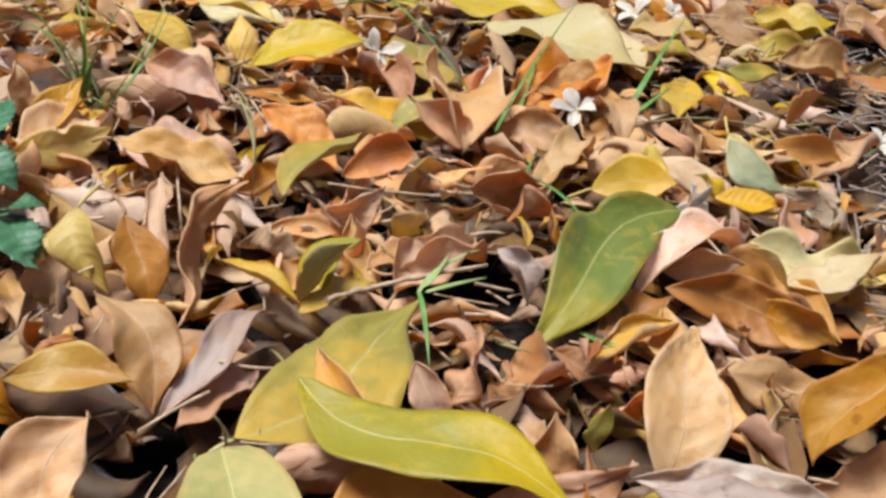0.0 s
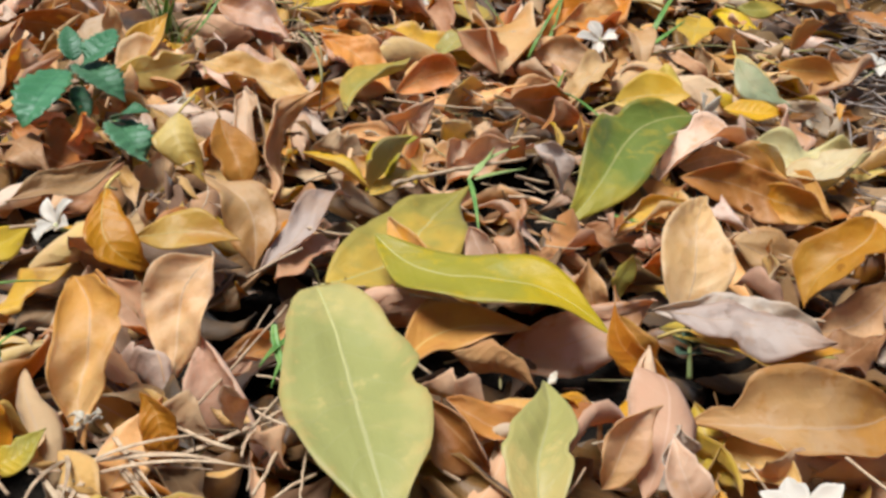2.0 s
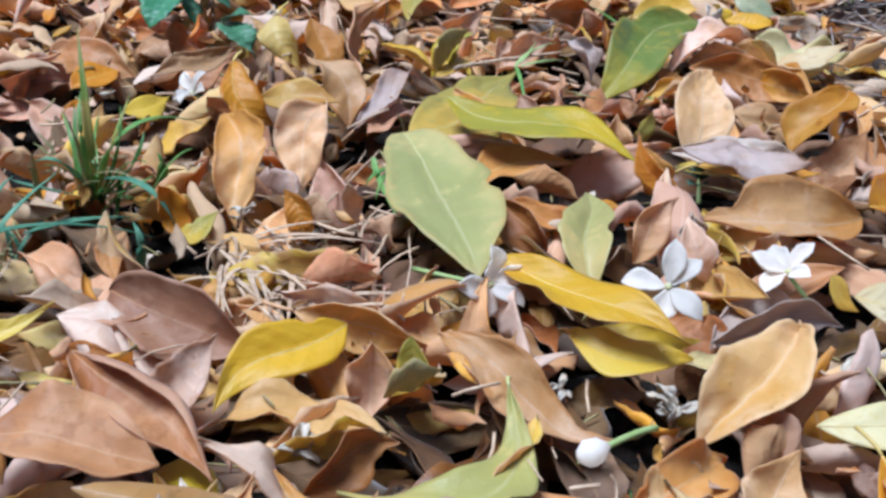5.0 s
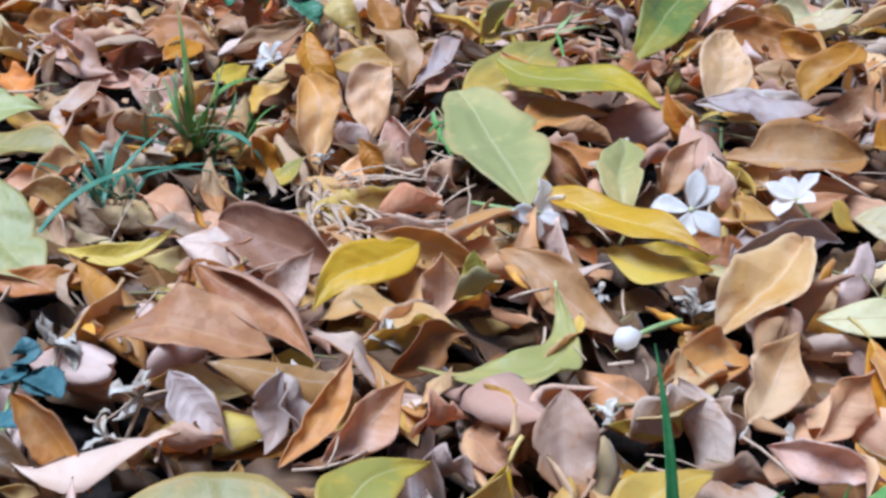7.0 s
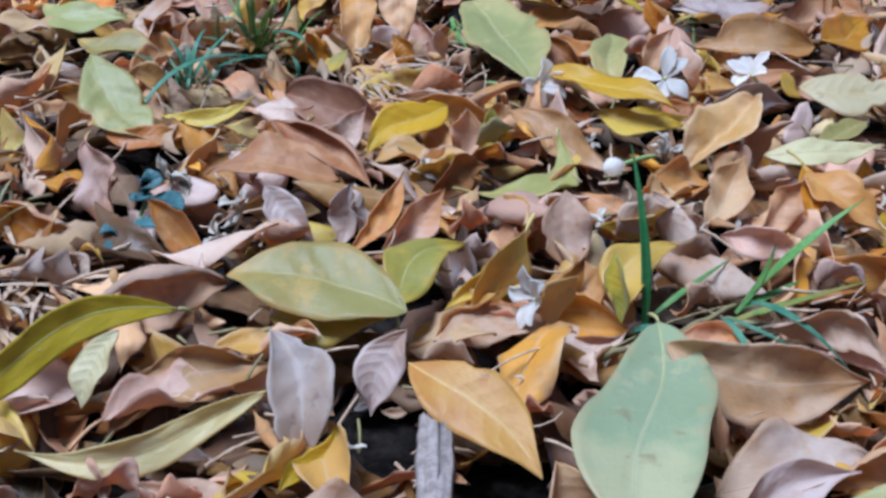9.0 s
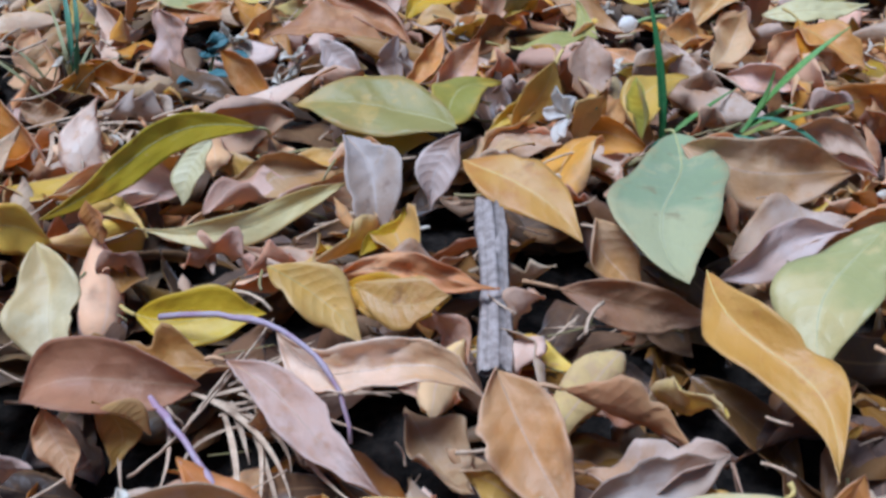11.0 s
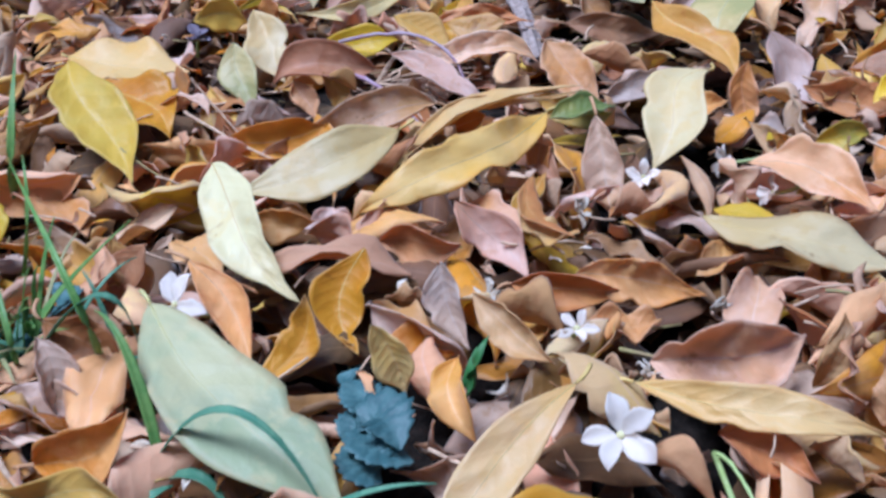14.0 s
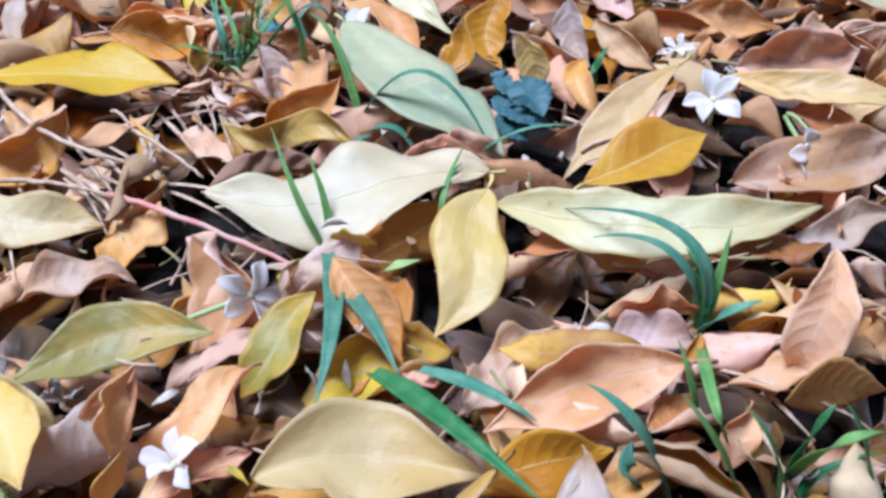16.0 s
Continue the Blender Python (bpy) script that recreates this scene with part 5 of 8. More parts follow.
leaf("tan", (-0.0802, 0.2105, 0.034), (-0.0748, 0.215, 0.012), 0.0099, 60, bow=-0.06, widest=0.54, arch=0.52, fold=0.4, wave=0.23, curl=0.52)
leaf("pink", (-0.3646, -0.4494, 0.032), (-0.3161, -0.4298, 0.022), 0.0266, -21, bow=-0.01, widest=0.48, arch=-0.39, curl=0.52, wave=0.23)
leaf("straw", (-0.3772, -0.4188, 0.03), (-0.3225, -0.4194, 0.024), 0.0275, -31, bow=-0.12, widest=0.43, arch=-0.67, curl=0.2, wave=0.13, fold=0.18)
leaf("orange", (-0.3375, -0.5169, 0.028), (-0.294, -0.5009, 0.02), 0.0235, -66, bow=0.07, widest=0.48, arch=1.11, curl=0.94, wave=0.23)
leaf("pink", (-0.1847, 0.6225, 0.03), (-0.1329, 0.6057, 0.016), 0.0281, -35, bow=-0.10, widest=0.38, arch=-0.28, curl=0.52, wave=0.23)
leaf("orange", (-0.1084, 0.578, 0.03), (-0.0599, 0.5521, 0.01), 0.0292, -22, bow=-0.12, widest=0.47, arch=0.17, curl=0.52, wave=0.23)
leaf("tan", (-0.0263, 0.6021, 0.036), (0.0138, 0.6074, 0.008), 0.0246, -51, bow=-0.06, widest=0.50, arch=0.09, curl=0.52, wave=0.23)
leaf("tan", (0.0217, 0.6169, 0.02), (0.0707, 0.6175, 0.012), 0.0248, -46, bow=0.01, widest=0.41, arch=1.35, curl=0.66, wave=0.23)
leaf("orange", (0.0429, 0.6808, 0.024), (0.1056, 0.6956, 0.018), 0.0324, -40, bow=-0.26, widest=0.56, arch=-1.19, curl=0.66, wave=0.23)
leaf("tan", (0.0094, 0.5117, 0.03), (0.0472, 0.5426, 0.022), 0.0247, -87, bow=0.02, widest=0.46, arch=-0.58, curl=1.22, wave=0.23)
leaf("pink", (-0.0208, 0.4479, 0.012), (0.0141, 0.4458, 0.032), 0.0202, -79, bow=-0.00, widest=0.57, arch=-0.54, curl=0.52, wave=0.23)
leaf("pink", (0.1049, 0.4809, 0.014), (0.1421, 0.4809, 0.024), 0.0192, -88, bow=-0.10, widest=0.45, arch=0.04, curl=0.52, wave=0.23)
leaf("rust", (0.1015, 0.4544, 0.02), (0.1789, 0.4425, 0.012), 0.0248, -65, bow=-0.03, widest=0.49, arch=0.12, curl=0.66, wave=0.23)
leaf("orange", (0.1402, 0.4529, 0.018), (0.1776, 0.4376, 0.012), 0.0204, -71, bow=-0.03, widest=0.47, arch=1.80, curl=0.8, wave=0.23)
leaf("straw", (-0.2127, 0.4968, 0.022), (-0.1754, 0.5348, 0.026), 0.0221, -64, bow=0.05, widest=0.41, arch=0.99, curl=0.2, wave=0.13, fold=0.18)
leaf("gold", (-0.2206, 0.5351, 0.014), (-0.2005, 0.5659, 0.038), 0.0219, -31, bow=0.04, widest=0.40, arch=0.30, curl=0.6, wave=0.13, fold=0.18)
leaf("tan", (-0.1266, 0.3612, 0.036), (-0.0955, 0.3305, 0.008), 0.0259, -7, bow=-0.17, widest=0.60, arch=1.00, fold=0.3, curl=0.24, wave=0.23)
leaf("pink", (-0.0624, 0.4885, 0.012), (-0.0314, 0.4968, 0.032), 0.0189, -84, bow=0.04, widest=0.37, arch=1.80, curl=0.38, wave=0.23)
leaf("pale", (0.1523, 0.6173, 0.036), (0.1897, 0.6053, 0.01), 0.0236, -53, bow=0.21, widest=0.43, arch=1.80, curl=0.3, wave=0.13, fold=0.18)
leaf("gold", (0.1878, 0.6517, 0.022), (0.2324, 0.6509, 0.014), 0.0207, -76, bow=-0.06, widest=0.41, arch=0.49, curl=0.2, wave=0.13, fold=0.18)
leaf("tan", (0.2167, 0.7907, 0.03), (0.2747, 0.8099, 0.018), 0.0311, -35, bow=-0.05, widest=0.55, arch=-0.05, curl=1.22, wave=0.23)
leaf("pink", (-0.1766, 0.5445, 0.014), (-0.1079, 0.5289, 0.018), 0.0339, -23, bow=0.16, widest=0.62, arch=0.6)
leaf("gold", (-0.1297, 0.6357, 0.014), (-0.0862, 0.638, 0.014), 0.0186, -6, bow=-0.02, widest=0.53)
leaf("yellow", (-0.218, 0.7104, 0.032), (-0.1673, 0.6705, 0.02), 0.0312, -12, bow=-0.03, widest=0.57)
leaf("tan", (-0.1989, 0.6761, 0.01), (-0.1401, 0.6377, 0.01), 0.0339, -10, bow=0.02, widest=0.43)
leaf("tan", (-0.1114, 0.6296, 0.01), (-0.0737, 0.5625, 0.01), 0.0358, -6, bow=-0.02, widest=0.46, fold=0.5)
leaf("pink", (-0.0909, 0.6373, 0.01), (-0.0536, 0.5975, 0.01), 0.0267, -42, bow=0.01, widest=0.60)
leaf("olive", (-0.0808, 0.5011, 0.016), (-0.0508, 0.5619, 0.03), 0.0258, 6, bow=-0.08, widest=0.57, curl=0.8)
leaf("orange", (-0.0766, 0.4804, 0.01), (-0.0556, 0.5217, 0.01), 0.0120, 0, bow=0.05, widest=0.44)
leaf("pink", (-0.131, 0.467, 0.036), (-0.112, 0.4173, 0.008), 0.0144, -36, bow=-0.03, widest=0.56, curl=1.2)
leaf("tan", (-0.1017, 0.3835, 0.008), (-0.09, 0.461, 0.042), 0.0256, -73, bow=0.02, widest=0.57, twist=0.8)
leaf("yellow", (-0.0892, 0.405, 0.032), (-0.0522, 0.3964, 0.02), 0.0135, 11, bow=0.02, widest=0.45, fold=0.8)
leaf("olive", (-0.0548, 0.3991, 0.018), (-0.0366, 0.4124, 0.044), 0.0222, 70, bow=0.16, widest=0.58)
leaf("yellow", (-0.0536, 0.3916, 0.02), (-0.0279, 0.4276, 0.018), 0.0173, -2, bow=-0.02, widest=0.51)
leaf("tan", (-0.0325, 0.4509, 0.01), (-0.0068, 0.4862, 0.01), 0.0163, 0, bow=-0.08, widest=0.49)
leaf("pink", (-0.018, 0.4343, 0.01), (0.0147, 0.4925, 0.01), 0.0319, 0, bow=-0.01, widest=0.48)
leaf("tan", (-0.2157, 0.5039, 0.01), (-0.1868, 0.5666, 0.01), 0.0246, 0, bow=-0.03, widest=0.49)
leaf("gold", (-0.2211, 0.5365, 0.014), (-0.2188, 0.6152, 0.014), 0.0189, 0, bow=0.13, widest=0.30, fold=0.6)
leaf("tan", (-0.2305, 0.564, 0.008), (-0.2388, 0.5701, 0.04), 0.0128, 13, bow=-0.05, widest=0.49)
leaf("grey", (-0.0921, 0.3258, 0.01), (-0.0624, 0.3904, 0.018), 0.0172, -2, bow=0.03, widest=0.39, curl=1)
leaf("pink", (-0.0847, 0.3208, 0.01), (-0.0627, 0.3655, 0.01), 0.0160, 0, bow=0.05, widest=0.43)
leaf("pale", (0.0912, 0.8609, 0.016), (0.1218, 0.7682, 0.016), 0.0389, 0, bow=-0.00, widest=0.41)
leaf("pale", (-0.1977, 0.7977, 0.014), (-0.1292, 0.7804, 0.014), 0.0302, -23, bow=0.03, widest=0.53)
leaf("yellow", (-0.2813, 0.7361, 0.014), (-0.2433, 0.7025, 0.014), 0.0231, -5, bow=0.01, widest=0.53)
leaf("olive", (-0.0284, 0.7726, 0.014), (-0.0072, 0.6783, 0.014), 0.0514, 17, bow=0.16, widest=0.65)
leaf("orange", (0.0072, 0.6738, 0.014), (0.0074, 0.7087, 0.03), 0.0242, 72, bow=0.16, widest=0.30, curl=1.2)
leaf("orange", (0.029, 0.6727, 0.01), (0.0943, 0.7454, 0.028), 0.0463, -11, bow=0.04, widest=0.42)
leaf("tan", (-0.0076, 0.6942, 0.01), (0.0041, 0.601, 0.01), 0.0520, 19, bow=0.10, widest=0.65)
leaf("olive", (-0.0358, 0.6061, 0.016), (-0.0189, 0.6455, 0.028), 0.0182, 11, bow=0.01, widest=0.43)
leaf("tan", (0.0397, 0.6867, 0.01), (0.0493, 0.6042, 0.01), 0.0465, 18, bow=0.08, widest=0.65)
leaf("orange", (0.0122, 0.5574, 0.01), (0.0489, 0.5692, 0.01), 0.0242, 64, bow=0.16, widest=0.30, curl=0.8)
leaf("tan", (0.0426, 0.5457, 0.01), (0.0755, 0.6089, 0.01), 0.0192, 0, bow=-0.00, widest=0.48)
leaf("orange", (0.0281, 0.5148, 0.01), (0.0602, 0.5376, 0.01), 0.0247, 78, bow=0.16, widest=0.30)
leaf("tan", (0.0787, 0.6736, 0.01), (0.0789, 0.6101, 0.01), 0.0194, 0, bow=-0.03, widest=0.31, curl=1.2)
leaf("pink", (0.0869, 0.454, 0.012), (0.1442, 0.4905, 0.02), 0.0241, 8, bow=-0.16, widest=0.65, curl=0.8)
leaf("yellow", (0.073, 0.556, 0.018), (0.1176, 0.5558, 0.028), 0.0278, -50, bow=-0.06, widest=0.54)
leaf("mint", (0.1487, 0.6003, 0.04), (0.1875, 0.5895, 0.016), 0.0213, -38, bow=0.16, widest=0.33)
leaf("pale", (0.1424, 0.4819, 0.032), (0.162, 0.469, 0.018), 0.0187, 53, bow=0.16, widest=0.32)
leaf("pale", (0.1609, 0.4766, 0.018), (0.2071, 0.4948, 0.032), 0.0251, 4, bow=0.13, widest=0.31)
leaf("gold", (0.1556, 0.4715, 0.014), (0.1836, 0.501, 0.014), 0.0114, 0, bow=0.09, widest=0.38)
leaf("orange", (0.1121, 0.4773, 0.01), (0.1821, 0.4451, 0.01), 0.0340, 0, bow=-0.11, widest=0.49, curl=0.9)
leaf("tan", (0.1232, 0.4053, 0.012), (0.1771, 0.4127, 0.012), 0.0255, -28, bow=0.11, widest=0.34)
leaf("orange", (0.131, 0.5957, 0.01), (0.1564, 0.6038, 0.01), 0.0183, 49, bow=0.16, widest=0.30)
leaf("gold", (0.207, 0.6986, 0.014), (0.2345, 0.7285, 0.032), 0.0273, 82, bow=0.16, widest=0.30)
leaf("gold", (0.2772, 0.8803, 0.014), (0.2604, 0.8093, 0.014), 0.0291, 0, bow=-0.00, widest=0.57)
leaf("yellow", (0.2237, 0.9183, 0.024), (0.2916, 0.9285, 0.028), 0.0309, -31, bow=0.08, widest=0.42)
leaf("rust", (0.1834, 0.9551, 0.01), (0.2226, 0.8804, 0.01), 0.0391, -24, bow=-0.02, widest=0.54, curl=0.9)
leaf("tan", (0.2052, 0.6196, 0.01), (0.2677, 0.6961, 0.016), 0.0237, 6, bow=0.01, widest=0.45, fold=0.6)
leaf("olive", (0.1855, 0.8062, 0.014), (0.2268, 0.8168, 0.014), 0.0184, -26, bow=0.01, widest=0.44)
leaf("yellow", (0.1527, 0.7745, 0.014), (0.1367, 0.6906, 0.014), 0.0295, 0, bow=0.00, widest=0.51)
leaf("pink", (0.1145, 0.5216, 0.01), (0.1496, 0.5616, 0.01), 0.0186, 0, bow=0.01, widest=0.46)
leaf("pink", (0.1863, 0.5763, 0.01), (0.1744, 0.5327, 0.01), 0.0276, 46, bow=0.13, widest=0.65)
leaf("orange", (0.2062, 0.503, 0.01), (0.1909, 0.4497, 0.01), 0.0224, 0, bow=-0.01, widest=0.65)
leaf("grey", (0.0238, 0.4513, 0.03), (0.0395, 0.4397, 0.01), 0.0131, -29, bow=-0.11, widest=0.43, fold=0.8)
leaf("tan", (-0.1805, 0.4096, 0.01), (-0.1599, 0.3697, 0.01), 0.0108, 0, bow=-0.00, widest=0.52)
leaf("tan", (0.087, 0.6944, 0.01), (0.0963, 0.6242, 0.01), 0.0221, 0, bow=0.02, widest=0.53)
leaf("rust", (-0.069, 0.719, 0.01), (-0.031, 0.6317, 0.01), 0.0271, 0, bow=0.00, widest=0.47, fold=0.7, curl=0.8)
leaf("yellow", (0.224, 0.8489, 0.016), (0.2463, 0.8402, 0.022), 0.0174, 27, bow=0.16, widest=0.65)
leaf("tan", (0.3047, 0.9618, 0.01), (0.3669, 1.0345, 0.012), 0.0428, -1, bow=0.00, widest=0.49)
leaf("tan", (0.1623, 0.8978, 0.01), (0.1763, 0.8078, 0.01), 0.0318, 0, bow=-0.00, widest=0.52)
leaf("rust", (0.1192, 0.3645, 0.01), (0.1376, 0.3438, 0.01), 0.0189, 59, bow=0.16, widest=0.60, curl=1)
leaf("grey", (0.0727, 0.3124, 0.022), (0.1484, 0.3088, 0.016), 0.0217, -50, bow=-0.05, widest=0.52, curl=0.4)
leaf("olive", (0.0787, 0.3123, 0.014), (0.1488, 0.2986, 0.018), 0.0271, -1, bow=0.02, widest=0.46)
leaf("tan", (-0.1908, 0.3805, 0.01), (-0.1931, 0.3473, 0.01), 0.0216, 85, bow=0.16, widest=0.65)
leaf("pink", (0.0219, 0.3387, 0.012), (0.0266, 0.3238, 0.03), 0.0169, -7, bow=0.16, widest=0.65)
leaf("rust", (-0.016, 0.2578, 0.01), (0.0123, 0.2452, 0.01), 0.0205, 64, bow=0.16, widest=0.65, curl=1)
leaf("gold", (0.078, 0.2684, 0.016), (0.0531, 0.2781, 0.044), 0.0133, 56, bow=-0.16, widest=0.54)
leaf("grey", (0.0707, 0.2145, 0.006), (0.0726, 0.2191, 0.034), 0.0192, -74, bow=-0.16, widest=0.65)
leaf("rust", (-0.2076, 0.3541, 0.012), (-0.1692, 0.3846, 0.026), 0.0255, -35, bow=0.09, widest=0.42)
leaf("rust", (-0.2446, 0.4203, 0.01), (-0.2083, 0.3922, 0.012), 0.0226, -24, bow=-0.03, widest=0.47)
leaf("orange", (-0.1999, 0.4257, 0.008), (-0.1992, 0.4129, 0.036), 0.0204, -83, bow=0.16, widest=0.65)
leaf("rust", (-0.2816, 0.4091, 0.01), (-0.252, 0.4408, 0.01), 0.0209, -29, bow=0.03, widest=0.42)
leaf("gold", (-0.2488, 0.3311, 0.014), (-0.2331, 0.3683, 0.014), 0.0207, -11, bow=-0.05, widest=0.56)
leaf("yellow", (-0.2121, 0.3079, 0.014), (-0.1955, 0.3352, 0.014), 0.0162, -22, bow=0.10, widest=0.37)
leaf("orange", (-0.1122, 0.214, 0.01), (-0.0822, 0.2118, 0.01), 0.0201, 79, bow=0.16, widest=0.64)
leaf("gold", (-0.1713, 0.2012, 0.014), (-0.1411, 0.1972, 0.014), 0.0202, 73, bow=0.16, widest=0.63)
leaf("olive", (-0.1504, 0.1793, 0.014), (-0.1319, 0.188, 0.026), 0.0116, -16, bow=0.16, widest=0.49)
leaf("tan", (-0.1818, 0.1848, 0.01), (-0.1613, 0.1437, 0.01), 0.0156, 0, bow=-0.00, widest=0.38)
leaf("rust", (0.1434, 0.2984, 0.01), (0.1782, 0.3336, 0.01), 0.0231, -5, bow=0.00, widest=0.48)
leaf("tan", (-0.0517, 0.1387, 0.01), (-0.0268, 0.1226, 0.01), 0.0149, -24, bow=-0.11, widest=0.31)
leaf("pale", (0.0585, 0.1273, 0.014), (0.0924, 0.1298, 0.014), 0.0141, -0, bow=-0.01, widest=0.50)
leaf("orange", (0.205, 0.4402, 0.01), (0.1912, 0.3797, 0.01), 0.0179, 0, bow=0.01, widest=0.34)
leaf("grey", (-0.135, 0.2512, 0.004), (-0.1058, 0.2307, 0.006), 0.0229, 82, bow=0.16, widest=0.65)
leaf("tan", (-0.0724, 0.2139, 0.01), (-0.0557, 0.2009, 0.01), 0.0155, 67, bow=0.16, widest=0.65)
leaf("yellow", (0.0217, 0.1459, 0.01), (0.0721, 0.1455, 0.014), 0.0242, -10, bow=0.16, widest=0.42)
leaf("grey", (0.0766, 0.1453, 0.01), (0.1327, 0.18, 0.01), 0.0241, 0, bow=-0.16, widest=0.61)
leaf("tan", (-0.2108, 0.1625, 0.01), (-0.1416, 0.1215, 0.01), 0.0228, 0, bow=0.04, widest=0.49, fold=0.5)
leaf("olive", (-0.0471, 0.075, 0.022), (-0.0283, 0.0866, 0.028), 0.0164, 71, bow=0.16, widest=0.44, curl=0.7)
leaf("rust", (-0.0239, 0.1273, 0.01), (0.0159, 0.1233, 0.01), 0.0177, -6, bow=-0.00, widest=0.49)
leaf("grey", (-0.0949, -0.009, 0.006), (-0.1052, 0.009, 0.028), 0.0201, -58, bow=-0.16, widest=0.40)
leaf("tan", (0.0357, 0.0386, 0.01), (0.0594, 0.0574, 0.01), 0.0073, 0, bow=-0.16, widest=0.65)
leaf("rust", (0.0812, 0.1027, 0.01), (0.0928, 0.0707, 0.01), 0.0220, 84, bow=0.16, widest=0.65)
leaf("gold", (0.1203, 0.0682, 0.026), (0.1183, 0.0233, 0.016), 0.0164, 3, bow=-0.04, widest=0.52)
leaf("tan", (-0.2778, 0.1588, 0.01), (-0.247, 0.191, 0.01), 0.0204, -29, bow=0.16, widest=0.30)
leaf("rust", (-0.3659, 0.3763, 0.01), (-0.2989, 0.381, 0.01), 0.0299, -37, bow=0.10, widest=0.64)
leaf("pink", (-0.3327, 0.351, 0.01), (-0.272, 0.3145, 0.01), 0.0330, -21, bow=0.13, widest=0.65)
leaf("orange", (-0.2812, 0.3853, 0.01), (-0.2227, 0.3661, 0.01), 0.0269, -31, bow=0.03, widest=0.52)
leaf("pink", (-0.2654, 0.316, 0.01), (-0.2168, 0.2814, 0.01), 0.0272, -22, bow=0.04, widest=0.59)
leaf("tan", (-0.3068, 0.2705, 0.01), (-0.2667, 0.2706, 0.01), 0.0189, -19, bow=0.16, widest=0.57)
leaf("orange", (-0.3397, 0.2993, 0.01), (-0.3068, 0.2705, 0.01), 0.0217, -16, bow=0.06, widest=0.65)
leaf("rust", (-0.2469, 0.4416, 0.01), (-0.1945, 0.406, 0.01), 0.0290, -24, bow=0.06, widest=0.61)
leaf("pink", (-0.234, 0.0191, 0.036), (-0.2162, -0.0203, 0.008), 0.0253, -52, bow=-0.04, widest=0.48)
leaf("gold", (-0.2689, 0.0627, 0.014), (-0.2668, 0.0961, 0.014), 0.0217, 81, bow=0.16, widest=0.30)
leaf("olive", (-0.3095, 0.2071, 0.014), (-0.2511, 0.1937, 0.014), 0.0289, -12, bow=0.09, widest=0.58)
leaf("tan", (-0.2527, 0.1246, 0.01), (-0.2437, 0.1943, 0.01), 0.0194, 0, bow=0.02, widest=0.49, fold=0.5)
leaf("yellow", (-0.0394, -0.0664, 0.014), (-0.0206, -0.0595, 0.048), 0.0203, -82, bow=0.09, widest=0.57)
leaf("gold", (-0.0082, -0.0762, 0.012), (0.0031, -0.0702, 0.036), 0.0186, 80, bow=0.16, widest=0.65)
leaf("olive", (0.0226, -0.0738, 0.016), (0.0186, -0.0562, 0.04), 0.0200, 83, bow=0.16, widest=0.64)
leaf("orange", (-0.0434, -0.0677, 0.01), (-0.0044, -0.0807, 0.01), 0.0183, 0, bow=-0.11, widest=0.43)
leaf("olive", (0.1398, 0.1218, 0.014), (0.1761, 0.1568, 0.014), 0.0179, 0, bow=0.05, widest=0.43)
leaf("orange", (0.038, 0.0436, 0.01), (0.0709, 0.0746, 0.01), 0.0220, -27, bow=0.01, widest=0.39, curl=0.9)
leaf("yellow", (0.1262, 0.1776, 0.032), (0.1407, 0.175, 0.018), 0.0105, -47, bow=0.10, widest=0.38)
leaf("gold", (0.1737, 0.2879, 0.014), (0.2208, 0.3398, 0.014), 0.0337, -21, bow=0.06, widest=0.30)
leaf("rust", (0.0582, 0.1694, 0.01), (0.0894, 0.1475, 0.01), 0.0196, -38, bow=0.07, widest=0.57)
leaf("grey", (0.1137, -0.0215, 0.01), (0.1342, -0.0187, 0.01), 0.0154, 60, bow=0.16, widest=0.30)
leaf("rust", (0.0433, -0.0196, 0.01), (0.0747, -0.0074, 0.01), 0.0219, 76, bow=0.16, widest=0.30)
leaf("rust", (0.0469, -0.0552, 0.01), (0.0679, -0.0421, 0.01), 0.0174, 74, bow=0.16, widest=0.30)
leaf("grey", (-0.1479, -0.1144, 0.01), (-0.1389, -0.1045, 0.01), 0.0117, 67, bow=0.16, widest=0.30)
leaf("grey", (-0.2224, -0.0481, 0.01), (-0.2068, -0.0609, 0.01), 0.0151, 88, bow=0.16, widest=0.65)
leaf("pink", (-0.0567, -0.1, 0.01), (-0.0366, -0.1004, 0.01), 0.0151, 67, bow=0.16, widest=0.51)
leaf("gold", (-0.2069, -0.1823, 0.032), (-0.2006, -0.1885, 0.014), 0.0150, -87, bow=-0.16, widest=0.43)
leaf("grey", (-0.2423, -0.0621, 0.01), (-0.2056, -0.0631, 0.01), 0.0234, 74, bow=0.16, widest=0.65)
leaf("pink", (-0.1689, -0.1543, 0.012), (-0.1244, -0.1375, 0.018), 0.0235, 1, bow=-0.15, widest=0.41)
leaf("tan", (-0.0535, -0.0883, 0.01), (-0.0014, -0.0804, 0.01), 0.0261, -13, bow=-0.13, widest=0.45)
leaf("pink", (-0.0691, -0.2205, 0.01), (-0.0507, -0.2462, 0.01), 0.0208, -85, bow=-0.16, widest=0.65)
leaf("rust", (-0.2024, -0.1913, 0.01), (-0.1782, -0.2031, 0.01), 0.0142, -34, bow=0.11, widest=0.65)
leaf("orange", (-0.2555, -0.1291, 0.01), (-0.233, -0.1261, 0.01), 0.0164, 52, bow=0.16, widest=0.65)
leaf("rust", (-0.2867, -0.056, 0.01), (-0.2604, -0.0585, 0.01), 0.0137, -47, bow=0.16, widest=0.65)
leaf("tan", (-0.315, 0.0408, 0.01), (-0.2808, -0.0358, 0.01), 0.0218, 0, bow=0.02, widest=0.52)
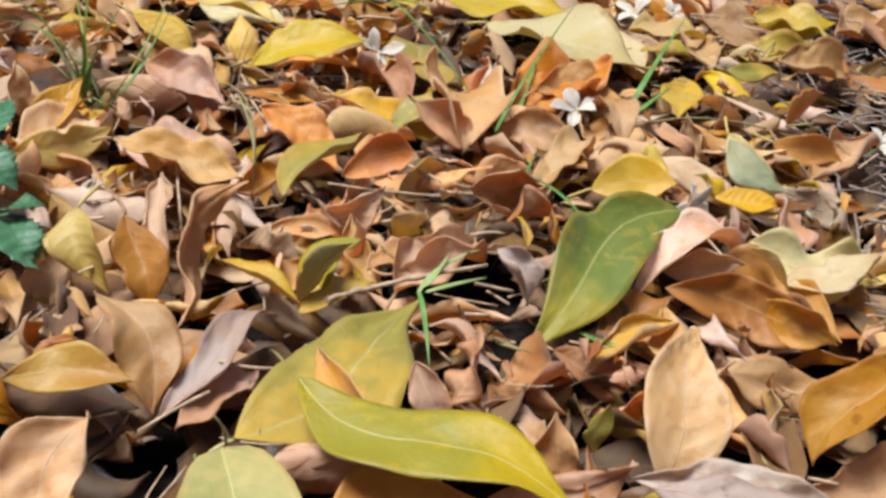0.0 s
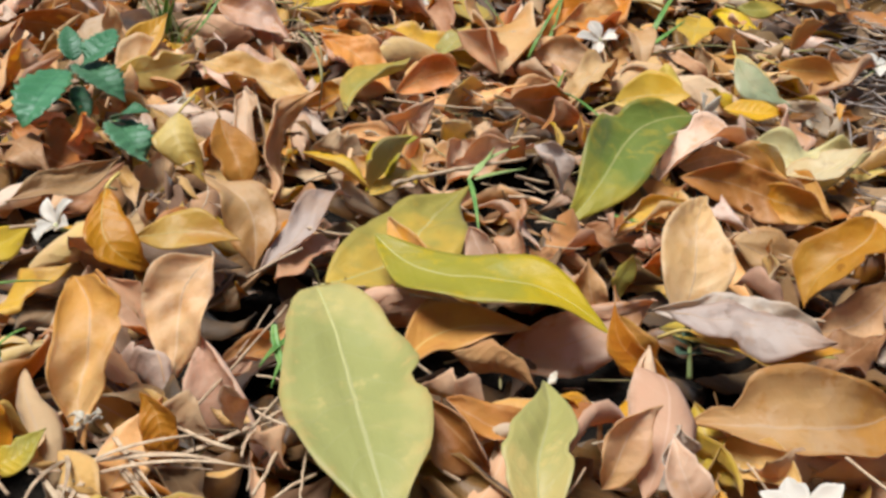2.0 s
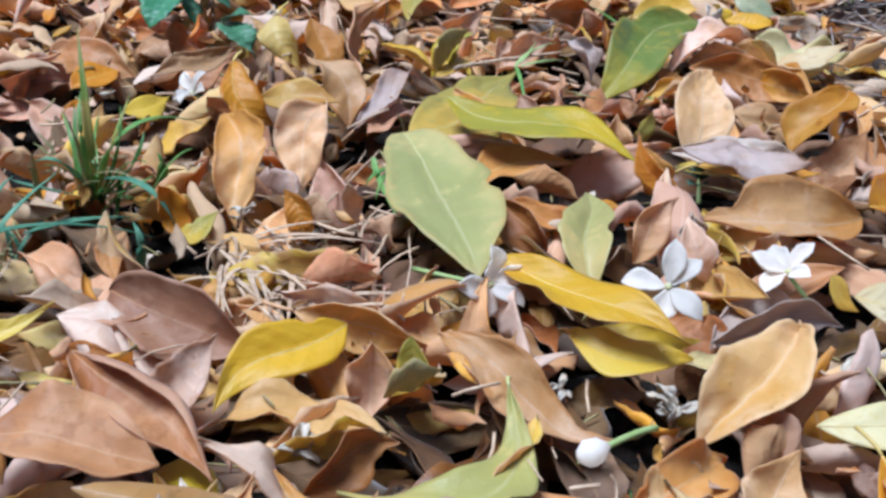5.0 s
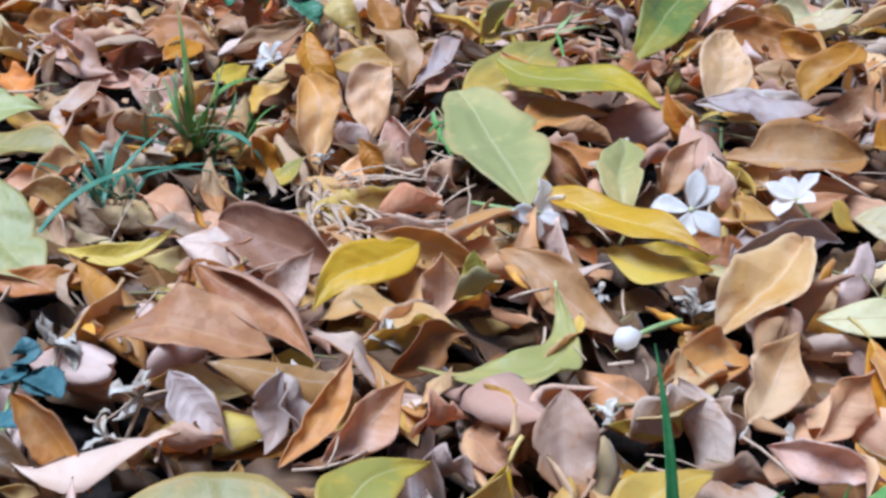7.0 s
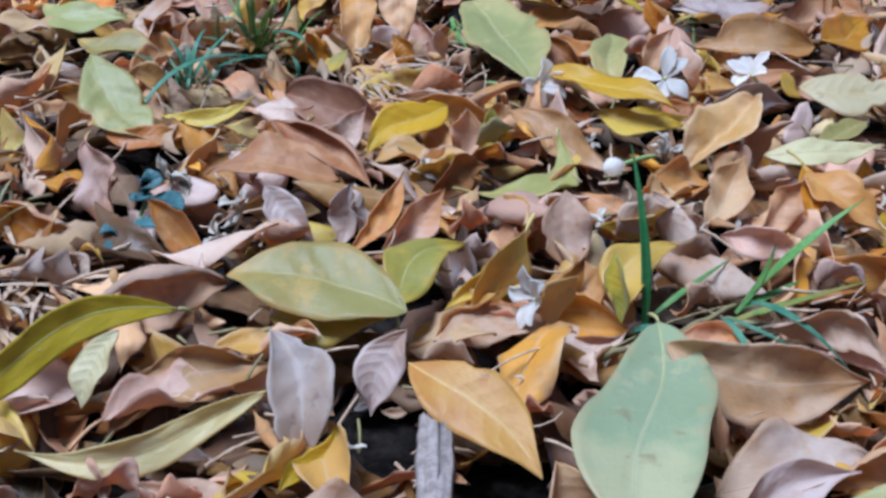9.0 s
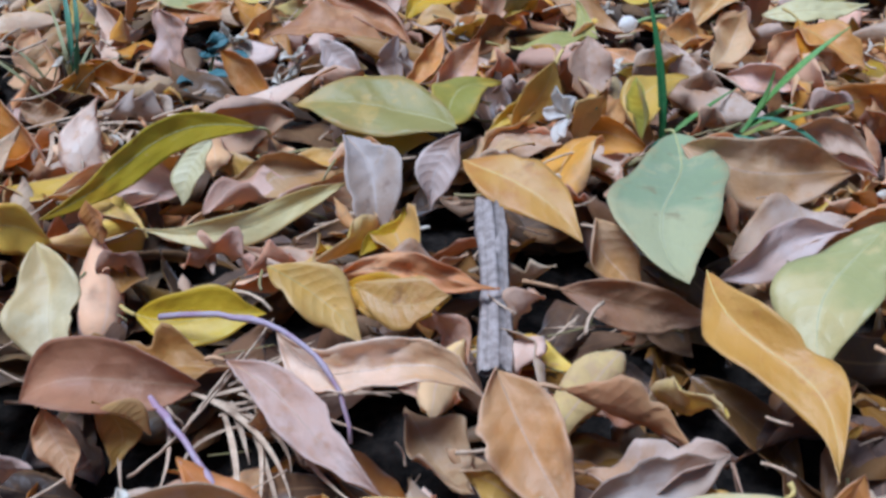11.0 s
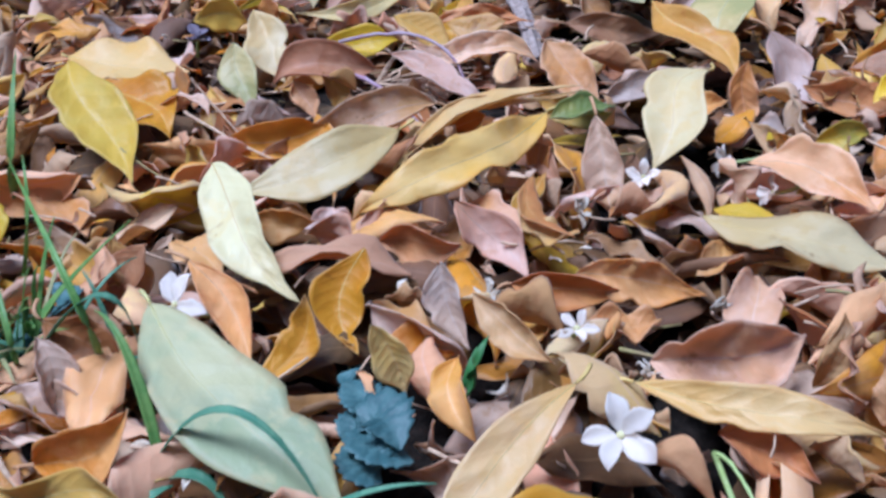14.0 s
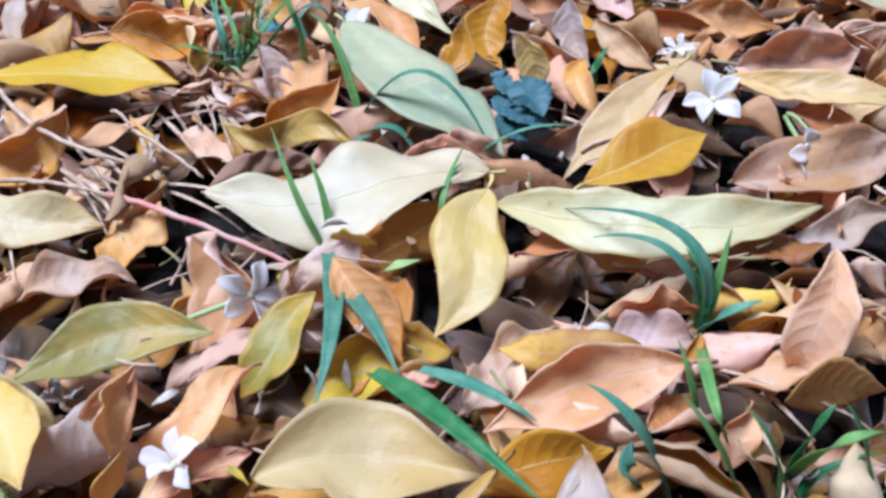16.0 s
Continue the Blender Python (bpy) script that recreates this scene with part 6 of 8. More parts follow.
leaf("pink", (-0.0224, -0.136, 0.01), (-0.0037, -0.1291, 0.01), 0.0150, 57, bow=0.16, widest=0.35)
leaf("grey", (-0.046, -0.0289, 0.01), (-0.0312, -0.0625, 0.01), 0.0105, 0, bow=0.04, widest=0.50)
leaf("rust", (-0.0014, -0.0227, 0.01), (0.0137, -0.0565, 0.01), 0.0189, -19, bow=-0.01, widest=0.59)
leaf("gold", (-0.0933, -0.2265, 0.028), (-0.0588, -0.2361, 0.032), 0.0197, -40, bow=0.16, widest=0.62)
leaf("pink", (-0.1029, -0.2017, 0.016), (-0.0541, -0.1865, 0.018), 0.0189, 0, bow=0.10, widest=0.47)
leaf("orange", (-0.1415, -0.197, 0.01), (-0.12, -0.1858, 0.01), 0.0171, 63, bow=0.16, widest=0.48, curl=0.9)
leaf("pink", (-0.1671, -0.1937, 0.01), (-0.1392, -0.1937, 0.01), 0.0190, 63, bow=0.16, widest=0.61)
leaf("rust", (-0.1924, -0.2838, 0.014), (-0.1303, -0.2647, 0.016), 0.0290, -9, bow=-0.12, widest=0.49)
leaf("pink", (-0.0122, -0.3008, 0.012), (0.0335, -0.2986, 0.02), 0.0214, -5, bow=0.15, widest=0.45, curl=0.5)
leaf("rust", (-0.0133, -0.2578, 0.01), (0.0206, -0.2845, 0.01), 0.0156, 0, bow=-0.04, widest=0.46)
leaf("grey", (0.0512, -0.165, 0.01), (0.1094, -0.139, 0.01), 0.0298, -12, bow=-0.00, widest=0.43)
leaf("tan", (0.0396, -0.0784, 0.01), (0.0837, -0.0824, 0.01), 0.0204, -17, bow=-0.02, widest=0.53)
leaf("pink", (0.0903, -0.0625, 0.01), (0.1292, -0.0912, 0.01), 0.0234, -25, bow=-0.16, widest=0.33)
leaf("gold", (-0.1633, -0.3024, 0.028), (-0.147, -0.3036, 0.02), 0.0141, 73, bow=0.16, widest=0.60, fold=0.5)
leaf("rust", (-0.2004, -0.1991, 0.01), (-0.1805, -0.2026, 0.01), 0.0151, 59, bow=0.16, widest=0.65)
leaf("straw", (-0.1234, -0.3874, 0.02), (-0.0292, -0.3421, 0.036), 0.0180, 6, bow=-0.13, widest=0.47, curl=0.5)
leaf("tan", (-0.2118, -0.3535, 0.01), (-0.1641, -0.3402, 0.01), 0.0241, -10, bow=0.10, widest=0.46)
leaf("pink", (-0.2232, -0.3863, 0.01), (-0.1961, -0.3582, 0.01), 0.0245, 81, bow=0.16, widest=0.31)
leaf("grey", (-0.2126, -0.3254, 0.01), (-0.182, -0.3321, 0.01), 0.0207, 74, bow=0.16, widest=0.58)
leaf("gold", (-0.1391, -0.3642, 0.016), (-0.1268, -0.3661, 0.026), 0.0130, 43, bow=0.16, widest=0.65)
leaf("gold", (-0.2455, -0.2908, 0.032), (-0.2386, -0.3165, 0.014), 0.0211, -68, bow=-0.16, widest=0.65)
leaf("rust", (-0.2421, -0.28, 0.01), (-0.2068, -0.3039, 0.01), 0.0209, -5, bow=-0.05, widest=0.37)
leaf("rust", (-0.1937, -0.4298, 0.01), (-0.1635, -0.4256, 0.01), 0.0152, -23, bow=-0.06, widest=0.47)
leaf("grey", (-0.17, -0.4357, 0.01), (-0.1441, -0.4341, 0.01), 0.0141, -45, bow=-0.15, widest=0.59)
leaf("green", (-0.0486, -0.3635, 0.028), (-0.0141, -0.3555, 0.03), 0.0169, -6, bow=0.04, widest=0.45, curl=1.3)
leaf("yellow", (-0.0491, -0.3634, 0.014), (-0.0104, -0.3573, 0.014), 0.0138, 0, bow=0.01, widest=0.48)
leaf("orange", (-0.0296, -0.4332, 0.01), (-0.0052, -0.4308, 0.01), 0.0173, 71, bow=0.16, widest=0.42)
leaf("rust", (-0.0697, -0.3715, 0.01), (-0.0465, -0.3986, 0.01), 0.0179, -13, bow=-0.03, widest=0.46)
leaf("pink", (0.12, -0.2421, 0.008), (0.1471, -0.1905, 0.034), 0.0272, 6, bow=0.08, widest=0.52)
leaf("grey", (0.1428, -0.1439, 0.01), (0.2079, -0.0968, 0.01), 0.0361, -10, bow=-0.09, widest=0.57)
leaf("tan", (0.1405, -0.1323, 0.008), (0.1491, -0.0826, 0.036), 0.0248, 22, bow=0.11, widest=0.30)
leaf("grey", (0.0411, -0.365, 0.01), (0.0838, -0.3575, 0.01), 0.0184, 0, bow=-0.12, widest=0.55, curl=0.8)
leaf("gold", (0.0556, -0.3915, 0.03), (0.0642, -0.3922, 0.016), 0.0087, -86, bow=-0.16, widest=0.60)
leaf("tan", (0.0233, -0.4154, 0.028), (0.0291, -0.4271, 0.008), 0.0169, 80, bow=0.16, widest=0.39)
leaf("gold", (-0.0766, -0.4404, 0.014), (-0.0569, -0.4164, 0.026), 0.0119, -4, bow=0.05, widest=0.43, curl=0.8)
leaf("grey", (-0.0099, -0.4386, 0.01), (0.0321, -0.4426, 0.01), 0.0154, 0, bow=0.03, widest=0.50)
leaf("pink", (-0.0967, -0.4251, 0.01), (-0.0672, -0.4366, 0.01), 0.0154, -15, bow=-0.08, widest=0.54)
leaf("rust", (-0.1332, -0.4344, 0.01), (-0.111, -0.4403, 0.01), 0.0128, -9, bow=0.01, widest=0.51)
leaf("tan", (-0.2488, -0.4983, 0.006), (-0.2462, -0.4733, 0.03), 0.0224, 42, bow=0.16, widest=0.57)
leaf("orange", (-0.1333, -0.4929, 0.01), (-0.1135, -0.4942, 0.01), 0.0149, 70, bow=0.16, widest=0.51)
leaf("orange", (-0.1376, -0.5282, 0.01), (-0.1064, -0.5322, 0.01), 0.0164, -7, bow=-0.04, widest=0.43)
leaf("pink", (-0.1685, -0.4393, 0.01), (-0.1433, -0.4612, 0.01), 0.0217, 82, bow=0.16, widest=0.65)
leaf("gold", (-0.0651, -0.4301, 0.032), (-0.0512, -0.469, 0.022), 0.0136, 5, bow=0.30, widest=0.61)
leaf("pink", (-0.0971, -0.4177, 0.01), (-0.0729, -0.4696, 0.01), 0.0220, 0, bow=-0.03, widest=0.45)
leaf("yellow", (0.0174, -0.4359, 0.014), (0.0472, -0.4562, 0.014), 0.0175, -7, bow=-0.08, widest=0.41)
leaf("rust", (-0.0675, -0.4116, 0.01), (-0.0491, -0.439, 0.01), 0.0215, 88, bow=0.16, widest=0.65)
leaf("tan", (-0.2265, -0.4394, 0.01), (-0.201, -0.4748, 0.01), 0.0204, 0, bow=0.03, widest=0.53)
leaf("rust", (-0.044, -0.4515, 0.01), (-0.0132, -0.4691, 0.01), 0.0147, 0, bow=-0.02, widest=0.53)
leaf("orange", (-0.0012, -0.4845, 0.01), (0.0244, -0.4715, 0.01), 0.0148, -8, bow=0.01, widest=0.48)
leaf("tan", (0.0343, -0.5751, 0.008), (0.037, -0.5573, 0.036), 0.0216, -59, bow=-0.16, widest=0.41)
leaf("pink", (0.0251, -0.485, 0.01), (0.0101, -0.531, 0.01), 0.0233, 0, bow=-0.00, widest=0.65)
leaf("tan", (0.0422, -0.5812, 0.008), (0.0449, -0.5683, 0.036), 0.0151, -7, bow=0.09, widest=0.51)
leaf("orange", (-0.0935, -0.5092, 0.01), (-0.0633, -0.5242, 0.01), 0.0218, 71, bow=0.16, widest=0.65)
leaf("orange", (-0.0549, -0.5164, 0.01), (-0.022, -0.5143, 0.01), 0.0171, -14, bow=0.16, widest=0.53)
leaf("orange", (-0.0613, -0.5511, 0.01), (-0.0383, -0.5484, 0.01), 0.0166, 56, bow=0.16, widest=0.36, curl=1)
leaf("tan", (-0.106, -0.5546, 0.026), (-0.1019, -0.5836, 0.01), 0.0139, -21, bow=0.16, widest=0.50)
leaf("rust", (-0.0172, -0.5842, 0.01), (0.0099, -0.611, 0.01), 0.0182, -13, bow=-0.02, widest=0.49)
leaf("tan", (0.0118, -0.5932, 0.01), (0.0241, -0.6118, 0.01), 0.0162, 62, bow=0.16, widest=0.65)
leaf("tan", (-0.0696, -0.6691, 0.016), (0.0038, -0.6647, 0.016), 0.0178, 0, bow=0.02, widest=0.35, curl=0.6)
leaf("rust", (-0.2649, -0.4974, 0.01), (-0.2279, -0.5451, 0.01), 0.0205, 0, bow=-0.08, widest=0.58)
leaf("pink", (-0.2903, -0.593, 0.01), (-0.2608, -0.618, 0.01), 0.0171, 0, bow=-0.04, widest=0.40)
leaf("pink", (-0.2731, -0.5505, 0.01), (-0.2376, -0.5558, 0.01), 0.0186, -33, bow=-0.02, widest=0.45)
leaf("orange", (-0.1379, -0.4957, 0.01), (-0.1117, -0.5256, 0.01), 0.0187, -12, bow=0.04, widest=0.52)
leaf("grey", (-0.0061, -0.4205, 0.01), (0.0122, -0.4403, 0.01), 0.0185, 58, bow=0.16, widest=0.65)
leaf("tan", (-0.3116, -0.3859, 0.01), (-0.2675, -0.4331, 0.01), 0.0245, 0, bow=-0.03, widest=0.47)
leaf("tan", (-0.1433, -0.6546, 0.004), (-0.119, -0.658, 0.006), 0.0173, 85, bow=0.16, widest=0.56)
leaf("orange", (-0.1449, -0.6907, 0.01), (-0.0941, -0.7068, 0.01), 0.0195, -0, bow=-0.16, widest=0.35)
leaf("rust", (-0.0736, -0.704, 0.01), (-0.0268, -0.6911, 0.01), 0.0241, -5, bow=-0.05, widest=0.56)
leaf("orange", (-0.2112, -0.6906, 0.01), (-0.1847, -0.7516, 0.01), 0.0186, 0, bow=-0.08, widest=0.58, curl=0.7)
leaf("yellow", (-0.2122, -0.6976, 0.024), (-0.1947, -0.7048, 0.026), 0.0145, 56, bow=0.16, widest=0.65)
leaf("olive", (-0.2316, -0.7077, 0.014), (-0.2119, -0.6933, 0.014), 0.0120, -19, bow=0.11, widest=0.41)
leaf("pink", (-0.2609, -0.7033, 0.03), (-0.2302, -0.7369, 0.008), 0.0303, -81, bow=-0.16, widest=0.65)
leaf("tan", (-0.2675, -0.8038, 0.02), (-0.2606, -0.7855, 0.04), 0.0173, -86, bow=-0.16, widest=0.30, curl=0.3, wave=0.15, twist=0)
leaf("straw", (-0.3059, -0.7817, 0.032), (-0.2868, -0.822, 0.026), 0.0247, -9, bow=0.01, widest=0.57)
leaf("grey", (-0.2953, -0.8102, 0.01), (-0.2591, -0.792, 0.01), 0.0253, 86, bow=0.16, widest=0.52)
leaf("gold", (-0.2602, -0.8304, 0.028), (-0.2543, -0.8261, 0.044), 0.0138, 58, bow=0.16, widest=0.65)
leaf("pink", (-0.2574, -0.8105, 0.01), (-0.2295, -0.7934, 0.01), 0.0148, -0, bow=0.11, widest=0.50)
leaf("pink", (-0.1668, -0.7793, 0.01), (-0.1316, -0.733, 0.01), 0.0158, -0, bow=-0.04, widest=0.46)
leaf("orange", (-0.1146, -0.7345, 0.014), (-0.0837, -0.7312, 0.016), 0.0206, 79, bow=0.16, widest=0.34)
leaf("grey", (-0.1183, -0.7447, 0.01), (-0.0855, -0.75, 0.01), 0.0167, -29, bow=-0.07, widest=0.43)
leaf("tan", (-0.08, -0.7657, 0.01), (-0.0344, -0.7595, 0.01), 0.0179, 0, bow=0.04, widest=0.44)
leaf("gold", (-0.0653, -0.7785, 0.014), (-0.033, -0.7736, 0.014), 0.0213, 87, bow=0.16, widest=0.40)
leaf("tan", (-0.0861, -0.799, 0.006), (-0.0795, -0.7909, 0.026), 0.0116, -24, bow=-0.01, widest=0.48)
leaf("rust", (-0.1058, -0.8048, 0.01), (-0.0869, -0.7954, 0.01), 0.0109, 0, bow=0.03, widest=0.47)
leaf("tan", (-0.2953, -0.7036, 0.01), (-0.2918, -0.6527, 0.01), 0.0251, 0, bow=0.08, widest=0.45)
leaf("pink", (-0.3259, -0.713, 0.01), (-0.2845, -0.7033, 0.01), 0.0191, -12, bow=-0.05, widest=0.49)
leaf("orange", (-0.3479, -0.4862, 0.01), (-0.2912, -0.5087, 0.01), 0.0276, -21, bow=-0.14, widest=0.38)
leaf("tan", (-0.3658, -0.5606, 0.01), (-0.3497, -0.614, 0.01), 0.0225, -0, bow=-0.03, widest=0.38)
leaf("tan", (-0.242, -0.7609, 0.01), (-0.2358, -0.7771, 0.01), 0.0137, -76, bow=-0.16, widest=0.65)
leaf("rust", (-0.2304, -0.7898, 0.01), (-0.2146, -0.775, 0.01), 0.0120, -10, bow=0.04, widest=0.46)
leaf("tan", (-0.0617, -0.8007, 0.01), (-0.0414, -0.8034, 0.01), 0.0118, -31, bow=0.03, widest=0.45)
leaf("pink", (-0.0239, -0.7014, 0.01), (-0.0153, -0.7189, 0.01), 0.0147, 63, bow=0.16, widest=0.65)
leaf("tan", (-0.0246, -0.7315, 0.01), (-0.0266, -0.7554, 0.01), 0.0170, -87, bow=-0.16, widest=0.65)
leaf("olive", (-0.2379, -0.8031, 0.014), (-0.2269, -0.8101, 0.014), 0.0031, -0, bow=-0.16, widest=0.30)
leaf("rust", (-0.0711, -0.2716, 0.01), (-0.046, -0.3108, 0.01), 0.0210, 0, bow=0.01, widest=0.45)
leaf("gold", (0.017, -0.3076, 0.014), (0.0329, -0.3253, 0.014), 0.0134, -37, bow=-0.01, widest=0.58)
leaf("grey", (-0.2025, -0.33, 0.01), (-0.1836, -0.3109, 0.01), 0.0184, 85, bow=0.16, widest=0.30)
leaf("pink", (-0.0368, -0.2228, 0.008), (-0.0249, -0.2215, 0.024), 0.0150, 48, bow=0.16, widest=0.65)
leaf("tan", (0.003, -0.1181, 0.01), (0.0143, -0.145, 0.01), 0.0196, 78, bow=0.16, widest=0.65)
leaf("pink", (-0.196, 0.5022, 0.01), (-0.1753, 0.4654, 0.01), 0.0205, 0, bow=-0.08, widest=0.36)
leaf("tan", (-0.0936, 0.4597, 0.01), (-0.0597, 0.4475, 0.01), 0.0230, 69, bow=0.16, widest=0.65, fold=0.6)
leaf("tan", (0.0095, 0.3597, 0.006), (0.0163, 0.3729, 0.036), 0.0217, 44, bow=0.16, widest=0.58)
leaf("pink", (-0.0046, 0.3564, 0.028), (0.0106, 0.3491, 0.006), 0.0149, -45, bow=0.05, widest=0.45)
leaf("pink", (0.0285, 0.3648, 0.01), (0.0502, 0.3365, 0.01), 0.0183, -33, bow=0.05, widest=0.52)
leaf("tan", (0.0523, 0.316, 0.006), (0.0466, 0.3285, 0.034), 0.0163, 31, bow=0.01, widest=0.48)
leaf("olive", (0.0639, 0.3369, 0.012), (0.066, 0.3373, 0.034), 0.0095, -72, bow=-0.05, widest=0.49)
leaf("gold", (0.0609, 0.3107, 0.01), (0.0576, 0.3163, 0.03), 0.0155, -39, bow=-0.16, widest=0.65)
leaf("rust", (0.0513, 0.4057, 0.01), (0.0942, 0.4025, 0.01), 0.0206, -29, bow=0.16, widest=0.51)
leaf("rust", (0.0713, 0.4232, 0.01), (0.1083, 0.4631, 0.01), 0.0220, 0, bow=-0.03, widest=0.48)
leaf("tan", (-0.2781, 0.6973, 0.01), (-0.2134, 0.6679, 0.01), 0.0333, -14, bow=-0.16, widest=0.30)
leaf("rust", (-0.004, 0.1538, 0.01), (0.0146, 0.1265, 0.01), 0.0107, 0, bow=-0.13, widest=0.41, curl=0.8)
leaf("orange", (-0.0539, -0.0034, 0.01), (-0.0343, 0.0134, 0.01), 0.0179, 72, bow=0.16, widest=0.30)
leaf("tan", (0.0917, 0.0259, 0.01), (0.1218, 0.0562, 0.01), 0.0205, 0, bow=0.03, widest=0.47)
leaf("orange", (0.0787, 0.0676, 0.01), (0.1042, 0.0807, 0.01), 0.0193, 87, bow=0.16, widest=0.30)
leaf("pink", (0.0237, 0.0119, 0.01), (0.0531, 0.0343, 0.01), 0.0235, 89, bow=0.16, widest=0.30)
leaf("pink", (0.0526, 0.0342, 0.01), (0.0693, 0.0126, 0.01), 0.0187, 79, bow=0.16, widest=0.65)
leaf("rust", (-0.036, 0.0032, 0.01), (-0.0144, -0.0157, 0.01), 0.0152, -32, bow=0.03, widest=0.47)
leaf("grey", (-0.0505, -0.0153, 0.01), (-0.0296, -0.0239, 0.01), 0.0163, 81, bow=0.16, widest=0.60)
leaf("tan", (0.0401, 0.0386, 0.01), (0.0672, 0.0626, 0.01), 0.0187, -12, bow=-0.05, widest=0.47)
leaf("tan", (-0.0166, -0.4108, 0.01), (0.005, -0.4317, 0.01), 0.0156, 0, bow=-0.06, widest=0.43)
leaf("orange", (0.0223, -0.3181, 0.01), (0.0584, -0.3096, 0.01), 0.0192, -31, bow=0.07, widest=0.35)
leaf("tan", (0.111, -0.3118, 0.01), (0.1421, -0.2695, 0.01), 0.0182, 0, bow=0.02, widest=0.50)
leaf("yellow", (-0.2502, -0.1936, 0.022), (-0.2159, -0.199, 0.022), 0.0223, -89, bow=-0.16, widest=0.65)

flower((0.0553, 0.1471, 0.036), 0.034, (-.15, -.55, .8), 20)
flower((0.1120, 0.1878, 0.026), 0.032, (-.6, -2.0, 2.0), 50, stalk=(0.1237, 0.1764, 0.016))
flower((-0.0133, 0.1549, 0.024), 0.030, (-.3, -.5, .6), 0, stalk=(-0.0464, 0.1779, 0.014))
flower((-0.1789, 0.3238, 0.022), 0.026, (-.5, -.4, .7), 10)
flower((-0.0574, 0.7109, 0.024), 0.032, (0, -.6, .7), 10)
flower((0.0703, 0.667, 0.02), 0.032, (-.2, -.4, .8), 40)
flower((0.1252, 0.9015, 0.02), 0.032, (-.2, -.4, .8), 5)
flower((0.1578, 0.9169, 0.02), 0.030, (.2, -.4, .8), 30)
flower((0.1221, 0.538, 0.024), 0.030, (.8, -.4, .3), 15)
dried((-0.094, 0.6546, 0.014), 0.016)
dried((-0.02, 0.7961, 0.014), 0.016)
dried((-0.1709, 0.48, 0.014), 0.020)
flower((0.2684, 0.6964, 0.014), 0.026, (.1, -.3, .9), 15)
flower((-0.0125, -0.0779, 0.028), 0.030, (-.1, -.5, .8), 30, stalk=(0, -0.0702, 0.03))
bud((0.0242, 0.0558, 0.024), 0.011, stalk=(0.0467, 0.0749, 0.022))
dried((0.0559, 0.0926, 0.018), 0.024)
dried((-0.1959, 0.0258, 0.016), 0.026)
dried((-0.154, 0.0001, 0.016), 0.024)
dried((-0.1598, -0.0202, 0.012), 0.018)
dried((-0.1253, 0.2018, 0.018), 0.016)
dried((0.0937, 0.0878, 0.014), 0.014)
dried((-0.0719, 0.0515, 0.014), 0.018)
dried((0.1237, 0.1286, 0.016), 0.022)
dried((0.0188, 0.0219, 0.01), 0.018)
dried((0.0146, 0.0999, 0.016), 0.014)
flower((-0.0564, -0.6038, 0.028), 0.026, (-.1, -.5, .8), 15)
flower((-0.0593, -0.5305, 0.018), 0.016, (0, -.5, .8), 40)
dried((-0.0051, -0.5249, 0.02), 0.016)
flower((-0.2147, -0.51, 0.022), 0.028, (-.3, -.3, .8), 70)
dried((-0.1371, -0.6345, 0.014), 0.018)
dried((-0.1295, -0.6673, 0.01), 0.018)
dried((-0.2864, -0.492, 0.012), 0.014)
flower((-0.0255, -0.6491, 0.026), 0.024, (.2, -.2, .9), 10, stalk=(-0.0251, -0.6051, 0.02))
dried((-0.0914, -0.4981, 0.014), 0.014)
dried((-0.0363, -0.5567, 0.016), 0.016)
flower((-0.2351, -0.7401, 0.03), 0.025, (1.0, -1.0, .8), 15, stalk=(-0.2671, -0.7486, 0.022))
flower((-0.2475, -0.807, 0.02), 0.021, (-.2, -.3, .8), 30)
dried((-0.1239, -0.741, 0.012), 0.016)
dried((-0.2938, -0.7683, 0.01), 0.020)
flower((0.0388, -0.382, 0.01), 0.018, (-.4, -.3, .8), 0, stalk=(0.0563, -0.3827, 0.012))
flower((0.0514, -0.4187, 0.012), 0.018, (-.4, -.3, .8), 30, stalk=(0.0642, -0.4193, 0.016))
flower((-0.0085, -0.4068, 0.016), 0.017, (-.3, -.5, .6), 10)
dried((-0.0723, -0.3565, 0.012), 0.014)
dried((-0.1125, -0.3761, 0.012), 0.012)
dried((-0.0432, -0.4351, 0.014), 0.022)
plant = tuft()
blade(plant, (-0.2079, 0.6017, 0.005), (-0.2146, 0.61, 0.04), (-0.2369, 0.6572, 0.06), 0.0022, "y")
blade(plant, (-0.2037, 0.5988, 0.005), (-0.1799, 0.5852, 0.04), (-0.1718, 0.6282, 0.07), 0.0022, "y")
blade(plant, (-0.2093, 0.6012, 0.005), (-0.2377, 0.5974, 0.06), (-0.2671, 0.6069, 0.05), 0.0022, "y")
blade(plant, (-0.2049, 0.6074, 0.005), (-0.2119, 0.6012, 0.03), (-0.2393, 0.5992, 0.04), 0.0022, "y")
blade(plant, (-0.2051, 0.5983, 0.005), (-0.195, 0.6078, 0.02), (-0.1798, 0.6223, 0.01), 0.0022, "y")
blade(plant, (-0.2136, 0.6041, 0.005), (-0.2111, 0.6005, 0.05), (-0.2152, 0.629, 0.08), 0.0022, "y")
thicken(plant, (-0.2089, 0.6074, 0.002), 12, 0.05, 33, "o")
plant = tuft()
blade(plant, (-0.1447, 0.8, 0.006), (-0.076, 0.7405, 0.06), (0.0151, 0.6477, 0.014), 0.003, "g")
blade(plant, (-0.1396, 0.8167, 0.006), (-0.0545, 0.7642, 0.045), (-0.0255, 0.7616, 0.03), 0.003, "g")
plant = tuft()
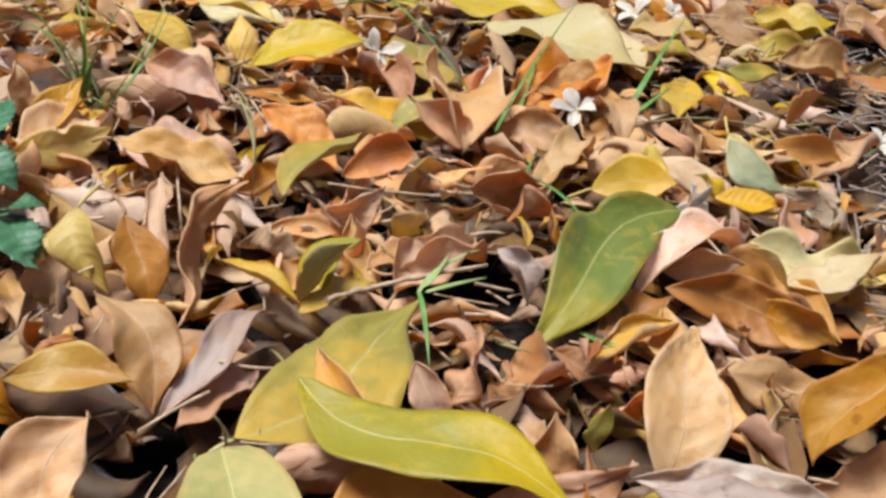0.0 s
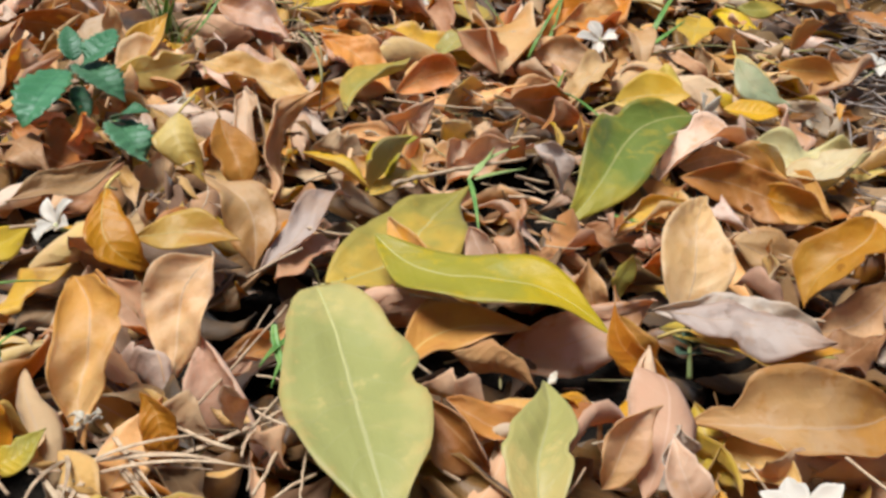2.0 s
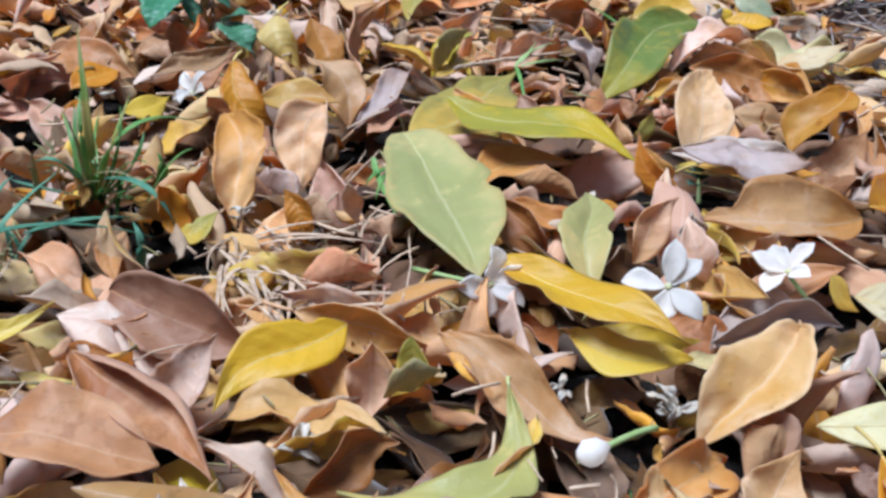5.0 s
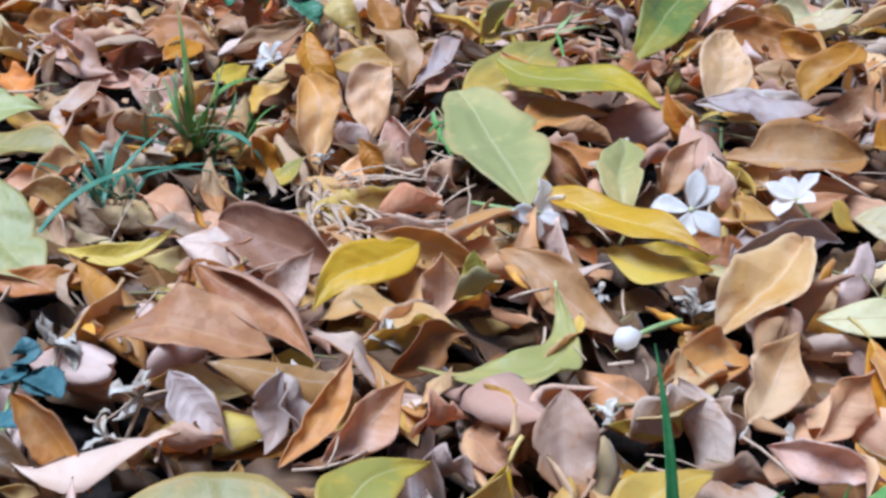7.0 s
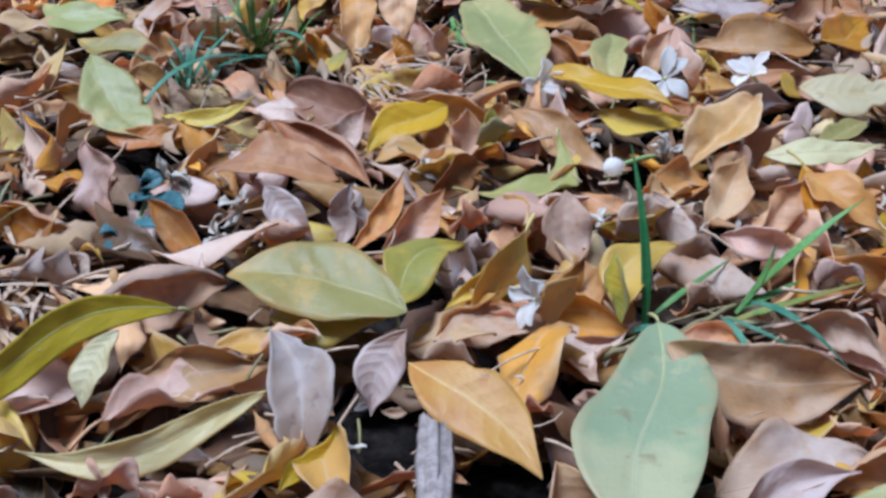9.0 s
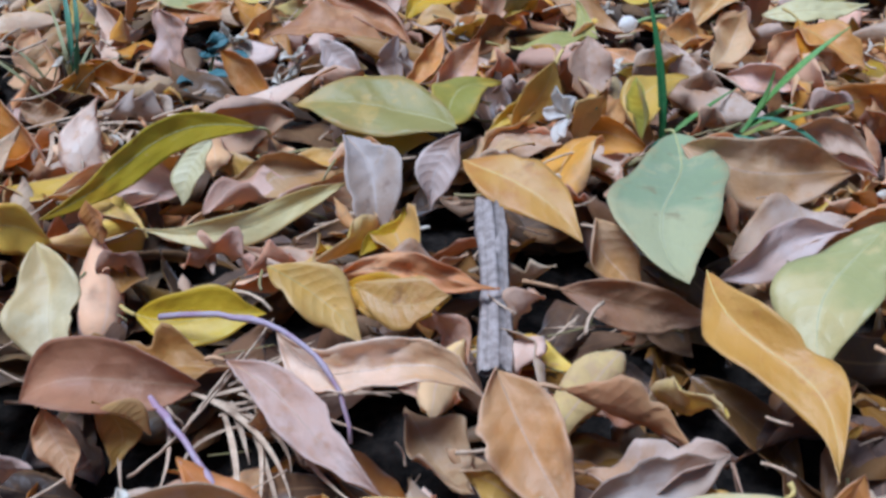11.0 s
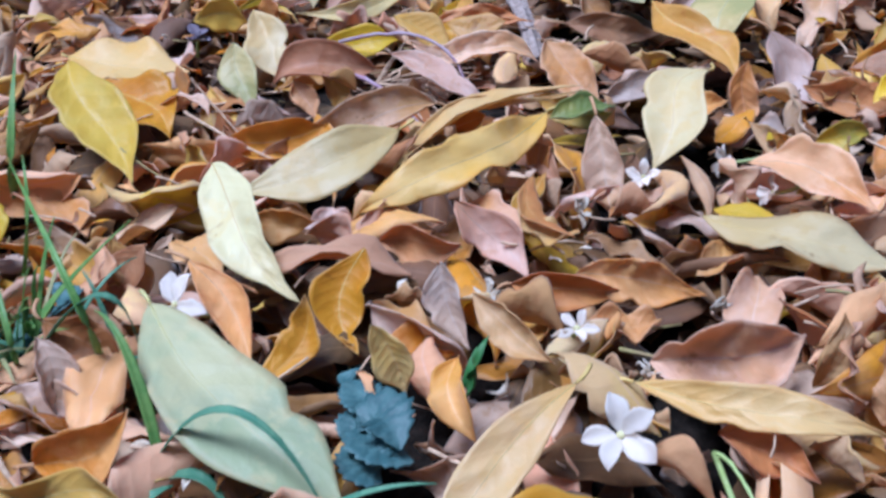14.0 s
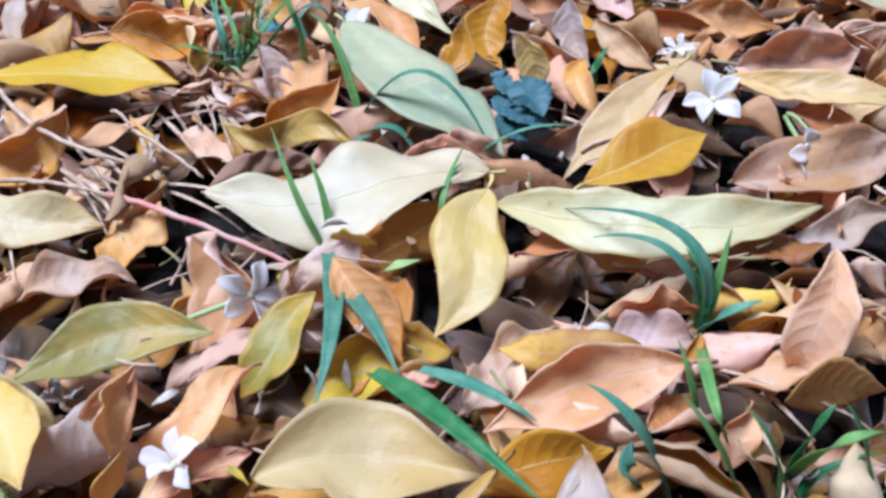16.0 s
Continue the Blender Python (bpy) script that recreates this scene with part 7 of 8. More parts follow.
blade(plant, (0.0204, 0.616, 0.006), (0.027, 0.6118, 0.04), (0.0616, 0.7072, 0.075), 0.003, "g")
blade(plant, (0.0257, 0.6767, 0.008), (0.0355, 0.6746, 0.014), (0.0455, 0.7321, 0.045), 0.004, "g")
plant = tuft()
blade(plant, (0.107, 0.7071, 0.006), (0.1188, 0.7266, 0.03), (0.1482, 0.8022, 0.05), 0.005, "g")
blade(plant, (0.1047, 0.7012, 0.006), (0.1163, 0.7051, 0.014), (0.1374, 0.74, 0.02), 0.005, "g")
plant = tuft()
blade(plant, (0.0315, 0.5238, 0.006), (0.038, 0.5432, 0.03), (0.0408, 0.5431, 0.04), 0.002, "g")
blade(plant, (0.0379, 0.5326, 0.03), (0.0538, 0.5377, 0.022), (0.0689, 0.5104, 0.02), 0.003, "g")
twig((0.0842, 0.646, 0.01), (0.151, 0.6774, 0.022), (0.2328, 0.6797, 0.01), 0.00132, "o")
twig((-0.0611, 0.5154, 0.02), (-0.0331, 0.5199, 0.018), (-0.0019, 0.5231, 0.018), 0.00132, "s")
twig((-0.1329, 0.6362, 0.008), (-0.1322, 0.6445, 0.03), (-0.1242, 0.6507, 0.05), 0.00072, "s")
twig((-0.1396, 0.6433, 0.008), (-0.1353, 0.6432, 0.03), (-0.1303, 0.6479, 0.05), 0.00072, "s")
twig((-0.1519, 0.6586, 0.008), (-0.1044, 0.5269, 0.05), (-0.0975, 0.5085, 0.01), 0.00108, "o")
twig((-0.0962, 0.496, 0.01), (-0.0803, 0.499, 0.014), (-0.0799, 0.4779, 0.03), 0.00072, "s")
twig((-0.182, 0.4807, 0.012), (-0.1629, 0.472, 0.016), (-0.1445, 0.4862, 0.018), 0.00096, "s")
twig((-0.1666, 0.4999, 0.016), (-0.1646, 0.4852, 0.014), (-0.1655, 0.4796, 0.012), 0.00072, "s")
twig((-0.0652, 0.3061, 0.01), (-0.0635, 0.3059, 0.02), (-0.0679, 0.3057, 0.03), 0.00132, "o")
plant = weed()
weed_leaf(plant, (-0.2308, 0.4737, 0.032), (-0.2256, 0.4261, 0.036), (-0.2292, 0.4127, 0.024), 0.028, "w")
weed_leaf(plant, (-0.2230, 0.4691, 0.040), (-0.2266, 0.4751, 0.046), (-0.2346, 0.4924, 0.050), 0.014, "w")
weed_leaf(plant, (-0.2162, 0.4620, 0.040), (-0.2078, 0.4657, 0.048), (-0.2082, 0.4913, 0.052), 0.021, "w")
weed_leaf(plant, (-0.2192, 0.4687, 0.038), (-0.1999, 0.4435, 0.042), (-0.1865, 0.4406, 0.032), 0.025, "w")
weed_leaf(plant, (-0.1876, 0.4261, 0.028), (-0.1771, 0.4215, 0.036), (-0.1692, 0.4267, 0.034), 0.017, "w")
weed_leaf(plant, (-0.1887, 0.4292, 0.026), (-0.1708, 0.4000, 0.030), (-0.1627, 0.4019, 0.016), 0.023, "w")
weed_leaf(plant, (-0.2205, 0.4634, 0.028), (-0.2119, 0.4469, 0.026), (-0.2077, 0.4422, 0.018), 0.012, "w")
stem(plant, (-0.2203, 0.4887, -0.010), (-0.2209, 0.4796, 0.016), (-0.2226, 0.4694, 0.038))
stem(plant, (-0.2203, 0.4887, -0.010), (-0.2000, 0.4488, 0.012), (-0.1881, 0.4277, 0.027))
plant = weed()
weed_leaf(plant, (0.0913, 0.307, 0.01), (0.087, 0.3062, 0.014), (0.0838, 0.3075, 0.014), 0.008, "d")
weed_leaf(plant, (0.0913, 0.307, 0.01), (0.0942, 0.3097, 0.014), (0.097, 0.3143, 0.014), 0.008, "d")
weed_leaf(plant, (0.0916, 0.306, 0.008), (0.0874, 0.3024, 0.01), (0.0861, 0.3002, 0.01), 0.007, "d")
weed_leaf(plant, (0.0923, 0.3062, 0.008), (0.0943, 0.3038, 0.01), (0.0961, 0.3042, 0.01), 0.007, "d")
weed_leaf(plant, (0.0909, 0.3072, 0.012), (0.0902, 0.3079, 0.016), (0.0901, 0.3109, 0.018), 0.007, "d")
stem(plant, (0.0916, 0.2955, 0.002), (0.0909, 0.2983, 0.008), (0.0904, 0.3045, 0.013))
twig((-0.1039, 0.2072, 0.006), (-0.0895, 0.2361, 0.014), (-0.0758, 0.3022, 0.01), 0.00132, "s")
twig((-0.0954, 0.2357, 0.006), (-0.087, 0.2654, 0.01), (-0.0823, 0.3008, 0.01), 0.00084, "s")
twig((-0.0734, 0.2106, 0.008), (-0.0715, 0.218, 0.012), (-0.0658, 0.2346, 0.014), 0.0012, "s")
twig((-0.1596, 0.3612, 0.01), (-0.1558, 0.3653, 0.014), (-0.1504, 0.3767, 0.016), 0.00096, "s")
plant = tuft()
blade(plant, (-0.1731, 0.3117, 0.008), (-0.1676, 0.3129, 0.02), (-0.164, 0.3201, 0.026), 0.005, "g")
plant = tuft()
blade(plant, (-0.0751, 0.2719, 0.02), (-0.0702, 0.2582, 0.014), (-0.0565, 0.2323, 0.006), 0.004, "g")
blade(plant, (-0.0628, 0.2754, 0.014), (-0.0713, 0.2645, 0.016), (-0.076, 0.2484, 0.016), 0.004, "g")
blade(plant, (-0.0628, 0.2754, 0.014), (-0.0686, 0.2637, 0.014), (-0.0701, 0.2423, 0.012), 0.003, "g")
plant = tuft()
blade(plant, (-0.0077, 0.4173, 0.022), (-0.0038, 0.4041, 0.018), (0.0009, 0.3833, 0.008), 0.003, "g")
blade(plant, (-0.0077, 0.4173, 0.022), (0.0008, 0.435, 0.026), (0.0165, 0.4521, 0.028), 0.003, "p")
blade(plant, (-0.0063, 0.4218, 0.022), (-0.0021, 0.4256, 0.026), (0.0034, 0.4429, 0.03), 0.003, "p")
blade(plant, (-0.0046, 0.4182, 0.022), (0.0075, 0.425, 0.024), (0.0204, 0.438, 0.022), 0.003, "p")
blade(plant, (0.0634, 0.4262, 0.008), (0.0767, 0.4085, 0.014), (0.0968, 0.4176, 0.01), 0.004, "g")
twig((-0.0436, 0.3981, 0.024), (-0.0234, 0.416, 0.024), (0.0202, 0.4458, 0.024), 0.0024, "s")
twig((-0.0638, 0.1818, 0.014), (-0.0602, 0.207, 0.016), (-0.0639, 0.2157, 0.018), 0.00132, "s")
twig((-0.0712, 0.1997, 0.014), (-0.0699, 0.2112, 0.016), (-0.0621, 0.2193, 0.016), 0.00096, "s")
twig((-0.0546, 0.1205, 0.01), (-0.0479, 0.1359, 0.02), (-0.0465, 0.1671, 0.024), 0.00108, "s")
twig((-0.0511, 0.2152, 0.012), (-0.0492, 0.1902, 0.018), (-0.0466, 0.1693, 0.02), 0.00096, "s")
twig((-0.1546, 0.5821, 0.01), (-0.1227, 0.4668, 0.024), (-0.1093, 0.4308, 0.008), 0.00144, "s")
plant = tuft()
blade(plant, (-0.2006, 0.2271, 0.004), (-0.2008, 0.2257, 0.045), (-0.2128, 0.2533, 0.078), 0.0055, "y")
blade(plant, (-0.2003, 0.2300, 0.004), (-0.1797, 0.2221, 0.045), (-0.1593, 0.2684, 0.030), 0.005, "g")
blade(plant, (-0.1932, 0.2169, 0.020), (-0.1658, 0.1954, 0.030), (-0.1515, 0.1908, 0.014), 0.005, "c")
blade(plant, (-0.2082, 0.1651, 0.018), (-0.1868, 0.1704, 0.024), (-0.1729, 0.1959, 0.014), 0.005, "c")
blade(plant, (-0.2017, 0.2268, 0.004), (-0.2042, 0.2000, 0.035), (-0.2206, 0.2036, 0.030), 0.005, "c")
blade(plant, (-0.1979, 0.2305, 0.004), (-0.1805, 0.2211, 0.025), (-0.1767, 0.2312, 0.040), 0.005, "g")
blade(plant, (-0.2003, 0.2300, 0.004), (-0.1842, 0.2057, 0.040), (-0.1805, 0.2270, 0.060), 0.003, "y")
blade(plant, (-0.2027, 0.2294, 0.004), (-0.1963, 0.2026, 0.040), (-0.2027, 0.2021, 0.060), 0.003, "o")
blade(plant, (-0.1745, 0.2437, 0.006), (-0.1696, 0.2342, 0.020), (-0.1720, 0.2346, 0.028), 0.007, "g")
blade(plant, (-0.1609, 0.1684, 0.004), (-0.1587, 0.1643, 0.020), (-0.1639, 0.1710, 0.026), 0.005, "c")
blade(plant, (-0.1998, 0.2273, 0.004), (-0.1931, 0.1982, 0.045), (-0.1970, 0.2099, 0.065), 0.0035, "g")
blade(plant, (-0.1991, 0.2302, 0.004), (-0.1845, 0.2163, 0.035), (-0.1841, 0.2223, 0.055), 0.003, "g")
blade(plant, (-0.2051, 0.2288, 0.004), (-0.2110, 0.2016, 0.020), (-0.2290, 0.2041, 0.022), 0.005, "c")
blade(plant, (-0.1970, 0.2279, 0.004), (-0.1833, 0.2200, 0.014), (-0.1753, 0.2392, 0.014), 0.004, "g")
thicken(plant, (-0.1994, 0.2303, 0.002), 22, 0.04, 31, "g")
thicken(plant, (-0.2154, 0.2212, 0.002), 10, 0.04, 37, "o")
plant = tuft()
blade(plant, (-0.2234, 0.1565, 0.004), (-0.2293, 0.1629, 0.025), (-0.2421, 0.1759, 0.03), 0.004, "c")
blade(plant, (-0.2234, 0.1565, 0.004), (-0.2196, 0.1607, 0.03), (-0.2184, 0.1834, 0.035), 0.004, "c")
blade(plant, (-0.2234, 0.1565, 0.004), (-0.2292, 0.1563, 0.016), (-0.2264, 0.1425, 0.008), 0.004, "c")
blade(plant, (-0.2221, 0.1568, 0.004), (-0.2141, 0.1596, 0.025), (-0.2016, 0.1939, 0.035), 0.004, "c")
blade(plant, (-0.2208, 0.157, 0.004), (-0.2226, 0.1575, 0.016), (-0.2202, 0.1396, 0.004), 0.004, "c")
blade(plant, (-0.2248, 0.1563, 0.004), (-0.2364, 0.1655, 0.02), (-0.2457, 0.1744, 0.018), 0.003, "c")
thicken(plant, (-0.2232, 0.1592, 0.002), 22, 0.036, 32, "c")
blade(plant, (-0.2281, 0.0915, 0.026), (-0.2009, 0.1322, 0.038), (-0.1605, 0.1881, 0.01), 0.005, "c")
twig((-0.1945, 0.0643, 0.014), (-0.175, 0.0708, 0.014), (-0.1551, 0.0766, 0.012), 0.00132, "o")
twig((-0.2089, 0.1163, 0.006), (-0.2061, 0.1294, 0.014), (-0.2069, 0.1485, 0.016), 0.00096, "s")
twig((0.0336, 0.0677, 0.022), (0.0405, 0.0688, 0.022), (0.0464, 0.0813, 0.02), 0.00072, "o")
twig((0.0138, -0.0859, 0.008), (0.0415, -0.065, 0.012), (0.0705, -0.0502, 0.014), 0.0012, "o")
plant = weed()
weed_leaf(plant, (-0.2039, 0.0126, 0.014), (-0.1995, 0.0098, 0.022), (-0.2032, 0.0146, 0.026), 0.013, "b")
weed_leaf(plant, (-0.2039, 0.0126, 0.014), (-0.203, -0.0029, 0.018), (-0.2067, -0.0021, 0.02), 0.012, "b")
weed_leaf(plant, (-0.1999, 0.0085, 0.014), (-0.1895, 0.0013, 0.018), (-0.1801, -0.0086, 0.018), 0.014, "b")
weed_leaf(plant, (-0.1999, 0.0085, 0.014), (-0.1909, -0.0026, 0.016), (-0.1843, -0.0039, 0.016), 0.012, "b")
weed_leaf(plant, (-0.2008, -0.0252, 0.01), (-0.1955, -0.0237, 0.018), (-0.1862, -0.0265, 0.018), 0.013, "b")
weed_leaf(plant, (-0.2031, -0.0255, 0.01), (-0.2075, -0.0245, 0.016), (-0.2133, -0.0286, 0.014), 0.012, "b")
weed_leaf(plant, (-0.2023, -0.0275, 0.01), (-0.2034, -0.0365, 0.012), (-0.2048, -0.0457, 0.01), 0.012, "b")
stem(plant, (-0.1968, -0.0256, 0.002), (-0.2029, -0.0128, 0.01), (-0.2025, 0.0103, 0.015))
stem(plant, (-0.1968, -0.0256, 0.002), (-0.2018, -0.0237, 0.006), (-0.2012, -0.0275, 0.011))
twig((0.0736, -0.0633, 0.01), (0.0986, -0.0599, 0.014), (0.1275, -0.0464, 0.01), 0.00132, "s")
twig((-0.1723, -0.0085, 0.01), (-0.1632, -0.0132, 0.014), (-0.1555, -0.005, 0.018), 0.00096, "s")
twig((-0.1566, -0.0174, 0.006), (-0.1471, -0.0327, 0.012), (-0.1415, -0.037, 0.01), 0.00132, "s")
wood((-0.0478, -0.1509, 0.024), (-0.0433, -0.2102, 0.022), (-0.0416, -0.2571, 0.016), 0.0095)
twig((-0.124, -0.1788, 0.016), (-0.1134, -0.1654, 0.016), (-0.0994, -0.1544, 0.016), 0.00144, "s")
twig((-0.1647, -0.2617, 0.01), (-0.1514, -0.2785, 0.012), (-0.1415, -0.2878, 0.01), 0.00156, "s")
twig((-0.0326, -0.2353, 0.008), (-0.0233, -0.2331, 0.012), (-0.0118, -0.2188, 0.014), 0.0012, "s")
twig((-0.0537, -0.2372, 0.01), (-0.0401, -0.2434, 0.014), (-0.0154, -0.25, 0.01), 0.00084, "o")
plant = tuft()
blade(plant, (-0.275, -0.0154, 0.004), (-0.2724, -0.0116, 0.04), (-0.2919, 0.031, 0.06), 0.004, "c")
blade(plant, (-0.2736, -0.0152, 0.004), (-0.2629, -0.0252, 0.04), (-0.272, -0.001, 0.06), 0.004, "c")
thicken(plant, (-0.2763, -0.0113, 0.002), 10, 0.045, 36, "o")
blade(plant, (-0.275, -0.0154, 0.004), (-0.272, -0.0242, 0.03), (-0.2941, 0.0171, 0.04), 0.003, "o")
twig((-0.1606, -0.2780, 0.022), (-0.1332, -0.3115, 0.024), (-0.1122, -0.3330, 0.010), 0.0024, "v")
twig((-0.1577, -0.2524, 0.028), (-0.1078, -0.2704, 0.036), (-0.0860, -0.2956, 0.014), 0.0022, "v")
twig((-0.235, -0.3383, 0.026), (-0.2033, -0.3696, 0.022), (-0.1782, -0.3799, 0.014), 0.00156, "s")
twig((-0.1539, -0.3098, 0.008), (-0.1356, -0.294, 0.02), (-0.1179, -0.2528, 0.03), 0.00108, "s")
twig((-0.1408, -0.2946, 0.012), (-0.1335, -0.2881, 0.022), (-0.1246, -0.2696, 0.028), 0.0012, "s")
twig((-0.1134, -0.3786, 0.014), (-0.1051, -0.3804, 0.014), (-0.0949, -0.3808, 0.014), 0.00108, "o")
twig((-0.2358, -0.1849, 0.02), (-0.2247, -0.1673, 0.024), (-0.2167, -0.1493, 0.022), 0.00096, "s")
plant = weed()
weed_leaf(plant, (-0.2465, -0.2073, 0.016), (-0.2495, -0.2031, 0.02), (-0.2525, -0.194, 0.02), 0.007, "v")
weed_leaf(plant, (-0.2465, -0.2073, 0.016), (-0.2428, -0.2092, 0.02), (-0.2422, -0.2033, 0.02), 0.007, "v")
weed_leaf(plant, (-0.2463, -0.2085, 0.016), (-0.2487, -0.214, 0.018), (-0.2511, -0.2168, 0.018), 0.007, "v")
weed_leaf(plant, (-0.2463, -0.2085, 0.016), (-0.2418, -0.2103, 0.016), (-0.2385, -0.2132, 0.016), 0.007, "v")
stem(plant, (-0.2489, -0.2043, 0.002), (-0.2484, -0.2038, 0.008), (-0.2465, -0.2073, 0.016))
plant = tuft()
blade(plant, (-0.2756, -0.5239, 0.004), (-0.276, -0.5237, 0.04), (-0.3295, -0.3967, 0.05), 0.003, "g")
blade(plant, (-0.2781, -0.5238, 0.004), (-0.2788, -0.5294, 0.03), (-0.2879, -0.5037, 0.04), 0.006, "c")
blade(plant, (-0.2805, -0.5236, 0.004), (-0.2743, -0.5218, 0.014), (-0.2773, -0.5036, 0.02), 0.008, "c")
blade(plant, (-0.2732, -0.5241, 0.004), (-0.2859, -0.5463, 0.03), (-0.3008, -0.5411, 0.03), 0.005, "g")
blade(plant, (-0.2717, -0.5198, 0.004), (-0.2649, -0.5044, 0.02), (-0.2313, -0.4904, 0.05), 0.006, "g")
blade(plant, (-0.2708, -0.5242, 0.004), (-0.2341, -0.5439, 0.05), (-0.2219, -0.544, 0.026), 0.005, "c")
blade(plant, (-0.2417, -0.526, 0.004), (-0.2439, -0.5388, 0.05), (-0.28, -0.4726, 0.07), 0.004, "g")
blade(plant, (-0.2683, -0.5244, 0.004), (-0.2616, -0.5152, 0.04), (-0.256, -0.5033, 0.06), 0.003, "g")
blade(plant, (-0.2066, -0.597, 0.004), (-0.2184, -0.5702, 0.04), (-0.2326, -0.5527, 0.05), 0.005, "g")
blade(plant, (-0.3125, -0.3871, 0.004), (-0.3049, -0.3965, 0.04), (-0.3072, -0.3567, 0.07), 0.006, "g")
blade(plant, (-0.2901, -0.4601, 0.004), (-0.2793, -0.4673, 0.04), (-0.2821, -0.45, 0.06), 0.003, "g")
thicken(plant, (-0.2752, -0.5165, 0.002), 18, 0.05, 34, "g")
thicken(plant, (-0.2523, -0.5223, 0.002), 10, 0.045, 35, "c")
plant = tuft()
blade(plant, (-0.2072, -0.5938, 0.02), (-0.1773, -0.6046, 0.044), (-0.1508, -0.6222, 0.014), 0.005, "c")
blade(plant, (-0.1547, -0.6213, 0.016), (-0.1365, -0.6223, 0.026), (-0.1168, -0.6203, 0.026), 0.003, "c")
blade(plant, (-0.2051, -0.5997, 0.014), (-0.1917, -0.6056, 0.018), (-0.1838, -0.6131, 0.008), 0.006, "c")
blade(plant, (-0.2151, -0.6089, 0.006), (-0.21, -0.6093, 0.014), (-0.2026, -0.6032, 0.014), 0.007, "c")
blade(plant, (-0.1751, -0.6685, 0.014), (-0.171, -0.664, 0.024), (-0.1639, -0.6551, 0.03), 0.004, "G")
plant = tuft()
blade(plant, (-0.1013, -0.5473, 0.004), (-0.0994, -0.5507, 0.02), (-0.0943, -0.5434, 0.026), 0.006, "G")
blade(plant, (-0.1027, -0.5513, 0.004), (-0.1015, -0.5497, 0.014), (-0.0987, -0.5422, 0.02), 0.006, "G")
blade(plant, (-0.1062, -0.5511, 0.004), (-0.1074, -0.5516, 0.01), (-0.1084, -0.5493, 0.014), 0.005, "c")
plant = weed()
weed_leaf(plant, (-0.1428, -0.5554, 0.014), (-0.1449, -0.5571, 0.018), (-0.1494, -0.5528, 0.018), 0.014, "b")
weed_leaf(plant, (-0.1384, -0.5816, 0.016), (-0.1339, -0.5792, 0.022), (-0.128, -0.593, 0.016), 0.026, "b")
weed_leaf(plant, (-0.1396, -0.5788, 0.014), (-0.1364, -0.5925, 0.016), (-0.1239, -0.5923, 0.01), 0.024, "b")
weed_leaf(plant, (-0.1395, -0.5741, 0.016), (-0.1415, -0.5682, 0.02), (-0.1449, -0.5571, 0.018), 0.018, "b")
weed_leaf(plant, (-0.1407, -0.586, 0.014), (-0.1408, -0.5974, 0.012), (-0.1347, -0.5994, 0.008), 0.022, "b")
weed_leaf(plant, (-0.1396, -0.5788, 0.014), (-0.1449, -0.5775, 0.016), (-0.145, -0.5866, 0.012), 0.014, "b")
stem(plant, (-0.14, -0.5808, 0.002), (-0.1391, -0.5807, 0.01), (-0.1392, -0.5774, 0.017))
plant = weed()
weed_leaf(plant, (-0.2681, -0.4971, 0.01), (-0.2632, -0.4963, 0.018), (-0.2559, -0.4893, 0.018), 0.02, "u")
weed_leaf(plant, (-0.2672, -0.5035, 0.008), (-0.2657, -0.5205, 0.01), (-0.2553, -0.5282, 0.006), 0.02, "u")
stem(plant, (-0.2695, -0.5032, 0.002), (-0.2682, -0.5026, 0.006), (-0.2671, -0.502, 0.01))
twig((-0.242, -0.2707, 0.016), (-0.2151, -0.3344, 0.02), (-0.1847, -0.3813, 0.01), 0.00108, "s")
twig((-0.2624, -0.3698, 0.022), (-0.2387, -0.3943, 0.018), (-0.211, -0.4291, 0.026), 0.00096, "o")
twig((-0.1371, -0.6441, 0.018), (-0.1364, -0.6505, 0.01), (-0.1367, -0.6597, 0.006), 0.00108, "o")
twig((-0.026, -0.6098, 0.024), (-0.0215, -0.62, 0.024), (-0.0195, -0.6394, 0.022), 0.00156, "p")
plant = tuft()
blade(plant, (-0.2143, -0.6884, 0.008), (-0.2245, -0.6827, 0.03), (-0.2358, -0.6599, 0.05), 0.004, "g")
blade(plant, (-0.214, -0.6846, 0.008), (-0.216, -0.6767, 0.026), (-0.2223, -0.6645, 0.04), 0.004, "g")
blade(plant, (-0.2123, -0.7077, 0.024), (-0.2068, -0.7465, 0.026), (-0.2109, -0.7796, 0.016), 0.009, "c")
blade(plant, (-0.2069, -0.7255, 0.022), (-0.1956, -0.7469, 0.026), (-0.1848, -0.7698, 0.02), 0.008, "c")
blade(plant, (-0.1921, -0.7752, 0.026), (-0.1708, -0.8045, 0.034), (-0.144, -0.8332, 0.03), 0.01, "G")
blade(plant, (-0.1778, -0.7672, 0.02), (-0.1593, -0.7816, 0.024), (-0.1429, -0.7935, 0.022), 0.007, "c")
blade(plant, (-0.1722, -0.6809, 0.02), (-0.1699, -0.6729, 0.03), (-0.1632, -0.6535, 0.036), 0.003, "g")
plant = tuft()
blade(plant, (-0.0826, -0.7341, 0.006), (-0.09, -0.7251, 0.04), (-0.1259, -0.6842, 0.026), 0.007, "c")
blade(plant, (-0.0826, -0.7341, 0.006), (-0.0941, -0.7291, 0.036), (-0.1181, -0.7092, 0.03), 0.006, "c")
blade(plant, (-0.0837, -0.7335, 0.008), (-0.0835, -0.729, 0.024), (-0.0869, -0.7173, 0.03), 0.008, "g")
blade(plant, (-0.0818, -0.7335, 0.008), (-0.0778, -0.7292, 0.024), (-0.0731, -0.7206, 0.04), 0.005, "g")
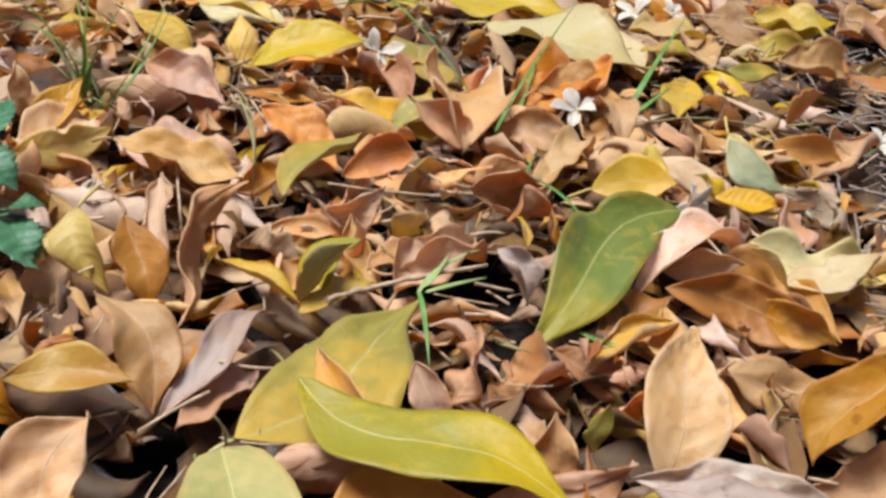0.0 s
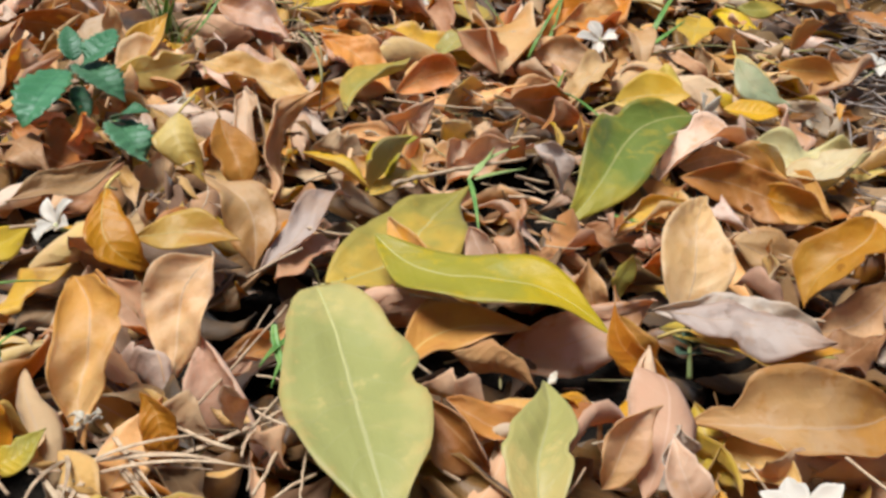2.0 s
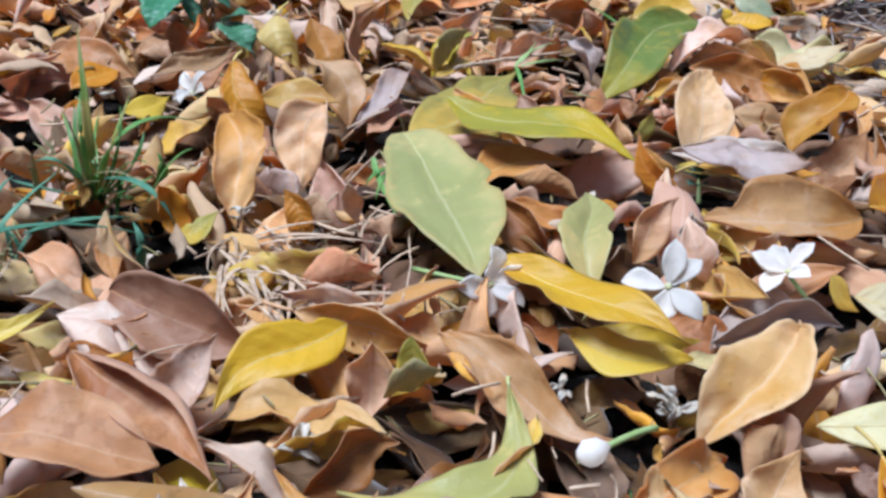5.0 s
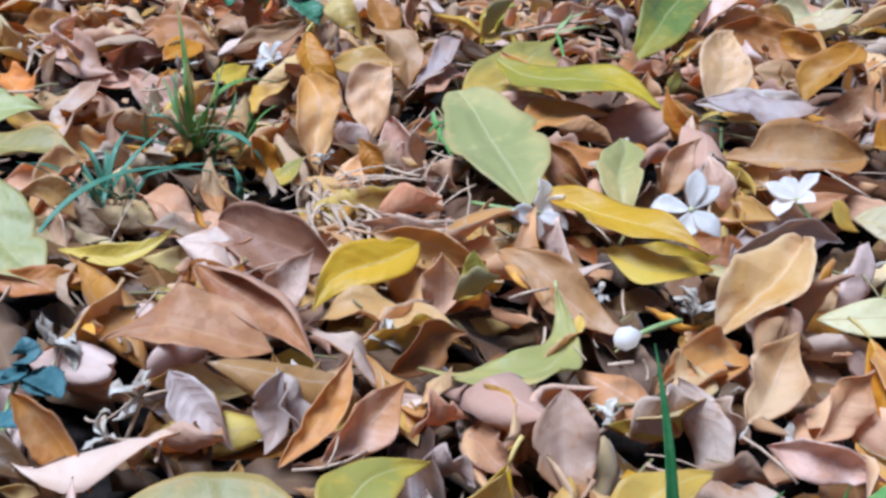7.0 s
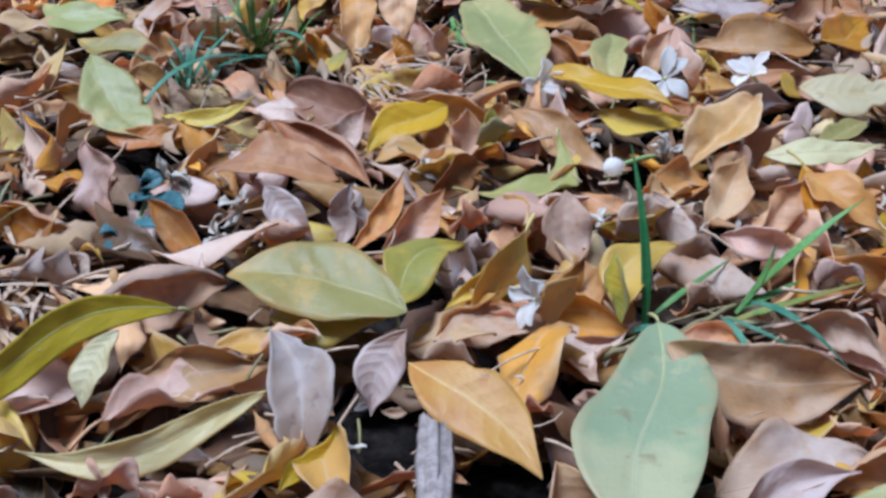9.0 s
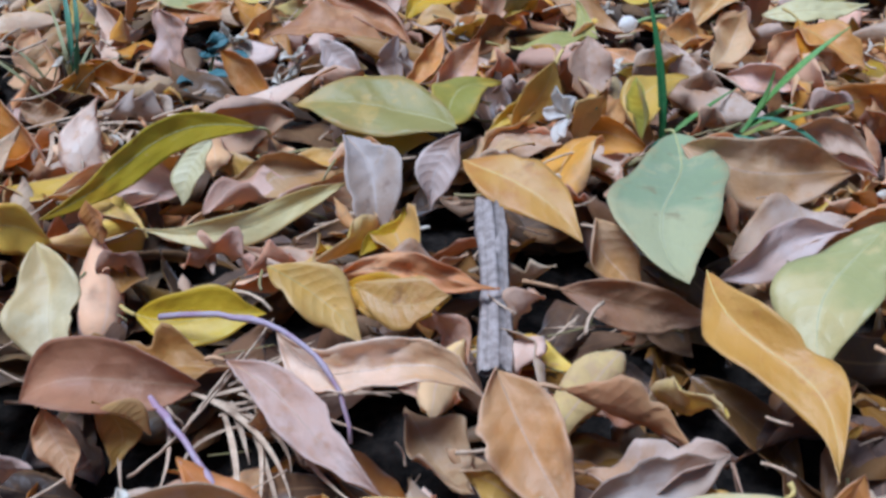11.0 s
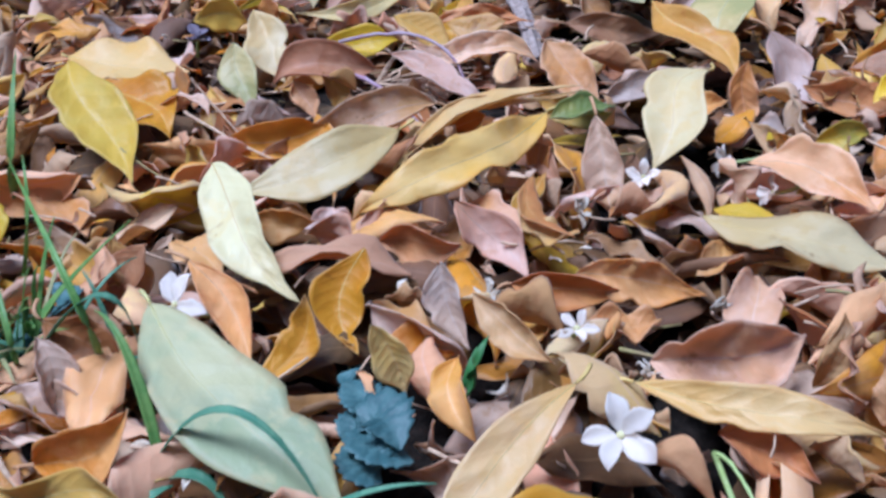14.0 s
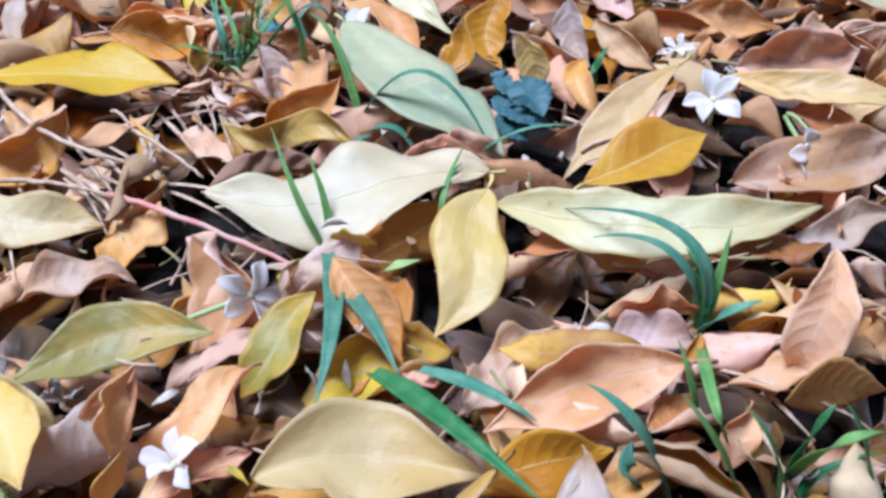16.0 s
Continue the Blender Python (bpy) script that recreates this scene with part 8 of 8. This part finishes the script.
blade(plant, (-0.082, -0.7351, 0.008), (-0.0759, -0.7413, 0.02), (-0.0649, -0.7398, 0.024), 0.008, "c")
blade(plant, (-0.0836, -0.7341, 0.006), (-0.0921, -0.7926, 0.03), (-0.085, -0.7931, 0.01), 0.005, "g")
blade(plant, (-0.0922, -0.7793, 0.004), (-0.0945, -0.7787, 0.02), (-0.0988, -0.7713, 0.034), 0.004, "g")
plant = tuft()
blade(plant, (-0.0845, -0.8102, 0.004), (-0.0932, -0.8093, 0.026), (-0.103, -0.8035, 0.04), 0.005, "g")
blade(plant, (-0.1057, -0.8097, 0.004), (-0.116, -0.8104, 0.034), (-0.1291, -0.798, 0.04), 0.007, "c")
blade(plant, (-0.1137, -0.807, 0.006), (-0.1181, -0.8096, 0.018), (-0.1162, -0.8045, 0.024), 0.009, "c")
blade(plant, (-0.0731, -0.8104, 0.004), (-0.078, -0.8119, 0.026), (-0.0868, -0.8085, 0.04), 0.005, "g")
blade(plant, (-0.0699, -0.8038, 0.004), (-0.0671, -0.8096, 0.03), (-0.062, -0.808, 0.04), 0.006, "G")
blade(plant, (-0.0685, -0.8015, 0.004), (-0.0665, -0.8243, 0.04), (-0.052, -0.8193, 0.04), 0.007, "g")
blade(plant, (-0.0472, -0.8109, 0.004), (-0.0525, -0.8103, 0.026), (-0.059, -0.808, 0.04), 0.006, "G")
blade(plant, (-0.0666, -0.8105, 0.004), (-0.0629, -0.8091, 0.014), (-0.0456, -0.8065, 0.02), 0.005, "G")
blade(plant, (-0.0507, -0.8105, 0.006), (-0.048, -0.8114, 0.008), (-0.0432, -0.8104, 0.008), 0.005, "G")
plant = tuft()
blade(plant, (-0.1928, -0.7048, 0.014), (-0.1863, -0.7071, 0.018), (-0.1794, -0.701, 0.016), 0.007, "p")
twig((-0.3735, -0.5744, 0.026), (-0.3341, -0.6162, 0.022), (-0.2869, -0.6283, 0.014), 0.0024, "s")
twig((-0.3473, -0.5888, 0.02), (-0.3245, -0.6206, 0.016), (-0.3078, -0.6423, 0.012), 0.0018, "s")
twig((-0.3083, -0.6001, 0.018), (-0.2899, -0.6138, 0.014), (-0.2731, -0.6291, 0.01), 0.0018, "s")
twig((-0.3036, -0.6607, 0.022), (-0.2605, -0.6876, 0.024), (-0.2182, -0.7082, 0.014), 0.00252, "r")
twig((-0.36, -0.6278, 0.01), (-0.3321, -0.6378, 0.014), (-0.3022, -0.662, 0.022), 0.00216, "s")
twig((-0.3323, -0.4402, 0.01), (-0.3088, -0.5024, 0.02), (-0.301, -0.519, 0.012), 0.0012, "s")
twig((-0.295, -0.8187, 0.02), (-0.2963, -0.8127, 0.016), (-0.2949, -0.8115, 0.01), 0.0024, "p")
plant = tuft()
blade(plant, (0.0343, -0.0571, 0.006), (0.0309, -0.0436, 0.040), (0.0231, -0.0186, 0.072), 0.0056, "G")
blade(plant, (0.0388, -0.0522, 0.008), (0.0539, -0.0409, 0.016), (0.0727, -0.0241, 0.022), 0.004, "g")
blade(plant, (0.0795, -0.0431, 0.012), (0.0940, -0.0459, 0.040), (0.1209, -0.0319, 0.060), 0.0075, "g")
blade(plant, (0.0753, -0.0488, 0.012), (0.0876, -0.0461, 0.018), (0.1000, -0.0389, 0.022), 0.006, "g")
blade(plant, (0.0702, -0.0572, 0.010), (0.0942, -0.0545, 0.020), (0.1312, -0.0374, 0.024), 0.0055, "y")
blade(plant, (0.0762, -0.0594, 0.022), (0.0926, -0.0781, 0.026), (0.1139, -0.0873, 0.010), 0.0055, "c")
blade(plant, (0.0659, -0.0609, 0.014), (0.0720, -0.0761, 0.014), (0.0794, -0.0902, 0.006), 0.0045, "c")
blade(plant, (0.0698, -0.0580, 0.012), (0.0840, -0.0714, 0.014), (0.1016, -0.0800, 0.010), 0.003, "c")
blade(plant, (0.0266, -0.0710, 0.010), (0.0344, -0.0721, 0.014), (0.0449, -0.0654, 0.010), 0.006, "c")
blade(plant, (0.0734, -0.0501, 0.010), (0.0826, -0.0439, 0.024), (0.0867, -0.0396, 0.040), 0.004, "g")
blade(plant, (0.0701, -0.0473, 0.006), (0.0924, -0.0616, 0.012), (0.1094, -0.0585, 0.014), 0.003, "o")
twig((0.0118, -0.0861, 0.008), (0.0407, -0.0747, 0.012), (0.0720, -0.0525, 0.016), 0.003, "o")
twig((0.0873, -0.0646, 0.014), (0.1045, -0.0599, 0.016), (0.1301, -0.0489, 0.016), 0.002, "s")
plant = tuft()
blade(plant, (-0.1349, 0.6446, 0.010), (-0.1006, 0.5229, 0.034), (-0.0997, 0.5196, 0.006), 0.0016, "o")
blade(plant, (-0.2230, 0.6032, 0.004), (-0.2057, 0.5839, 0.040), (-0.2053, 0.5678, 0.070), 0.003, "g")
blade(plant, (-0.2144, 0.6064, 0.004), (-0.2017, 0.5856, 0.040), (-0.1893, 0.5967, 0.070), 0.003, "g")
blade(plant, (-0.2158, 0.6059, 0.004), (-0.2207, 0.5917, 0.045), (-0.2599, 0.6048, 0.050), 0.0025, "g")
blade(plant, (-0.2101, 0.6035, 0.004), (-0.1818, 0.5761, 0.030), (-0.1719, 0.6288, 0.060), 0.003, "g")
blade(plant, (-0.2088, 0.5995, 0.004), (-0.2089, 0.5744, 0.030), (-0.2218, 0.5772, 0.040), 0.0025, "o")
straw_clump((-0.1191, 0.1699, 0.012), 0.032, 26, 11)
straw_clump((-0.0955, 0.1503, 0.012), 0.028, 14, 12)
straw_clump((-0.118, 0.1939, 0.008), 0.03, 14, 13)
straw_clump((-0.3536, 0.3737, 0.008), 0.04, 22, 14)
straw_clump((-0.1328, 0.6514, 0.006), 0.04, 14, 15)
straw_clump((-0.1502, 0.5302, 0.008), 0.03, 10, 16)
straw_clump((-0.2468, -0.0668, 0.006), 0.045, 30, 17)
straw_clump((-0.1278, -0.2733, 0.01), 0.034, 22, 18)
straw_clump((-0.2941, -0.5426, 0.006), 0.04, 24, 19)
straw_clump((-0.3223, -0.6166, 0.008), 0.04, 16, 20)
straw_clump((-0.0845, -0.7548, 0.006), 0.026, 12, 21)

# ---- lower layers and crumbs ----
join_small_leaves()
# the next two layers carry the shade under the heap in their colour
litter("lower_leaf_litter", "dark brown rotting leaves flat on the soil, shade in colour", -0.42, 0.36, -0.85, 0.95, 1300, 2, -0.018, -0.008, (0.04, 0.075), LITTER_SHADED, 0.2)
litter("leaf_litter", "brown and tan dry fallen leaves heaped on soil, shade in colour", -0.42, 0.36, -0.85, 0.95, 1000, 3, -0.008, 0.004, (0.04, 0.075), LITTER_SHADED, 0.3, top=0.02)
litter("tucked_leaf_litter", "brown and orange dry leaves tucked under the upper ones", -0.45, 0.34, -0.87, 1.1, 800, 12, -0.008, 0.004, (0.045, 0.08), LITTER, 0.4, 10, 6, top=0.012)
litter("curled_leaf_litter", "curled brown dry leaves filling gaps in the litter", -0.45, 0.34, -0.87, 1.1, 3000, 8, 0.0, 0.018, (0.035, 0.075), LITTER_PALE, 0.75, 11, 6, 0.001, 0.033)
litter("outer_leaf_litter", "brown and tan dry fallen leaves thinning out over soil", -0.8, 0.7, -1.2, 1.3, 6500, 4, -0.016, 0.006, (0.05, 0.09), LITTER, 0.25, 6, 3, top=0.05, spread=True)


def crumbs(name, label, x0, x1, y0, y1, count, seed, z1, skin, length=(0.005, 0.022)):
    """Uncounted bits of stalk and straw lying about, joined."""
    rng = np.random.RandomState(seed)
    V, F = [], []
    for i in range(count):
        a, L = rng.uniform(0, 6.28), rng.uniform(*length)
        p = np.array((rng.uniform(x0, x1), rng.uniform(y0, y1), rng.uniform(-0.015, z1)))
        d = np.array((math.cos(a), math.sin(a), rng.normal(0, 0.15))) * L
        v, f = tube(curve3(p, p + d / 2 + rng.normal(0, L * 0.1, 3), p + d, 4), rng.uniform(0.0003, 0.0009) * np.ones(4), 4, len(V))
        V.extend(v), F.extend(f)
    return tagged(new(name, mesh_of(name, V, F, skin)), label, "plant debris", kind="stuff")


crumbs("straw_debris", "short broken bits of dry straw among leaves", -0.42, 0.36, -0.85, 0.95, 1300, 21, 0.024, STRAW, (0.006, 0.03))
crumbs("stalk_debris", "thin brown broken stalks among fallen leaves", -0.42, 0.36, -0.85, 0.95, 700, 22, 0.02, OLD_STALK)
crumbs("needle_debris", "greyish dry needles matted on bare soil", 0.19, 0.5, 0.42, 1.2, 1400, 23, 0.012, TWIG, (0.015, 0.05))
litter("leaf_crumbs", "small curled scraps of dry leaf in the litter", -0.42, 0.36, -0.85, 0.95, 1500, 9, 0.004, 0.022, (0.008, 0.022), LITTER, 0.6, 6, 4, 0.002, 0.03)
litter("petal_crumbs", "shrivelled cream petal scraps in the litter", -0.42, 0.36, -0.85, 0.95, 420, 10, 0.006, 0.022, (0.005, 0.012), WITHERED, 0.7, 6, 4, 0.001, 0.03)
